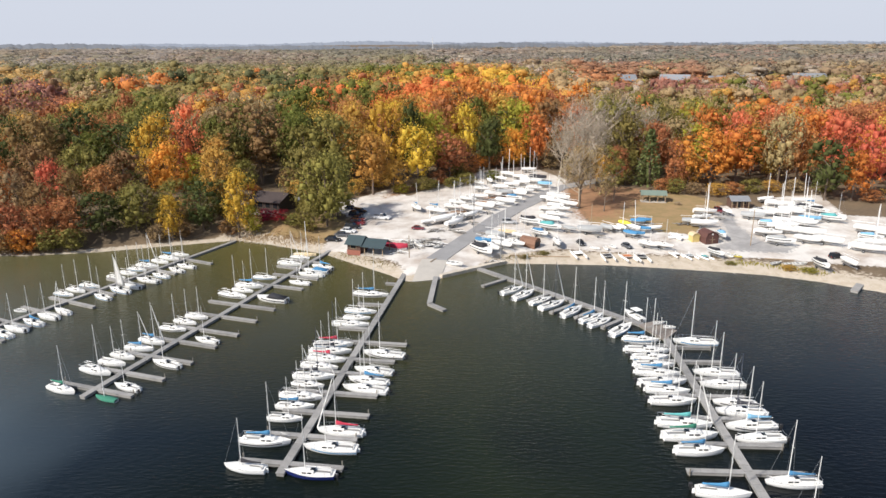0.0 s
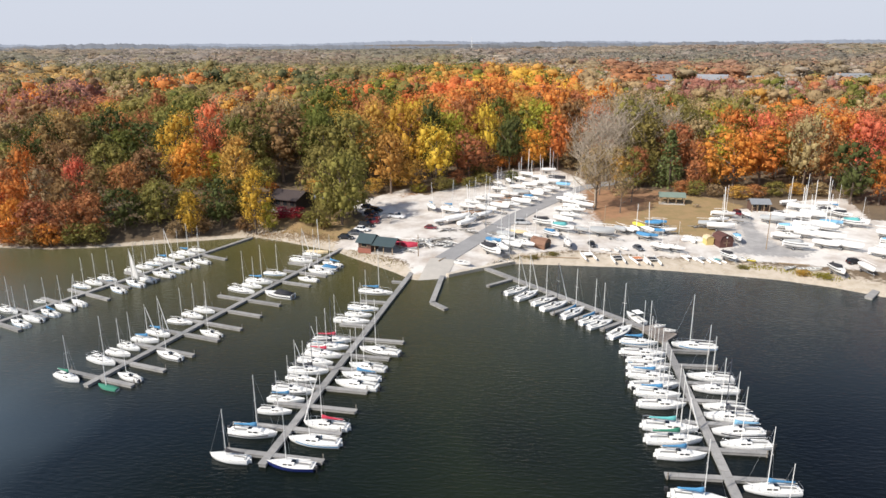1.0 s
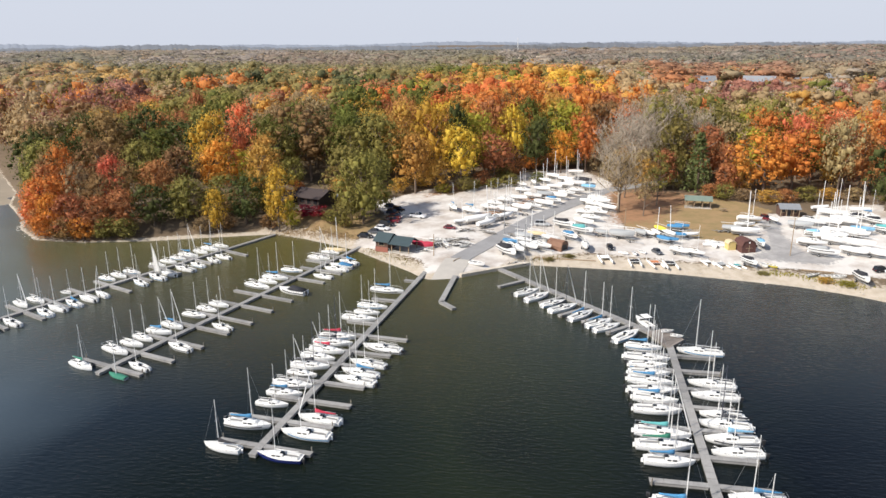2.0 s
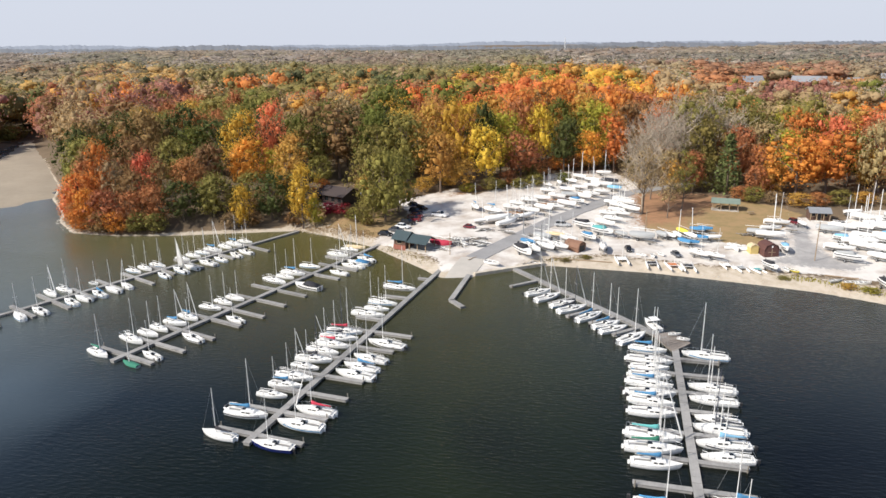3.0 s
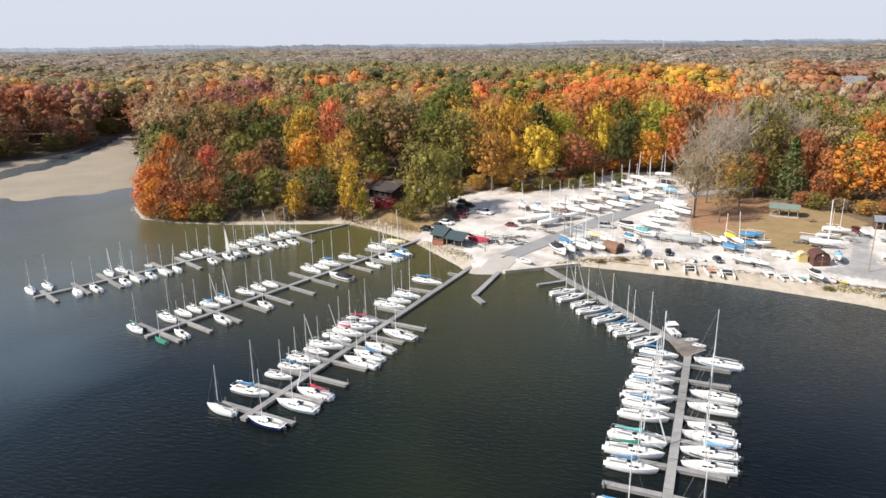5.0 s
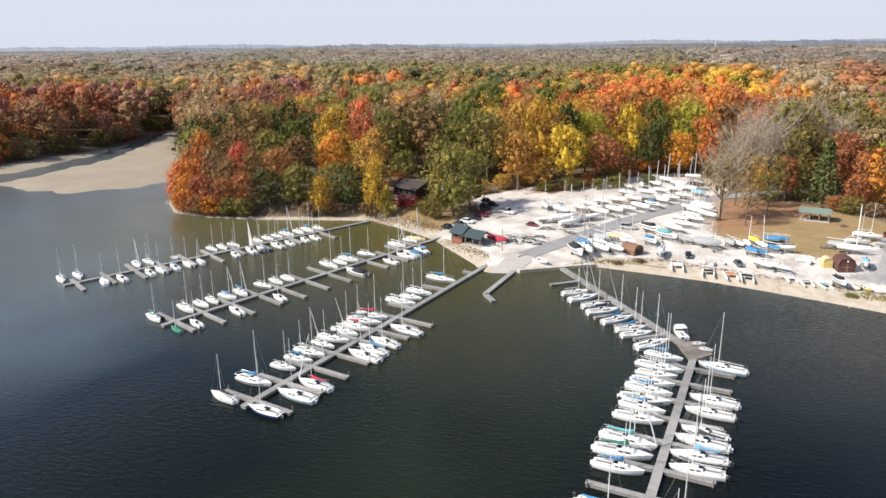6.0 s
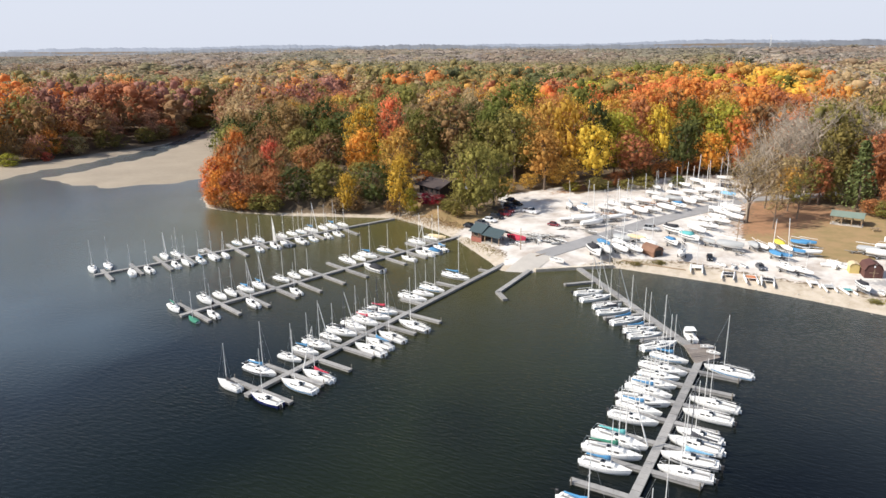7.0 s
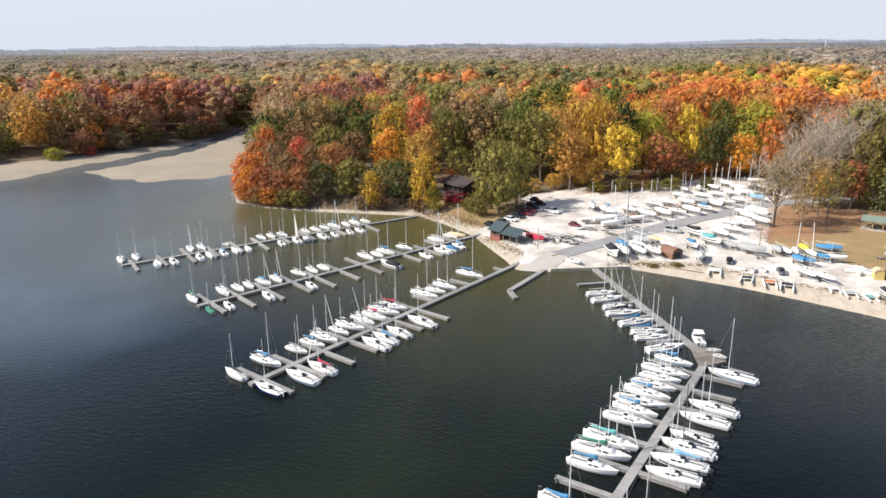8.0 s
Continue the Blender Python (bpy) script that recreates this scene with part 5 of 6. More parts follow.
order = np.argsort(inside(LAKE, px, py)[1] + np.maximum(0, cells[:, 0] - 260) + np.where(px < -150, 100, 0))
singles = set(order[:170].tolist())
for i in order[:170]:
    wide, high = wood_rng.uniform(9.5, 14), wood_rng.uniform(17, 24)
    colour = wood_colour(px[i], py[i], wood_rng)
    if -135 < px[i] < -25 and py[i] < 200:
        wide, high, colour = wide * 0.6, high * 0.42, ("olive", "brown", "darkgreen", "rust")[i % 4]
    tree(float(px[i]), float(py[i]), high, wide, colour, "low" if high < 12 else "tall" if wood_rng.random() < 0.2 else "round")


def wood_material():
    m = foliage("wood_leaves", (0.5, 0.5, 0.5), 0, 0.45, 0.2, 0.14, 0.09)
    nt = m.node_tree
    tint = nt.nodes.new("ShaderNodeAttribute")
    tint.attribute_name = "leaf"
    mix = next(n for n in nt.nodes if n.type == "MIX" and n.blend_type == "MULTIPLY")
    nt.links.new(tint.outputs["Color"], mix.inputs[6])
    return m


wood_mat = wood_material()
templates = {}
for level, (lumps, count, size) in {"near": (24, 900, 0.0165), "next": (8, 230, 0.027), "mid": (4, 100, 0.038), "far": (2, 38, 0.055)}.items():
    for v in range(7):
        templates.setdefault(level, []).append(crown_mesh(crown_shape("round", tree_rng, lumps), count, size, 0 if level == "near" else 2, tree_rng))
rest = np.array([i for i in range(len(px)) if i not in singles])
for level, lo, hi, label in (("near", 0, 300, "mixed autumn woods behind the marina, orange, yellow and green"), ("next", 300, 480, "mixed autumn woods stretching away behind the marina"), ("mid", 480, 800, "distant autumn woods in mixed colours, dulled by painted haze"), ("far", 800, 9000, "far brown and olive woods out to the horizon")):
    stretch = np.where((px[rest] < -150) & (cells[rest, 0] < 365), 0.8, 1.0) * cells[rest, 0]  # fuller trees on the bank of the creek
    some = rest[(stretch >= lo) & (stretch < hi)]
    verts, faces, tints, start = [], [], [], 0
    zs = heights(px[some], py[some])
    for i, z in zip(some, zs):
        v, f = templates[level][int(wood_rng.integers(7))]
        q = wood_rng.uniform(0, 6.28)
        wide = cells[i, 2] * (wood_rng.uniform(1.2, 1.75) if cells[i, 0] < 480 else wood_rng.uniform(1.5, 2.1)) / 0.75
        high = wood_rng.uniform(16, 24) if cells[i, 0] < 480 else wood_rng.uniform(16.5, 20.5)
        if px[i] > 70 and 250 < py[i] < 490:
            high *= 0.74
            wide *= 0.72
        if px[i] < -150 and cells[i, 0] < 480:
            high *= 1.2
        c, s = math.cos(q), math.sin(q)
        verts.append(np.stack([px[i] + wide * (c * v[:, 0] - s * v[:, 1]), py[i] + wide * (s * v[:, 0] + c * v[:, 1]), z + high * v[:, 2]], -1))
        faces.append(f + start)
        start += len(v)
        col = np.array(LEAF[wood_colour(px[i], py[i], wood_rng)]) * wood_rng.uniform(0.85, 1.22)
        far_haze = min(0.7, max(0, cells[i, 0] - (330 if px[i] < -60 else 460)) / (480 if px[i] > 40 else 850))
        col = col * (1 - far_haze) + np.array((0.325, 0.28, 0.245)) * far_haze  # distance haze painted into the leaf colour as a grey-brown mix
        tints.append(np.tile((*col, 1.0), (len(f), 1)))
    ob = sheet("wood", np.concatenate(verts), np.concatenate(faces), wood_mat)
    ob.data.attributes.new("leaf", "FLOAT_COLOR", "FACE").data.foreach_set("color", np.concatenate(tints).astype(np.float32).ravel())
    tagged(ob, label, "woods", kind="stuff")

# ---- buildings ----
roof_green = material("green_metal_roof", (0.045, 0.068, 0.072), 0.5, 0.1, 0.12, 0.8, 0.01, 0.08)
roof_sage = material("sage_roof", (0.17, 0.215, 0.175), 0.55, 0, 0.14, 0.8, 0.01, 0.08)
roof_grey = material("grey_shingle_roof", (0.22, 0.23, 0.245), 0.8, 0, 0.15, 1.2, 0.02, 0.12, 0.1)
roof_brown = material("brown_roof", (0.2, 0.105, 0.065), 0.75, 0, 0.15, 1.2, 0.02, 0.1)
barn_red = material("barn_red_boards", (0.095, 0.04, 0.032), 0.8, 0, 0.2, 1.5, 0.015, 0.12)
log_brown = material("dark_log", (0.1, 0.055, 0.04), 0.85, 0, 0.2, 1.5, 0.02, 0.12)
dark_stain = material("dark_stained_boards", (0.035, 0.026, 0.024), 0.85, 0, 0.2, 1.5, 0.02, 0.12)
roof_dark = material("dark_shingle_roof", (0.05, 0.036, 0.033), 0.85, 0, 0.2, 1.0, 0.02, 0.12)
brick_red = material("red_brick", (0.27, 0.1, 0.07), 0.85, 0, 0.2, 2, 0.01, 0.15)
post_wood = material("post_wood", (0.3, 0.22, 0.14), 0.85, 0, 0.2, 3, 0.01, 0.1)
yellow_ply = material("yellow_boards", (0.55, 0.42, 0.16), 0.8, 0, 0.15, 2, 0.01, 0.1)
siding = material("pale_siding", (0.62, 0.6, 0.56), 0.8, 0, 0.1, 1, 0.01, 0.06, 0.15)


def gable(bm, x0, x1, y0, y1, eave, ridge, over=0.35, thick=0.12, barrel=False):
    """A roof with its ridge along x; barrel: the two-pitched barn profile."""
    cy, half = (y0 + y1) / 2, (y1 - y0) / 2 + over
    if barrel:
        line = [(-half, eave - 0.1), (-half * 0.72, eave + (ridge - eave) * 0.68), (0, ridge), (half * 0.72, eave + (ridge - eave) * 0.68), (half, eave - 0.1)]
    else:
        line = [(-half, eave - over * (ridge - eave) / ((y1 - y0) / 2)), (0, ridge), (half, eave - over * (ridge - eave) / ((y1 - y0) / 2))]
    rings = [[(x, cy + a, b) for a, b in line] + [(x, cy + a, b - thick) for a, b in line[::-1]] for x in (x0 - over, x1 + over)]
    loft(bm, rings)
    bmesh.ops.recalc_face_normals(bm, faces=bm.faces[:])


def walls(bm, x0, x1, y0, y1, eave, ridge, thick=0.15, barrel=False):
    """Four walls with gable ends, as solid slabs."""
    box(bm, x0, x1, y0, y0 + thick, -0.4, eave)
    box(bm, x0, x1, y1 - thick, y1, -0.4, eave)
    cy, half = (y0 + y1) / 2, (y1 - y0) / 2 - thick
    top = [(-half, eave), (-half * 0.72, eave + (ridge - eave) * 0.55), (0, ridge - 0.2), (half * 0.72, eave + (ridge - eave) * 0.55), (half, eave)] if barrel else [(-half, eave - 0.1), (0, ridge - 0.2), (half, eave - 0.1)]
    for xa, xb in ((x0, x0 + thick), (x1 - thick, x1)):
        loft(bm, [[(x, cy - half, -0.4)] + [(x, cy + p, q) for p, q in top] + [(x, cy + half, -0.4)] for x in (xa, xb)])
    bmesh.ops.recalc_face_normals(bm, faces=bm.faces[:])


def opening(name, root, mat, x0, x1, y0, y1, z0, z1, trim=None):
    bm = bmesh.new()
    box(bm, x0, x1, y0, y1, z0, z1)
    ob = part(name, bm, mat, root)
    if trim:
        bm = bmesh.new()
        along = abs(x1 - x0) > abs(y1 - y0)
        g = 0.03
        for a, b, c, d in ((0, 1, -0.1, 0), (0, 1, 1, 1.1)):
            zz0, zz1 = (z0 - 0.1, z0) if c < 0 else (z1, z1 + 0.1)
            box(bm, x0 - (0.1 if along else g), x1 + (0.1 if along else g), y0 - (g if along else 0.1), y1 + (g if along else 0.1), zz0, zz1)
        for s in (0, 1):
            if along:
                xx = (x0 - 0.1, x0) if s == 0 else (x1, x1 + 0.1)
                box(bm, *xx, y0 - g, y1 + g, z0, z1)
            else:
                yy = (y0 - 0.1, y0) if s == 0 else (y1, y1 + 0.1)
                box(bm, x0 - g, x1 + g, *yy, z0, z1)
        part("trim", bm, trim, ob)
    return ob


def ramp_shelter():
    x, y = -16.6, 148.0
    root = thing("ramp_shelter", x, y, ground_z(x, y), -19, "dark green-roofed shelter with a small brick room and open pavilion", "shelter")
    root.matrix_basis = root.matrix_basis @ Matrix.Diagonal((0.83, 0.88, 0.9, 1))
    bm = bmesh.new()
    walls(bm, -5.2, -1.4, -2.4, 2.4, 2.7, 4.0)
    part("wall", bm, log_brown, root)
    bm = bmesh.new()
    box(bm, -5.25, -1.35, -2.5, -2.41, -0.3, 0.95)
    box(bm, -5.3, -5.21, -2.5, 2.4, -0.3, 0.95)
    part("brick_plinth", bm, brick_red, root, "low red brick facing")
    bm = bmesh.new()
    gable(bm, -5.2, -1.4, -2.4, 2.4, 2.8, 4.2, 0.6)
    part("roof", bm, roof_green, root)
    bm = bmesh.new()
    gable(bm, -0.6, 5.0, -2.4, 2.4, 2.5, 3.75, 0.6)
    part("pavilion_roof", bm, roof_green, root)
    for px in (-0.2, 2.4, 5.0):
        for py in (-2.3, 2.3):
            bm = bmesh.new()
            box(bm, px - 0.1, px + 0.1, py - 0.1, py + 0.1, -0.3, 2.5)
            part("post", bm, post_wood, root)
    bm = bmesh.new()
    box(bm, -1.3, 5.3, -2.6, 2.6, -0.4, 0.06)
    part("slab", bm, concrete, root)
    opening("window", root, glass_dark, -4.2, -2.6, -2.44, -2.35, 1.4, 2.2, post_wood)


def picnic_table(x, y, turn):
    if "table" in built:
        return copy_thing(built["table"], pose(x, y, ground_z(x, y), 0, 0, turn))
    root = built["table"] = thing("picnic_table", x, y, ground_z(x, y), turn, "weathered wooden picnic table with two benches", "picnic table", "picnic tables")
    bm = bmesh.new()
    for k in range(5):
        box(bm, -0.9, 0.9, -0.36 + k * 0.15, -0.23 + k * 0.15, 0.72, 0.76)
    part("tabletop", bm, post_wood, root)
    for s in (-1, 1):
        bm = bmesh.new()
        box(bm, -0.9, 0.9, s * 0.72 - 0.13, s * 0.72 + 0.13, 0.42, 0.46)
        part("bench", bm, post_wood, root)
        bm = bmesh.new()
        rod(bm, (s * 0.65, -0.7, 0), (s * 0.65, 0.3, 0.72), 0.04, None, 4)
        rod(bm, (s * 0.65, 0.7, 0), (s * 0.65, -0.3, 0.72), 0.04, None, 4)
        part("leg_frame", bm, post_wood, root)
    return root


def picnic_shelter():
    x, y = 59.0, 187.6
    root = thing("picnic_shelter", x, y, ground_z(x, y), -10, "open picnic shelter with a pale green gabled roof", "shelter")
    bm = bmesh.new()
    gable(bm, -3.2, 3.2, -1.9, 1.9, 2.2, 3.0, 0.35)
    part("roof", bm, roof_sage, root)
    for px in (-3.1, -1.05, 1.05, 3.1):
        for py in (-1.75, 1.75):
            bm = bmesh.new()
            box(bm, px - 0.1, px + 0.1, py - 0.1, py + 0.1, -0.3, 2.24)
            part("post", bm, post_wood, root)
    bm = bmesh.new()
    box(bm, -3.4, 3.4, -2.1, 2.1, -0.5, 0.05)
    part("slab", bm, concrete, root)
    for px, py in ((57.0, 187.8), (59.0, 187.6), (61.0, 187.2)):
        picnic_table(px, py, 60)
    picnic_table(64.4, 183.0, 20)


def barn(x, y, turn, long, wide, eave, ridge, wall_mat, roof_mat, label, doors=True, dark_end=False):
    root = thing("storage_barn", x, y, ground_z(x, y), turn, label, "shed")
    bm = bmesh.new()
    walls(bm, -long / 2, long / 2, -wide / 2, wide / 2, eave, ridge, 0.12, True)
    part("wall", bm, wall_mat, root)
    bm = bmesh.new()
    gable(bm, -long / 2, long / 2, -wide / 2, wide / 2, eave, ridge, 0.12, 0.08, True)
    part("roof", bm, roof_mat, root)
    if doors:
        for s in (-1, 1):
            door = opening("door", root, wall_mat, long / 2 + 0.005, long / 2 + 0.05, s * 0.42 - 0.4, s * 0.42 + 0.4, 0.05, 1.7)
            bm = bmesh.new()
            box(bm, long / 2 + 0.051, long / 2 + 0.075, s * 0.42 - 0.4, s * 0.42 + 0.4, 0.95, 1.05)
            box(bm, long / 2 + 0.052, long / 2 + 0.074, s * 0.05 - 0.03, s * 0.05 + 0.03, 0.05, 1.7)
            part("cross_trim", bm, post_wood, door, "pale trim boards")
        opening("gable_vent", root, white_gel, long / 2 + 0.005, long / 2 + 0.04, -0.14, 0.14, eave + (ridge - eave) * 0.4, eave + (ridge - eave) * 0.65)
    if dark_end:
        # black panel stands in for the dim inside; the end wall is closed
        opening("doorway", root, black, long / 2 + 0.005, long / 2 + 0.03, -wide * 0.34, wide * 0.34, 0.02, eave + 0.3)
    return root


def yard_shed():
    x, y = 79.6, 180.0
    root = thing("yard_shed", x, y, ground_z(x, y), -3, "dark brown log shed with a grey roof and porch", "shed")
    bm = bmesh.new()
    walls(bm, -2.3, 2.3, -1.1, 1.9, 2.2, 3.0)
    part("wall", bm, log_brown, root)
    bm = bmesh.new()
    gable(bm, -2.3, 2.3, -1.9, 1.9, 2.2, 3.1, 0.3)
    part("roof", bm, roof_grey, root)
    for px in (-2.2, -0.8, 0.8, 2.2):
        bm = bmesh.new()
        box(bm, px - 0.08, px + 0.08, -1.95, -1.8, -0.3, 2.05)
        part("porch_post", bm, post_wood, root)
    opening("door", root, black, -0.45, 0.4, -1.16, -1.105, 0.05, 1.72, post_wood)
    opening("window", root, glass_dark, 1.0, 1.8, -1.15, -1.105, 1.0, 1.9, post_wood)
    opening("window", root, glass_dark, -1.8, -1.0, -1.15, -1.105, 1.0, 1.9, post_wood)


def lodge():
    x, y = -44.2, 176.5
    root = thing("lodge", x, y, ground_z(x, y), -24, "low dark lodge with a brown-grey roof among trees", "house")
    bm = bmesh.new()
    walls(bm, -4.6, 4.6, -3.6, 3.6, 2.8, 4.2, 0.25)
    part("wall", bm, dark_stain, root)
    bm = bmesh.new()
    gable(bm, -4.6, 4.6, -3.6, 3.6, 2.9, 4.35, 0.8)
    part("roof", bm, roof_dark, root)
    for k in range(4):
        opening("window", root, glass_dark, -4.2 + k * 2.3, -2.8 + k * 2.3, -3.65, -3.605, 0.9, 2.2, log_brown)
    bm = bmesh.new()
    box(bm, -5.4, 5.4, -6.0, -3.7, -0.6, 0.1)
    part("terrace", bm, concrete, root)


def far_house(x, y, turn, long, wide):
    root = thing("far_house", x, y, ground_z(x, y), turn, "large pale suburban house with a grey roof beyond the woods", "house", "houses beyond the woods")
    bm = bmesh.new()
    walls(bm, -long / 2, long / 2, -wide / 2, wide / 2, 7.5, 11)
    part("wall", bm, siding, root)
    bm = bmesh.new()
    gable(bm, -long / 2, long / 2, -wide / 2, wide / 2, 7.6, 11.4, 0.6, 0.25)
    part("roof", bm, roof_grey, root)
    for row in (1.0, 4.6):
        for k in range(5):
            opening("window", root, glass_dark, -long * 0.42 + k * long * 0.19, -long * 0.42 + k * long * 0.19 + 1.6, -wide / 2 - 0.06, -wide / 2 - 0.01, row, row + 1.7)
    bm = bmesh.new()
    walls(bm, long / 2, long / 2 + 7, -wide / 2 - 2, wide / 2 - 3, 3.4, 5.5)
    part("garage", bm, siding, root)
    bm = bmesh.new()
    gable(bm, long / 2, long / 2 + 7, -wide / 2 - 2, wide / 2 - 3, 3.5, 5.8, 0.4)
    part("garage_roof", bm, roof_grey, root)


def park_hut(x, y):
    root = thing("park_hut", x, y, ground_z(x, y), 20, "small shed with a pale grey roof behind the lodge", "shed")
    bm = bmesh.new()
    walls(bm, -1.6, 1.6, -1.2, 1.2, 2.0, 2.9)
    part("wall", bm, log_brown, root)
    bm = bmesh.new()
    gable(bm, -1.6, 1.6, -1.2, 1.2, 2.1, 3.1, 0.35)
    part("roof", bm, roof_grey, root)
    opening("door", root, black, -0.45, 0.45, -1.25, -1.205, 0.02, 1.7, post_wood)


def radio_tower(x, y, high):
    """A lattice tower far off: three legs that draw together, braced."""
    root = thing("radio_tower", x, y, ground_z(x, y), 0, "thin pale lattice tower far off on the horizon", "tower")
    foot = [(2.4 * math.cos(q), 2.4 * math.sin(q)) for q in (0.3, 2.4, 4.5)]
    for p in foot:
        bm = bmesh.new()
        rod(bm, (*p, 0), (p[0] * 0.2, p[1] * 0.2, high), 0.3, 0.2, 5)
        part("leg", bm, deck_white, root)
    for k in range(1, 9):
        f = 1 - 0.8 * k / 9
        ring = [Vector((p[0] * f, p[1] * f, high * k / 9)) for p in foot]
        for p, q in zip(ring, ring[1:] + ring[:1]):
            bm = bmesh.new()
            rod(bm, p, q, 0.16, None, 4)
            part("brace", bm, deck_white, root)


ramp_shelter()
picnic_shelter()
park_hut(-38.4, 181.0)
radio_tower(-9.0, 1900, 46)
barn(20.0, 151.2, -38, 3.8, 2.6, 1.0, 2.3, roof_brown, roof_brown, "brown gambrel-roofed storage barn with a black panel as its open end", False, True)
barn(61.2, 152.2, -78, 3.6, 3.2, 1.5, 2.9, barn_red, barn_red, "dark red-brown gambrel barn with pale-trimmed doors")
barn(58.3, 153.0, -80, 1.9, 1.7, 1.5, 2.1, yellow_ply, CLOTH["tan"], "small yellow storage hut with a canvas roof", False)
yard_shed()
lodge()
for row in ((143, 540, 8, 14, 10), (188, 562, -25, 22, 12), (214, 541, 10, 16, 10), (238, 576, -12, 20, 12), (272, 545, 20, 18, 11), (294, 562, -8, 24, 12), (262, 606, 0, 18, 11)):
    far_house(*row)

for q, d, long in ((-39.2, 1700, 60), (-37.6, 1720, 30), (-2.0, 1680, 26), (0.4, 1700, 34), (2.6, 1690, 22), (5.5, 1710, 30)):
    x, y = 27 + d * math.sin(radians(q)), d * math.cos(radians(q))
    root = thing("far_building", x, y, ground_z(x, y), -q, "long white building far off on the horizon", "building", "buildings on the horizon")
    bm = bmesh.new()
    walls(bm, -long / 2, long / 2, -8, 8, 14, 17, 0.4)
    part("wall", bm, white_gel, root)
    bm = bmesh.new()
    gable(bm, -long / 2, long / 2, -8, 8, 14, 17.5, 0.8, 0.4)
    part("roof", bm, roof_grey, root)

# ---- vehicles ----
tyre_mat = material("tyre", (0.02, 0.02, 0.02), 0.85)
lamp_clear = material("headlight", (0.75, 0.75, 0.75), 0.15)
lamp_red = material("tail_light", (0.4, 0.01, 0.01), 0.25)
PAINT = {k: material("car_" + k, c, 0.25, 0.1, 0.04, 1, 0, 0.03) for k, c in {"white": (0.78, 0.78, 0.78), "black": (0.015, 0.015, 0.018), "red": (0.4, 0.03, 0.03), "maroon": (0.16, 0.025, 0.035), "silver": (0.45, 0.46, 0.47), "grey": (0.09, 0.095, 0.105), "navy": (0.015, 0.022, 0.05)}.items()}


def car(kind, colour):
    """A parked vehicle, nose along +x: 'saloon', 'suv' or 'pickup'."""
    long, wide, belt, top = {"saloon": (4.6, 1.8, 0.9, 1.45), "suv": (4.7, 1.9, 1.05, 1.75), "pickup": (5.6, 1.95, 1.1, 1.85)}[kind]
    c0, c1 = {"saloon": (-0.36, 0.2), "suv": (-0.47, 0.2), "pickup": (-0.1, 0.24)}[kind]
    root = new("parked_car")
    bm = bmesh.new()
    half = wide / 2
    ring = lambda k, w, lo, hi: [(long * k, -half * w, lo), (long * k, -half * w * 1.01, (lo + hi) / 2), (long * k, -half * w * 0.93, hi), (long * k, half * w * 0.93, hi), (long * k, half * w * 1.01, (lo + hi) / 2), (long * k, half * w, lo)]
    loft(bm, [ring(-0.5, 0.9, 0.4, belt * 0.9), ring(-0.46, 1, 0.28, belt), ring(c1, 1, 0.25, belt), ring(0.42, 0.98, 0.28, belt * 0.88), ring(0.5, 0.84, 0.38, belt * 0.72)])
    bmesh.ops.recalc_face_normals(bm, faces=bm.faces[:])
    body = part("body", bm, PAINT[colour], root)
    bm = bmesh.new()
    cab = lambda k, w, z: [(long * k, -half * w, z), (long * k, half * w, z)]
    pts = [cab(c0, 0.9, belt), cab(c0 + 0.07, 0.76, top), cab(c1 - 0.13, 0.76, top), cab(c1, 0.88, belt)]
    base = [bm.verts.new(p) for p in (*pts[0], *pts[1], *pts[2], *pts[3])]
    for f in ((0, 1, 3, 2), (4, 5, 7, 6), (0, 2, 4, 6), (1, 7, 5, 3)):
        bm.faces.new([base[i] for i in f])
    bmesh.ops.recalc_face_normals(bm, faces=bm.faces[:])
    part("cabin_glass", bm, glass_dark, root, "dark side windows and screens")
    bm = bmesh.new()
    box(bm, long * (c0 + 0.06), long * (c1 - 0.12), -half * 0.78, half * 0.78, top - 0.02, top + 0.035, 0.02)
    part("roof", bm, PAINT[colour], root)
    for s in (-1, 1):
        for k in (c0 + 0.035, (c0 + c1) / 2 - 0.03, c1 - 0.065):
            bm = bmesh.new()
            rod(bm, (long * k, s * half * 0.9, belt), (long * (k if k == (c0 + c1) / 2 - 0.03 else k + (0.035 if k < c1 - 0.2 else -0.065)), s * half * 0.78, top), 0.04, None, 4)
            part("window_pillar", bm, PAINT[colour], root)
    if kind == "pickup":
        bm = bmesh.new()
        box(bm, -long * 0.48, -long * 0.13, -half * 0.78, half * 0.78, belt + 0.004, belt + 0.02)
        part("load_bed", bm, black, root)
    for px in (-0.31, 0.31):
        for s in (-1, 1):
            bm = bmesh.new()
            rod(bm, (long * px, s * (half - 0.2), 0.34), (long * px, s * (half + 0.02), 0.34), 0.34, None, 14)
            wheel = part("wheel", bm, tyre_mat, root)
            bm = bmesh.new()
            rod(bm, (long * px, s * (half + 0.021), 0.34), (long * px, s * (half + 0.035), 0.34), 0.2, None, 10)
            part("rim", bm, galv, wheel)
    for s in (-1, 1):
        bm = bmesh.new()
        box(bm, long * 0.47, long * 0.502, s * half * 0.62 - 0.18, s * half * 0.62 + 0.18, 0.58, 0.72)
        part("headlight", bm, lamp_clear, body)
        bm = bmesh.new()
        box(bm, -long * 0.503, -long * 0.485, s * half * 0.68 - 0.13, s * half * 0.68 + 0.13, 0.62, 0.82)
        part("tail_light", bm, lamp_red, body)
    words = {"saloon": "saloon car", "suv": "sport utility car", "pickup": "pickup truck"}[kind]
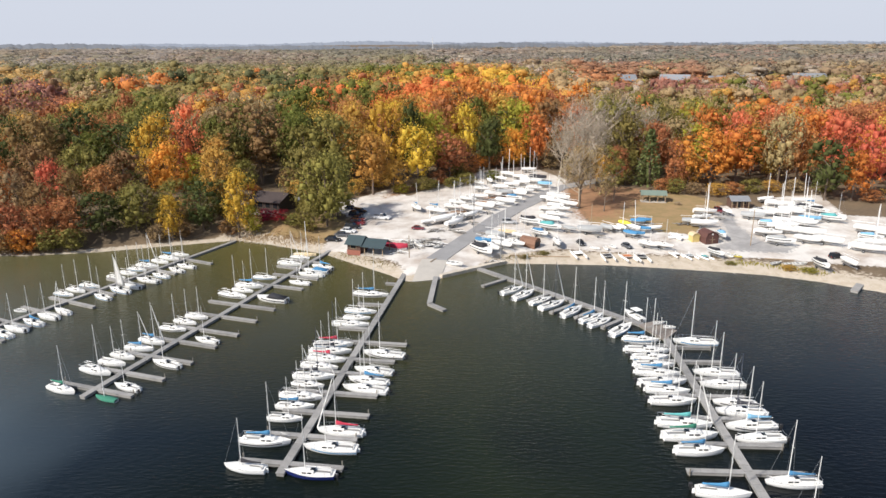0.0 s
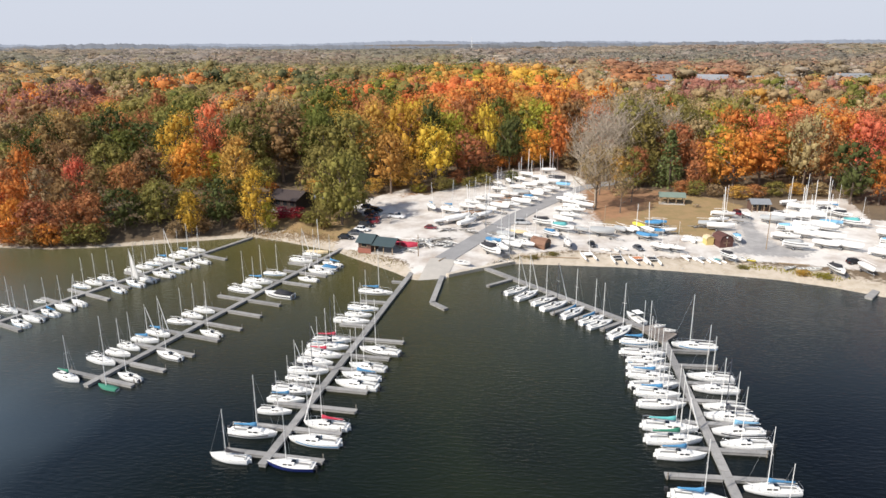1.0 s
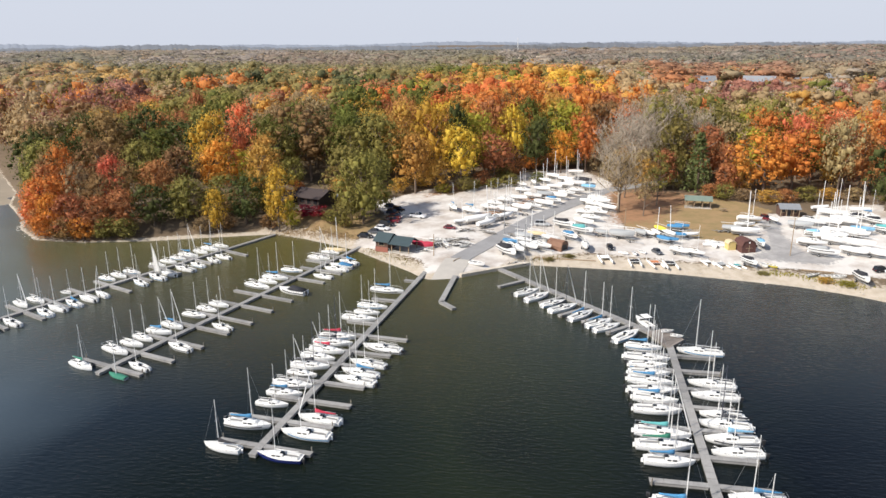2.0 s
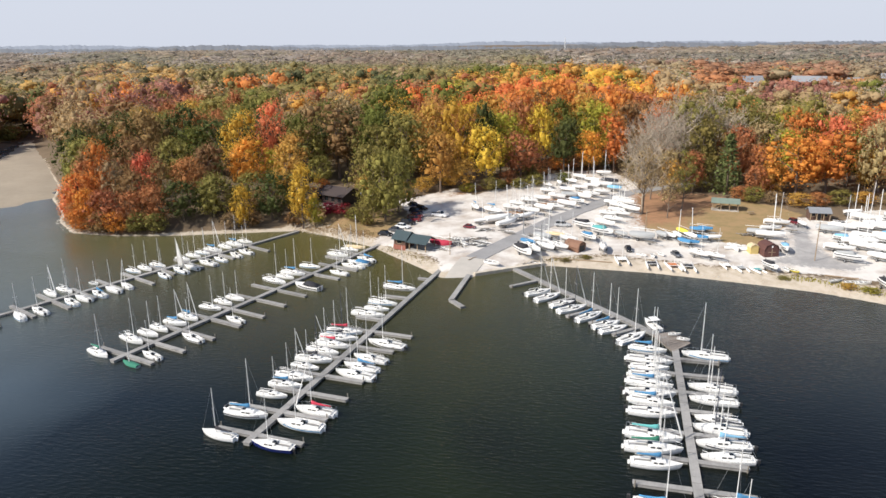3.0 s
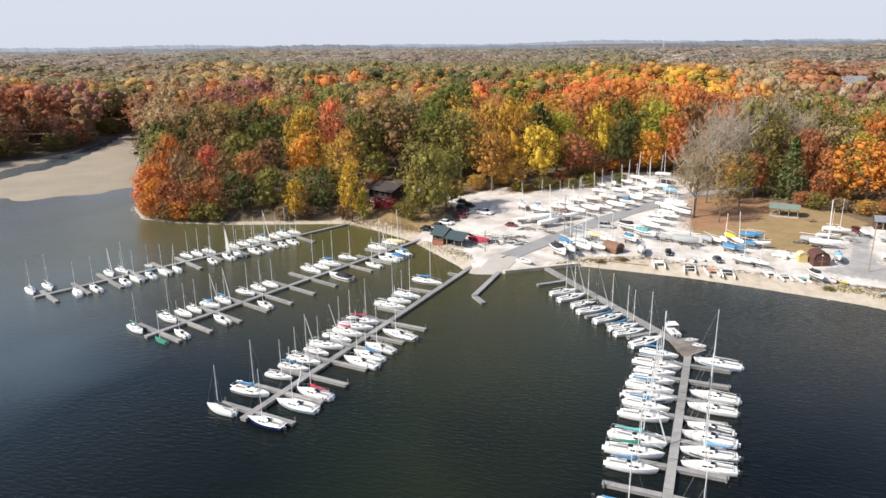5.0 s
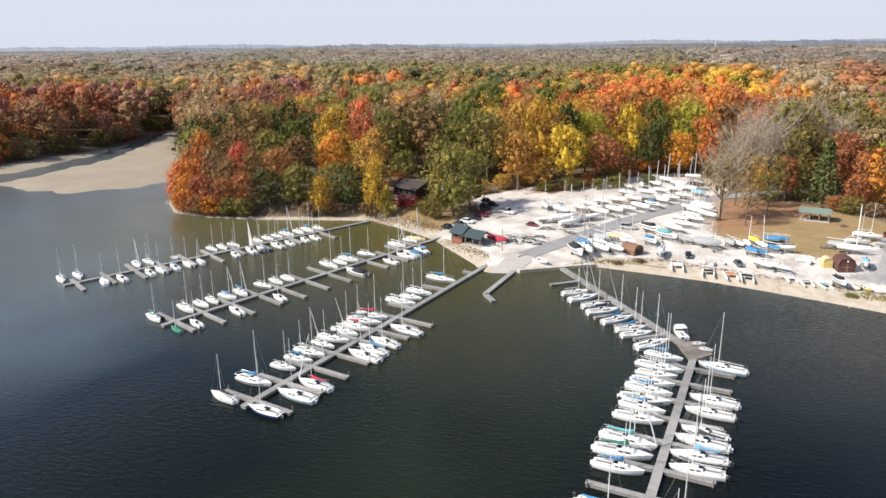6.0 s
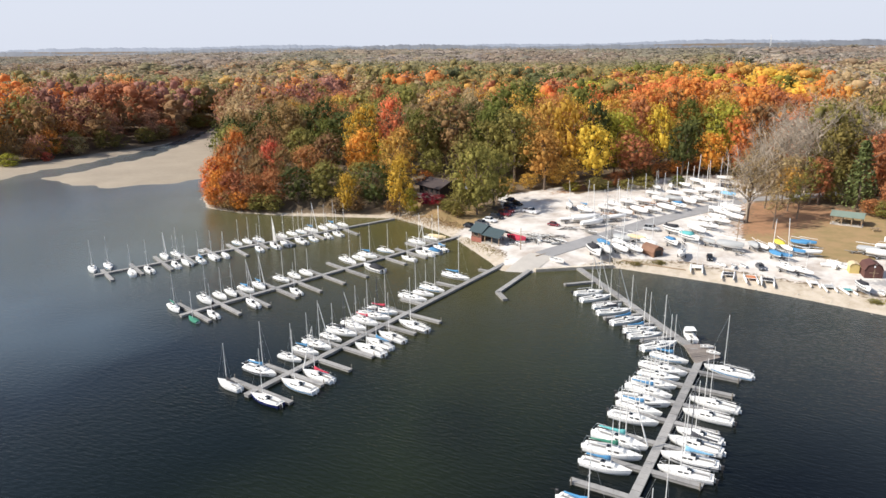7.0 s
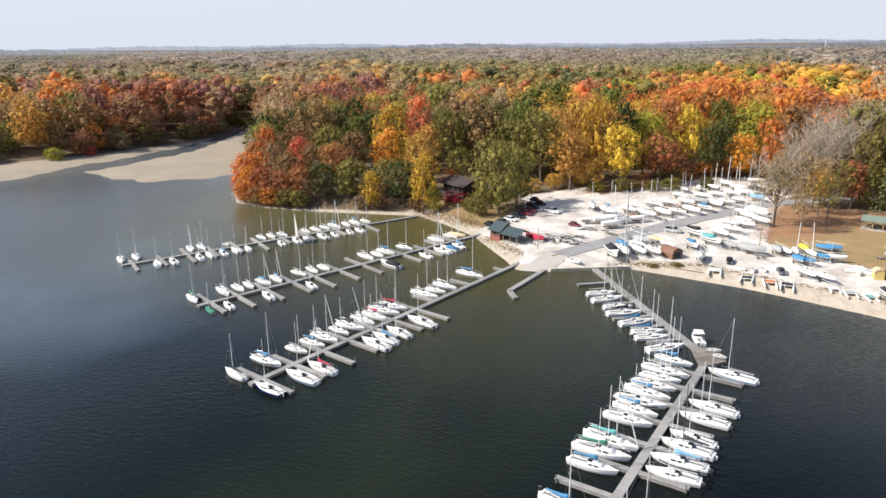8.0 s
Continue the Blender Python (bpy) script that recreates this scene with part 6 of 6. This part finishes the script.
    return tagged(root, colour + " " + words + " parked on pale gravel", "car")


def park(x, y, turn, kind, colour):
    place(car, (kind, colour), pose(x, y, ground_z(x, y), 0, 0, turn) @ Matrix.Diagonal((1 / UNIT, 1 / UNIT, 1 / UNIT, 1)), "parked cars")


park(-26.0, 157.2, -15, "saloon", "black")
park(-24.0, 160.2, -15, "saloon", "grey")
park(-23.0, 163.0, -15, "saloon", "white")
park(-22.4, 166.4, -20, "suv", "black")
park(-21.4, 169.4, -20, "suv", "maroon")
park(-21.6, 172.8, -20, "saloon", "maroon")
park(-22.6, 176.6, -25, "suv", "navy")
park(-21.6, 180.0, -25, "suv", "black")
park(-24.6, 183.4, -28, "saloon", "navy")
park(-15.6, 173.6, -18, "pickup", "white")
park(-5.9, 163.2, -14, "saloon", "maroon")
park(16.9, 168.0, -4, "suv", "silver")
park(31.8, 151.8, -82, "saloon", "black")
park(41.8, 149.4, -70, "saloon", "grey")
park(73.0, 175.8, -70, "suv", "maroon")
park(83.3, 174.8, -60, "suv", "black")
park(84.2, 139.6, 12, "suv", "black")

# ---- boats ashore ----


def ashore(x, y, turn, length, kind, cloth="", wheels=True):
    """A boat laid up in the yard, on a trailer of its own or on the ground."""
    z = ground_z(x, y)
    wobble = math.sin(x * 7.3 + y * 3.1)
    turn, length = turn + 9 * wobble, length * (0.95 + 0.08 * math.sin(x * 3.7 - y * 5.3))
    if kind == "covered" and not cloth and wheels and wobble > -0.2:
        kind = "sail" if wobble > 0.7 else "mast" if wobble > 0.15 else "open"
    if wheels:
        place(trailer, (5.4,), pose(x, y, z, 0, 0, turn) @ Matrix.Diagonal((length / 5.4, 1, 1, 1)), "boat trailers")
        z += 0.98
    maker, values, size = {"sail": (sailboat, (5.6, "white", cloth, False, False, False, None), 5.6), "covered": (covered_boat, (5.4, cloth or "white", False), 5.4),
                           "mast": (covered_boat, (5.4, cloth or "white", True), 5.4), "run": (runabout, (5.6, cloth or "black"), 5.6), "motor": (motorboat, (6.4, cloth or "white"), 6.4),
                           "open": (sailboat, (5.0, "white", "", False, False, False, None), 5.0), "dinghy": (dinghy, (2.8, cloth or "white"), 2.8), "cat": (catamaran, (5.0, cloth or "black", False), 5.0), "catmast": (catamaran, (5.0, cloth or "black", True), 5.0)}[kind]
    k = length / size
    wide, tall = (1.5, 1.5) if cloth == "red" else (1.2, 1.15) if kind == "covered" and cloth else (1, 1)
    if kind == "dinghy":
        z += 0.16 * k
    elif kind == "covered" and not wheels:
        z += 0.26 * k
    ob = place(maker, values, pose(x, y, z, 3.5 * math.sin(x * 5.1 + y), 0, turn) @ Matrix.Diagonal((k, k * wide, k * tall, 1)), "boats ashore")
    if ob["label"].endswith("sailboat with bare aluminium mast"):
        ob["label"] = "white fibreglass sailboat with bare mast, laid up on a trailer"
    return ob


# more boats packed into the gaps of the rows
for k in range(12):
    ashore(78.5 + (k % 6) * 3.9 + (k // 6) * 1.5 + 0.9 * math.sin(k * 3.3), 168.5 - (k // 6) * 8.4 + (k % 6) * 1.3 + 1.1 * math.sin(k * 1.7), -36 + 12 * math.sin(k * 2.3), 5.4, ("covered", "open", "mast", "covered", "run", "sail")[k % 6], ("grey", "", "", "", "black", "blue", "", "", "", "sky", "teal", "")[k % 12])
for row in ((12.4, 156.4, -30, 4.4, "covered", "grey"), (15.4, 157.8, -20, 4.6, "covered", "tan"), (18.6, 155.4, -48, 4.8, "open"), (29.6, 188.0, -40, 5.2, "mast"), (32.6, 191.4, -34, 5.2, "open"), (28.2, 177.4, -38, 5.4, "sail")):
    ashore(*row)
for k in range(12):
    px, py = ((10.2, 158.6), (14.0, 154.6), (25.2, 158.8), (8.4, 167.2), (9.8, 183.2), (22.6, 199.2), (65.8, 165.2), (71.0, 168.4), (12.8, 175.8), (29.0, 164.2), (37.6, 156.2), (88.4, 166.6))[k]
    place(trailer, (5.4,), pose(px, py, ground_z(px, py), 0, 0, -40 + 31 * math.sin(k * 2.2)) @ Matrix.Diagonal((0.85, 0.85, 0.85, 1)), "boat trailers")
# beside the lane, upper rows
for row in ((7.9, 178.0, -36, 6.0, "covered"), (11.6, 180.6, -36, 5.8, "covered"), (14.7, 182.6, -34, 6.0, "covered"), (17.6, 185.4, -36, 6.0, "covered"), (20.4, 188.6, -35, 5.8, "run", "blue"),
            (4.4, 184.0, -34, 5.6, "sail"), (7.3, 187.7, -36, 6.0, "sail"), (10.8, 190.2, -34, 5.6, "mast"), (14.8, 193.2, -36, 5.6, "covered"), (18.2, 194.4, -34, 5.4, "covered", "grey"),
            (21.8, 193.6, -36, 6.2, "covered"), (24.4, 196.6, -34, 6.0, "covered"), (27.4, 199.6, -36, 6.0, "covered"), (17.5, 200.8, -34, 5.6, "mast"), (21.2, 203.6, -36, 5.8, "covered"),
            (24.6, 206.0, -34, 5.8, "mast"), (27.6, 208.6, -34, 5.8, "covered"), (31.2, 203.6, -30, 5.4, "covered", "sky"), (30.2, 211.8, -36, 5.6, "covered", "black")):
    ashore(*row)
for row in ((11.7, 206.2, -60, 4.6, "covered"), (15.2, 208.8, -70, 4.4, "covered"), (21.2, 217.2, -40, 5.2, "mast"), (28.6, 222.6, -20, 5.0, "covered"), (18.6, 211.4, -40, 5.2, "mast"), (24.8, 213.4, -38, 5.4, "mast"), (12.0, 199.2, -36, 5.4, "sail")):
    ashore(*row)
for row in ((-6.6, 179.6, -62, 5.8, "sail", "blue"), (-1.6, 176.4, -48, 5.8, "sail", "blue"), (3.0, 179.8, -46, 5.8, "sail"), (0.6, 168.6, 40, 6.6, "covered"), (4.4, 170.4, 38, 6.6, "covered"), (3.0, 165.4, 40, 6.2, "covered"), (7.6, 172.8, 38, 6.0, "covered"), (-3.4, 166.2, 20, 4.4, "covered")):
    ashore(*row)
# between the lane and the grass
for row in ((31.4, 185.2, -36, 6.0, "sail"), (34.4, 182.0, -36, 5.8, "covered"), (31.6, 177.6, -36, 6.0, "sail"), (29.4, 172.6, -36, 6.4, "sail"), (33.4, 188.6, -36, 5.6, "covered"), (30.6, 180.6, -30, 5.6, "mast"),
            (22.3, 166.4, -42, 6.6, "run", "black"), (27.2, 168.6, -38, 6.2, "covered"), (26.4, 162.0, -36, 6.4, "run", "teal"), (30.8, 160.4, -40, 3.6, "covered", "grey"), (35.2, 159.0, -34, 6.2, "covered", "grey"),
            (23.2, 157.4, -50, 5.8, "run", "blue"), (26.2, 150.6, -80, 5.6, "sail"), (16.4, 150.4, -50, 6.6, "covered"), (8.8, 145.8, -66, 6.2, "run", "black"), (10.4, 148.0, -58, 6.4, "sail", "blue"), (13.4, 149.6, -52, 6.6, "mast"), (9.4, 151.6, -40, 5.0, "covered", "blue"),
            (12.4, 153.6, -45, 5.4, "covered"), (40.0, 160.8, -60, 4.2, "covered", "grey"), (41.6, 160.6, -52, 4.0, "covered"), (43.5, 161.0, -75, 4.8, "mast"), (45.0, 163.6, -68, 4.2, "covered", "yellow"),
            (46.4, 160.8, -72, 5.2, "mast"), (48.6, 165.4, -38, 4.2, "covered", "blue"), (50.4, 166.2, -24, 4.2, "covered", "blue"), (48.4, 159.4, -30, 4.0, "covered", "blue"), (50.8, 159.8, 10, 3.8, "covered"), (44.4, 156.2, -55, 4.4, "covered", "blue"), (46.0, 155.8, -40, 4.2, "covered", "blue"),
            (46.4, 148.6, -60, 5.6, "sail"), (49.4, 147.6, -48, 5.4, "covered"), (59.4, 142.4, -80, 4.8, "run", "black"), (65.2, 153.8, -86, 5.0, "run", "sky"), (64.0, 162.8, -4, 6.4, "mast"), (65.6, 168.2, -4, 6.0, "covered"), (68.2, 173.2, -8, 6.2, "sail"), (61.6, 165.0, -20, 4.0, "covered", "grey")):
    ashore(*row)
# the far end of the yard
for row in ((88.6, 183.4, 8, 5.0, "covered"), (90.2, 178.8, -30, 5.6, "covered"), (97.3, 181.0, -20, 5.6, "mast"), (97.0, 171.4, -70, 5.0, "run", "black"), (86.0, 170.6, -36, 5.8, "mast"), (90.0, 173.0, -36, 5.8, "mast"), (94.4, 175.0, -36, 5.6, "covered"),
            (79.6, 161.6, -36, 6.0, "run", "sky"), (84.4, 163.6, -36, 5.8, "covered"), (88.4, 161.4, -36, 6.0, "mast"), (76.4, 155.0, -36, 6.2, "covered"), (81.6, 156.6, -36, 6.0, "covered"), (85.8, 154.4, -36, 6.0, "covered"), (76.4, 148.6, -38, 6.4, "run", "grey"),
            (82.8, 149.4, -38, 6.0, "covered"), (86.6, 148.0, -38, 5.8, "covered"), (78.0, 133.9, -80, 5.2, "run", "black"), (84.0, 134.4, -84, 4.8, "covered"), (100.0, 155.0, -36, 5.8, "covered"), (97.2, 149.2, -36, 6.0, "run", "sky"),
            (92.4, 142.2, -36, 6.2, "covered"), (95.2, 145.6, -36, 5.8, "mast"), (103, 151, -36, 6.0, "covered"), (99, 139.5, -36, 5.8, "covered"), (73.8, 172.4, -72, 3.4, "covered")):
    ashore(*row)
# light craft on the beach
for row in ((36.2, 143.6, -84, 5.0, "cat", "black"), (40.4, 143.0, -80, 5.0, "cat", "orange"), (43.4, 142.6, -78, 5.0, "cat", "black"), (51.3, 143.8, -76, 4.2, "cat", "white"), (53.9, 142.6, -76, 4.2, "cat", "grey"), (57.0, 142.0, -76, 4.2, "cat", "teal"),
            (30.0, 145.2, -84, 5.2, "catmast", "white"), (34.4, 148.6, -50, 2.8, "dinghy"), (36.8, 148.4, -80, 2.8, "dinghy"), (38.6, 149.4, -60, 2.8, "dinghy"), (62.4, 142.4, -70, 3.2, "dinghy"), (63.8, 142.0, -60, 2.8, "dinghy", "yellow"),
            (2.4, 138.9, -35, 3.8, "dinghy"), (54.4, 155.6, 10, 3.0, "dinghy"), (56.0, 155.2, 60, 3.0, "dinghy"), (55.2, 156.8, -40, 3.0, "dinghy"), (74.6, 136.2, 8, 3.2, "dinghy"), (72.4, 136.4, 8, 3.0, "dinghy", "tan"), (70.2, 137.2, 10, 2.8, "dinghy", "grey")):
    ashore(*row, wheels=False) if len(row) == 6 else ashore(*row, "", False)
for px, py, turn in ((-11.3, 149.8, -28), (-9.6, 148.8, -34)):
    ashore(px, py, turn, 4.6, "covered", "red", False)
for px, py in ((54.2, 154.8), (55.2, 154.2), (56.2, 154.6), (55.0, 155.8)):
    ashore(px, py, px * 70, 3.0, "covered", "white", False)
for k in range(8):
    ashore(-7.4 + (k % 4) * 2.1, 153.2 - (k // 4) * 2.6 - (k % 4) * 0.5, -20 + 47 * math.sin(k * 2.1), 2.8, "dinghy", ("grey", "white", "black", "grey")[k % 4], False)


def spar_pile(x, y, turn, count):
    """Old masts, booms and boards thrown down across one another."""
    rng = random.Random(round(x * 10 + y))
    root = thing("spar_pile", x, y, ground_z(x, y), turn, "untidy heap of old grey spars and boards on gravel", "spars", "heaps of spars")
    for k in range(count):
        q, long = radians(rng.gauss(0, 38)), rng.uniform(1.6, 4.6)
        px, py, z = rng.uniform(-1.4, 1.4), rng.uniform(-0.9, 0.9), 0.06 + 0.035 * k * rng.random()
        d = Vector((math.cos(q), math.sin(q), 0)) * long / 2
        bm = bmesh.new()
        rod(bm, Vector((px, py, z)) - d, Vector((px, py, z + rng.uniform(0, 0.22))) + d, 0.05 + 0.03 * rng.random(), None, 5)
        part("spar", bm, rng.choice((alloy, pile_wood, dock_wood, black)), root)


for row in ((-8.6, 150.8, 20, 18), (-6.0, 149.6, -30, 18), (-4.4, 152.6, -12, 20), (-1.6, 151.6, -18, 16), (-7.2, 153.6, 8, 16), (-2.0, 154.6, -6, 14), (-9.8, 146.4, -14, 12), (3.4, 160.8, -22, 14), (-1.8, 161.6, 12, 14), (60.0, 165.6, 6, 10), (10.8, 142.4, -30, 8), (18.0, 153.8, 20, 12), (9.4, 185.2, -36, 12), (15.2, 189.4, -36, 12), (20.6, 196.6, -30, 12), (24.6, 202.0, -36, 12), (5.8, 176.0, -10, 10), (84.0, 160.6, -30, 10), (93.0, 166.0, -30, 10)):
    spar_pile(*row)

# ---- edges, posts and loose things ----


wall_stone = material("pale_sandy_concrete", (0.52, 0.46, 0.37), 0.9, 0, 0.2, 0.8, 0.02, 0.15, 0.1)


def seawall(points, label):
    root = thing("seawall", 0, 0, 0, 0, label, "seawall", kind="structure")
    for (ax, ay), (bx, by) in zip(points, points[1:]):
        n = max(1, round(math.hypot(bx - ax, by - ay) / 2.0))
        for k in range(n):
            p, q = Vector((ax, ay, 0)).lerp(Vector((bx, by, 0)), k / n), Vector((ax, ay, 0)).lerp(Vector((bx, by, 0)), (k + 1) / n)
            bm = bmesh.new()
            box(bm, 0.01, (q - p).length - 0.01, -0.5, 0.42, -1.0, 0.72 + 0.03 * math.sin(k * 3), 0.05, Matrix.Translation(p) @ pose(0, 0, 0, 0, 0, math.degrees(math.atan2(q.y - p.y, q.x - p.x))))
            part("wall_block", bm, wall_stone, root)


seawall([(-0.6, 132.9), (8.2, 138.9), (13.5, 142.4)], "pale concrete block wall beside the launching ramp")


def rocks(name, line, count, spread, size, mat, label, seed):
    """Broken stone strewn along a line."""
    rng = np.random.default_rng(seed)
    bm = bmesh.new()
    bmesh.ops.create_icosphere(bm, subdivisions=1, radius=1)
    ball, tris = np.array([v.co[:] for v in bm.verts]), np.array([[v.index for v in f.verts] for f in bm.faces])
    bm.free()
    f = rng.uniform(0, len(line) - 1.001, count)
    i = f.astype(int)
    at = np.array(line)[i] + (np.array(line)[i + 1] - np.array(line)[i]) * (f - i)[:, None] + rng.normal(0, spread, (count, 2))
    z = np.maximum(-0.05, heights(at[:, 0], at[:, 1])) + 0.03
    r = size * rng.uniform(0.4, 1.2, (count, 1, 1)) * rng.uniform(0.75, 1.2, (count, len(ball), 1))
    v = ball[None] * r * np.array((1, 1, 0.6)) + np.stack([at[:, 0], at[:, 1], z], -1)[:, None]
    faces = tris[None] + len(ball) * np.arange(count)[:, None, None]
    return tagged(sheet(name, v.reshape(-1, 3), faces.reshape(-1, 3), mat), label, "stones", kind="stuff")


stone = material("pale_stone", (0.5, 0.46, 0.4), 0.9, 0, 0.25, 1.5, 0.02, 0.15)
rocks("shore_stones", [(-108, 151.4), (-95, 150.4), (-80, 153), (-68, 157), (-52, 162), (-41, 158.6), (-27, 150.8), (-20, 144), (-11, 136)], 620, 0.55, 0.15, stone, "pale broken stone along the shoreline", 3)
rocks("point_stones", [(-127, 171), (-119, 160), (-108, 151.2)], 70, 0.5, 0.25, stone, "pale broken stone round the wooded point", 4)
rocks("beach_stones", [(14, 143.4), (36, 142), (56, 137.4), (75, 130.4), (86, 122.4)], 110, 0.9, 0.16, stone, "scattered stones on the sandy beach", 5)


def pole(x, y, high, label, arm=False):
    root = thing("yard_pole", x, y, ground_z(x, y), 0, label, "pole", "yard poles")
    bm = bmesh.new()
    rod(bm, (0, 0, -0.3), (0, 0, high), 0.11, 0.08, 8)
    part("post", bm, post_wood if not arm else galv, root)
    if arm:
        bm = bmesh.new()
        rod(bm, (0, 0, high - 0.2), (1.0, -0.4, high + 0.05), 0.04, 0.035, 6)
        bracket = part("arm", bm, galv, root)
        bm = bmesh.new()
        box(bm, 0.85, 1.4, -0.6, -0.3, high, high + 0.14, 0.03)
        part("lamp_head", bm, deck_white, bracket)


pole(12.6, 143.4, 8.5, "grey steel yard light on a tall pole", True)
pole(36.3, 162.2, 6.5, "thin wooden pole at the edge of the grass")
pole(69.8, 149.0, 8.5, "tall wooden utility pole beside the track")
pole(-7.4, 143.0, 5.0, "short wooden post by the launching ramp")
pole(7.6, 160.8, 9.5, "grey steel yard light beside the lane", True)


def log(x, y, turn, length, r, label):
    root = thing("beach_log", x, y, ground_z(x, y) + r * 0.8, turn, label, "log", "logs on the beach")
    bm = bmesh.new()
    rod(bm, (-length / 2, 0, 0), (length / 2, 0.1, 0.02), r, r * 0.75, 8)
    part("trunk_log", bm, post_wood, root)


log(24.0, 144.6, -6, 8.0, 0.14, "long pale timber lying on the sand")
log(17.4, 145.2, -12, 5.0, 0.16, "pale timber edging by the storage barn")
log(72.0, 139.6, -14, 6.0, 0.15, "pale timber edging along the track")
log(-2.0, 141.0, 60, 3.0, 0.12, "weathered timber beside the ramp")
for row in ((-44.6, 168.6, 3.4, 5.6, "crimson"), (-40.7, 167.6, 3.2, 5.2, "crimson"), (-37, 166, 3.6, 4.2, "olive"), (-33, 165.5, 3.0, 3.8, "brown"), (-53, 164.2, 4.5, 4.5, "brown"), (-68.5, 159.6, 4.5, 5.0, "tan"), (-63, 161.6, 5, 4.5, "brown"),
            (8, 208, 4, 6, "khaki"), (3, 205, 3.5, 5, "khaki"), (-3, 203, 3.5, 5, "olive"), (-12, 199.5, 3.2, 5, "lime"), (16.5, 213.5, 3.5, 5, "green"), (71.5, 134.6, 1.1, 3.0, "gold"), (75, 132.8, 1.2, 3.2, "lime"), (61, 138.4, 0.8, 2.4, "khaki"), (18, 144.4, 0.8, 2.4, "khaki"), (22.5, 146.4, 0.7, 2.6, "khaki")):
    bush = tree(*row, "low", "bush")
    tagged(bush, WORDS[row[4]] + " rounded bush beside the yard", "bush", "bushes")


def weeds(name, line, count, spread, tall, colour, label, seed):
    """Tufts of dry blades strewn along a line."""
    rng = np.random.default_rng(seed)
    f = rng.uniform(0, len(line) - 1.001, count)
    i = f.astype(int)
    at = np.array(line)[i] + (np.array(line)[i + 1] - np.array(line)[i]) * (f - i)[:, None] + rng.normal(0, spread, (count, 2))
    z = np.maximum(0, heights(at[:, 0], at[:, 1]))
    q, h = rng.uniform(0, 6.28, count), tall * rng.uniform(0.5, 1.3, count)
    w, lean = 0.1, rng.normal(0, 0.25, (count, 2))
    c, s = np.cos(q) * w, np.sin(q) * w
    v = np.stack([np.stack([at[:, 0] - c, at[:, 1] - s, z - 0.03], -1), np.stack([at[:, 0] + c, at[:, 1] + s, z - 0.03], -1),
                  np.stack([at[:, 0] + c * 0.3 + lean[:, 0] * h, at[:, 1] + s * 0.3 + lean[:, 1] * h, z + h], -1), np.stack([at[:, 0] - c * 0.3 + lean[:, 0] * h, at[:, 1] - s * 0.3 + lean[:, 1] * h, z + h], -1)], 1)
    return tagged(sheet(name, v.reshape(-1, 3), np.arange(4 * count).reshape(-1, 4), leaf_mat[colour]), label, "weeds", kind="stuff")


weeds("shore_weeds", [(13, 144.2), (18, 145), (23, 146.2)], 260, 0.7, 0.26, "khaki", "dry yellow-green weeds at the edge of the beach", 21)
weeds("bank_weeds", [(-24, 149), (-18, 144.6), (-11, 138.8)], 260, 0.8, 0.26, "khaki", "dry olive weeds on the bank below the shelter", 22)
weeds("beach_weeds", [(62, 139.0), (66, 138.2), (72, 135.2), (78, 131.6)], 420, 0.7, 0.3, "lime", "dry yellow-green weeds along the sandy shore", 23)
weeds("lawn_weeds", [(-50, 163.5), (-40, 161.5), (-30, 157)], 1500, 1.6, 0.3, "tan", "dry tan grass tufts on the bank", 24)

# the plan above is drawn in units of UNIT metres
for ob in list(scene.objects):
    if ob.parent is None and ob.type in ("MESH", "EMPTY"):
        ob.matrix_basis = Matrix.Diagonal((UNIT, UNIT, UNIT, 1)) @ ob.matrix_basis
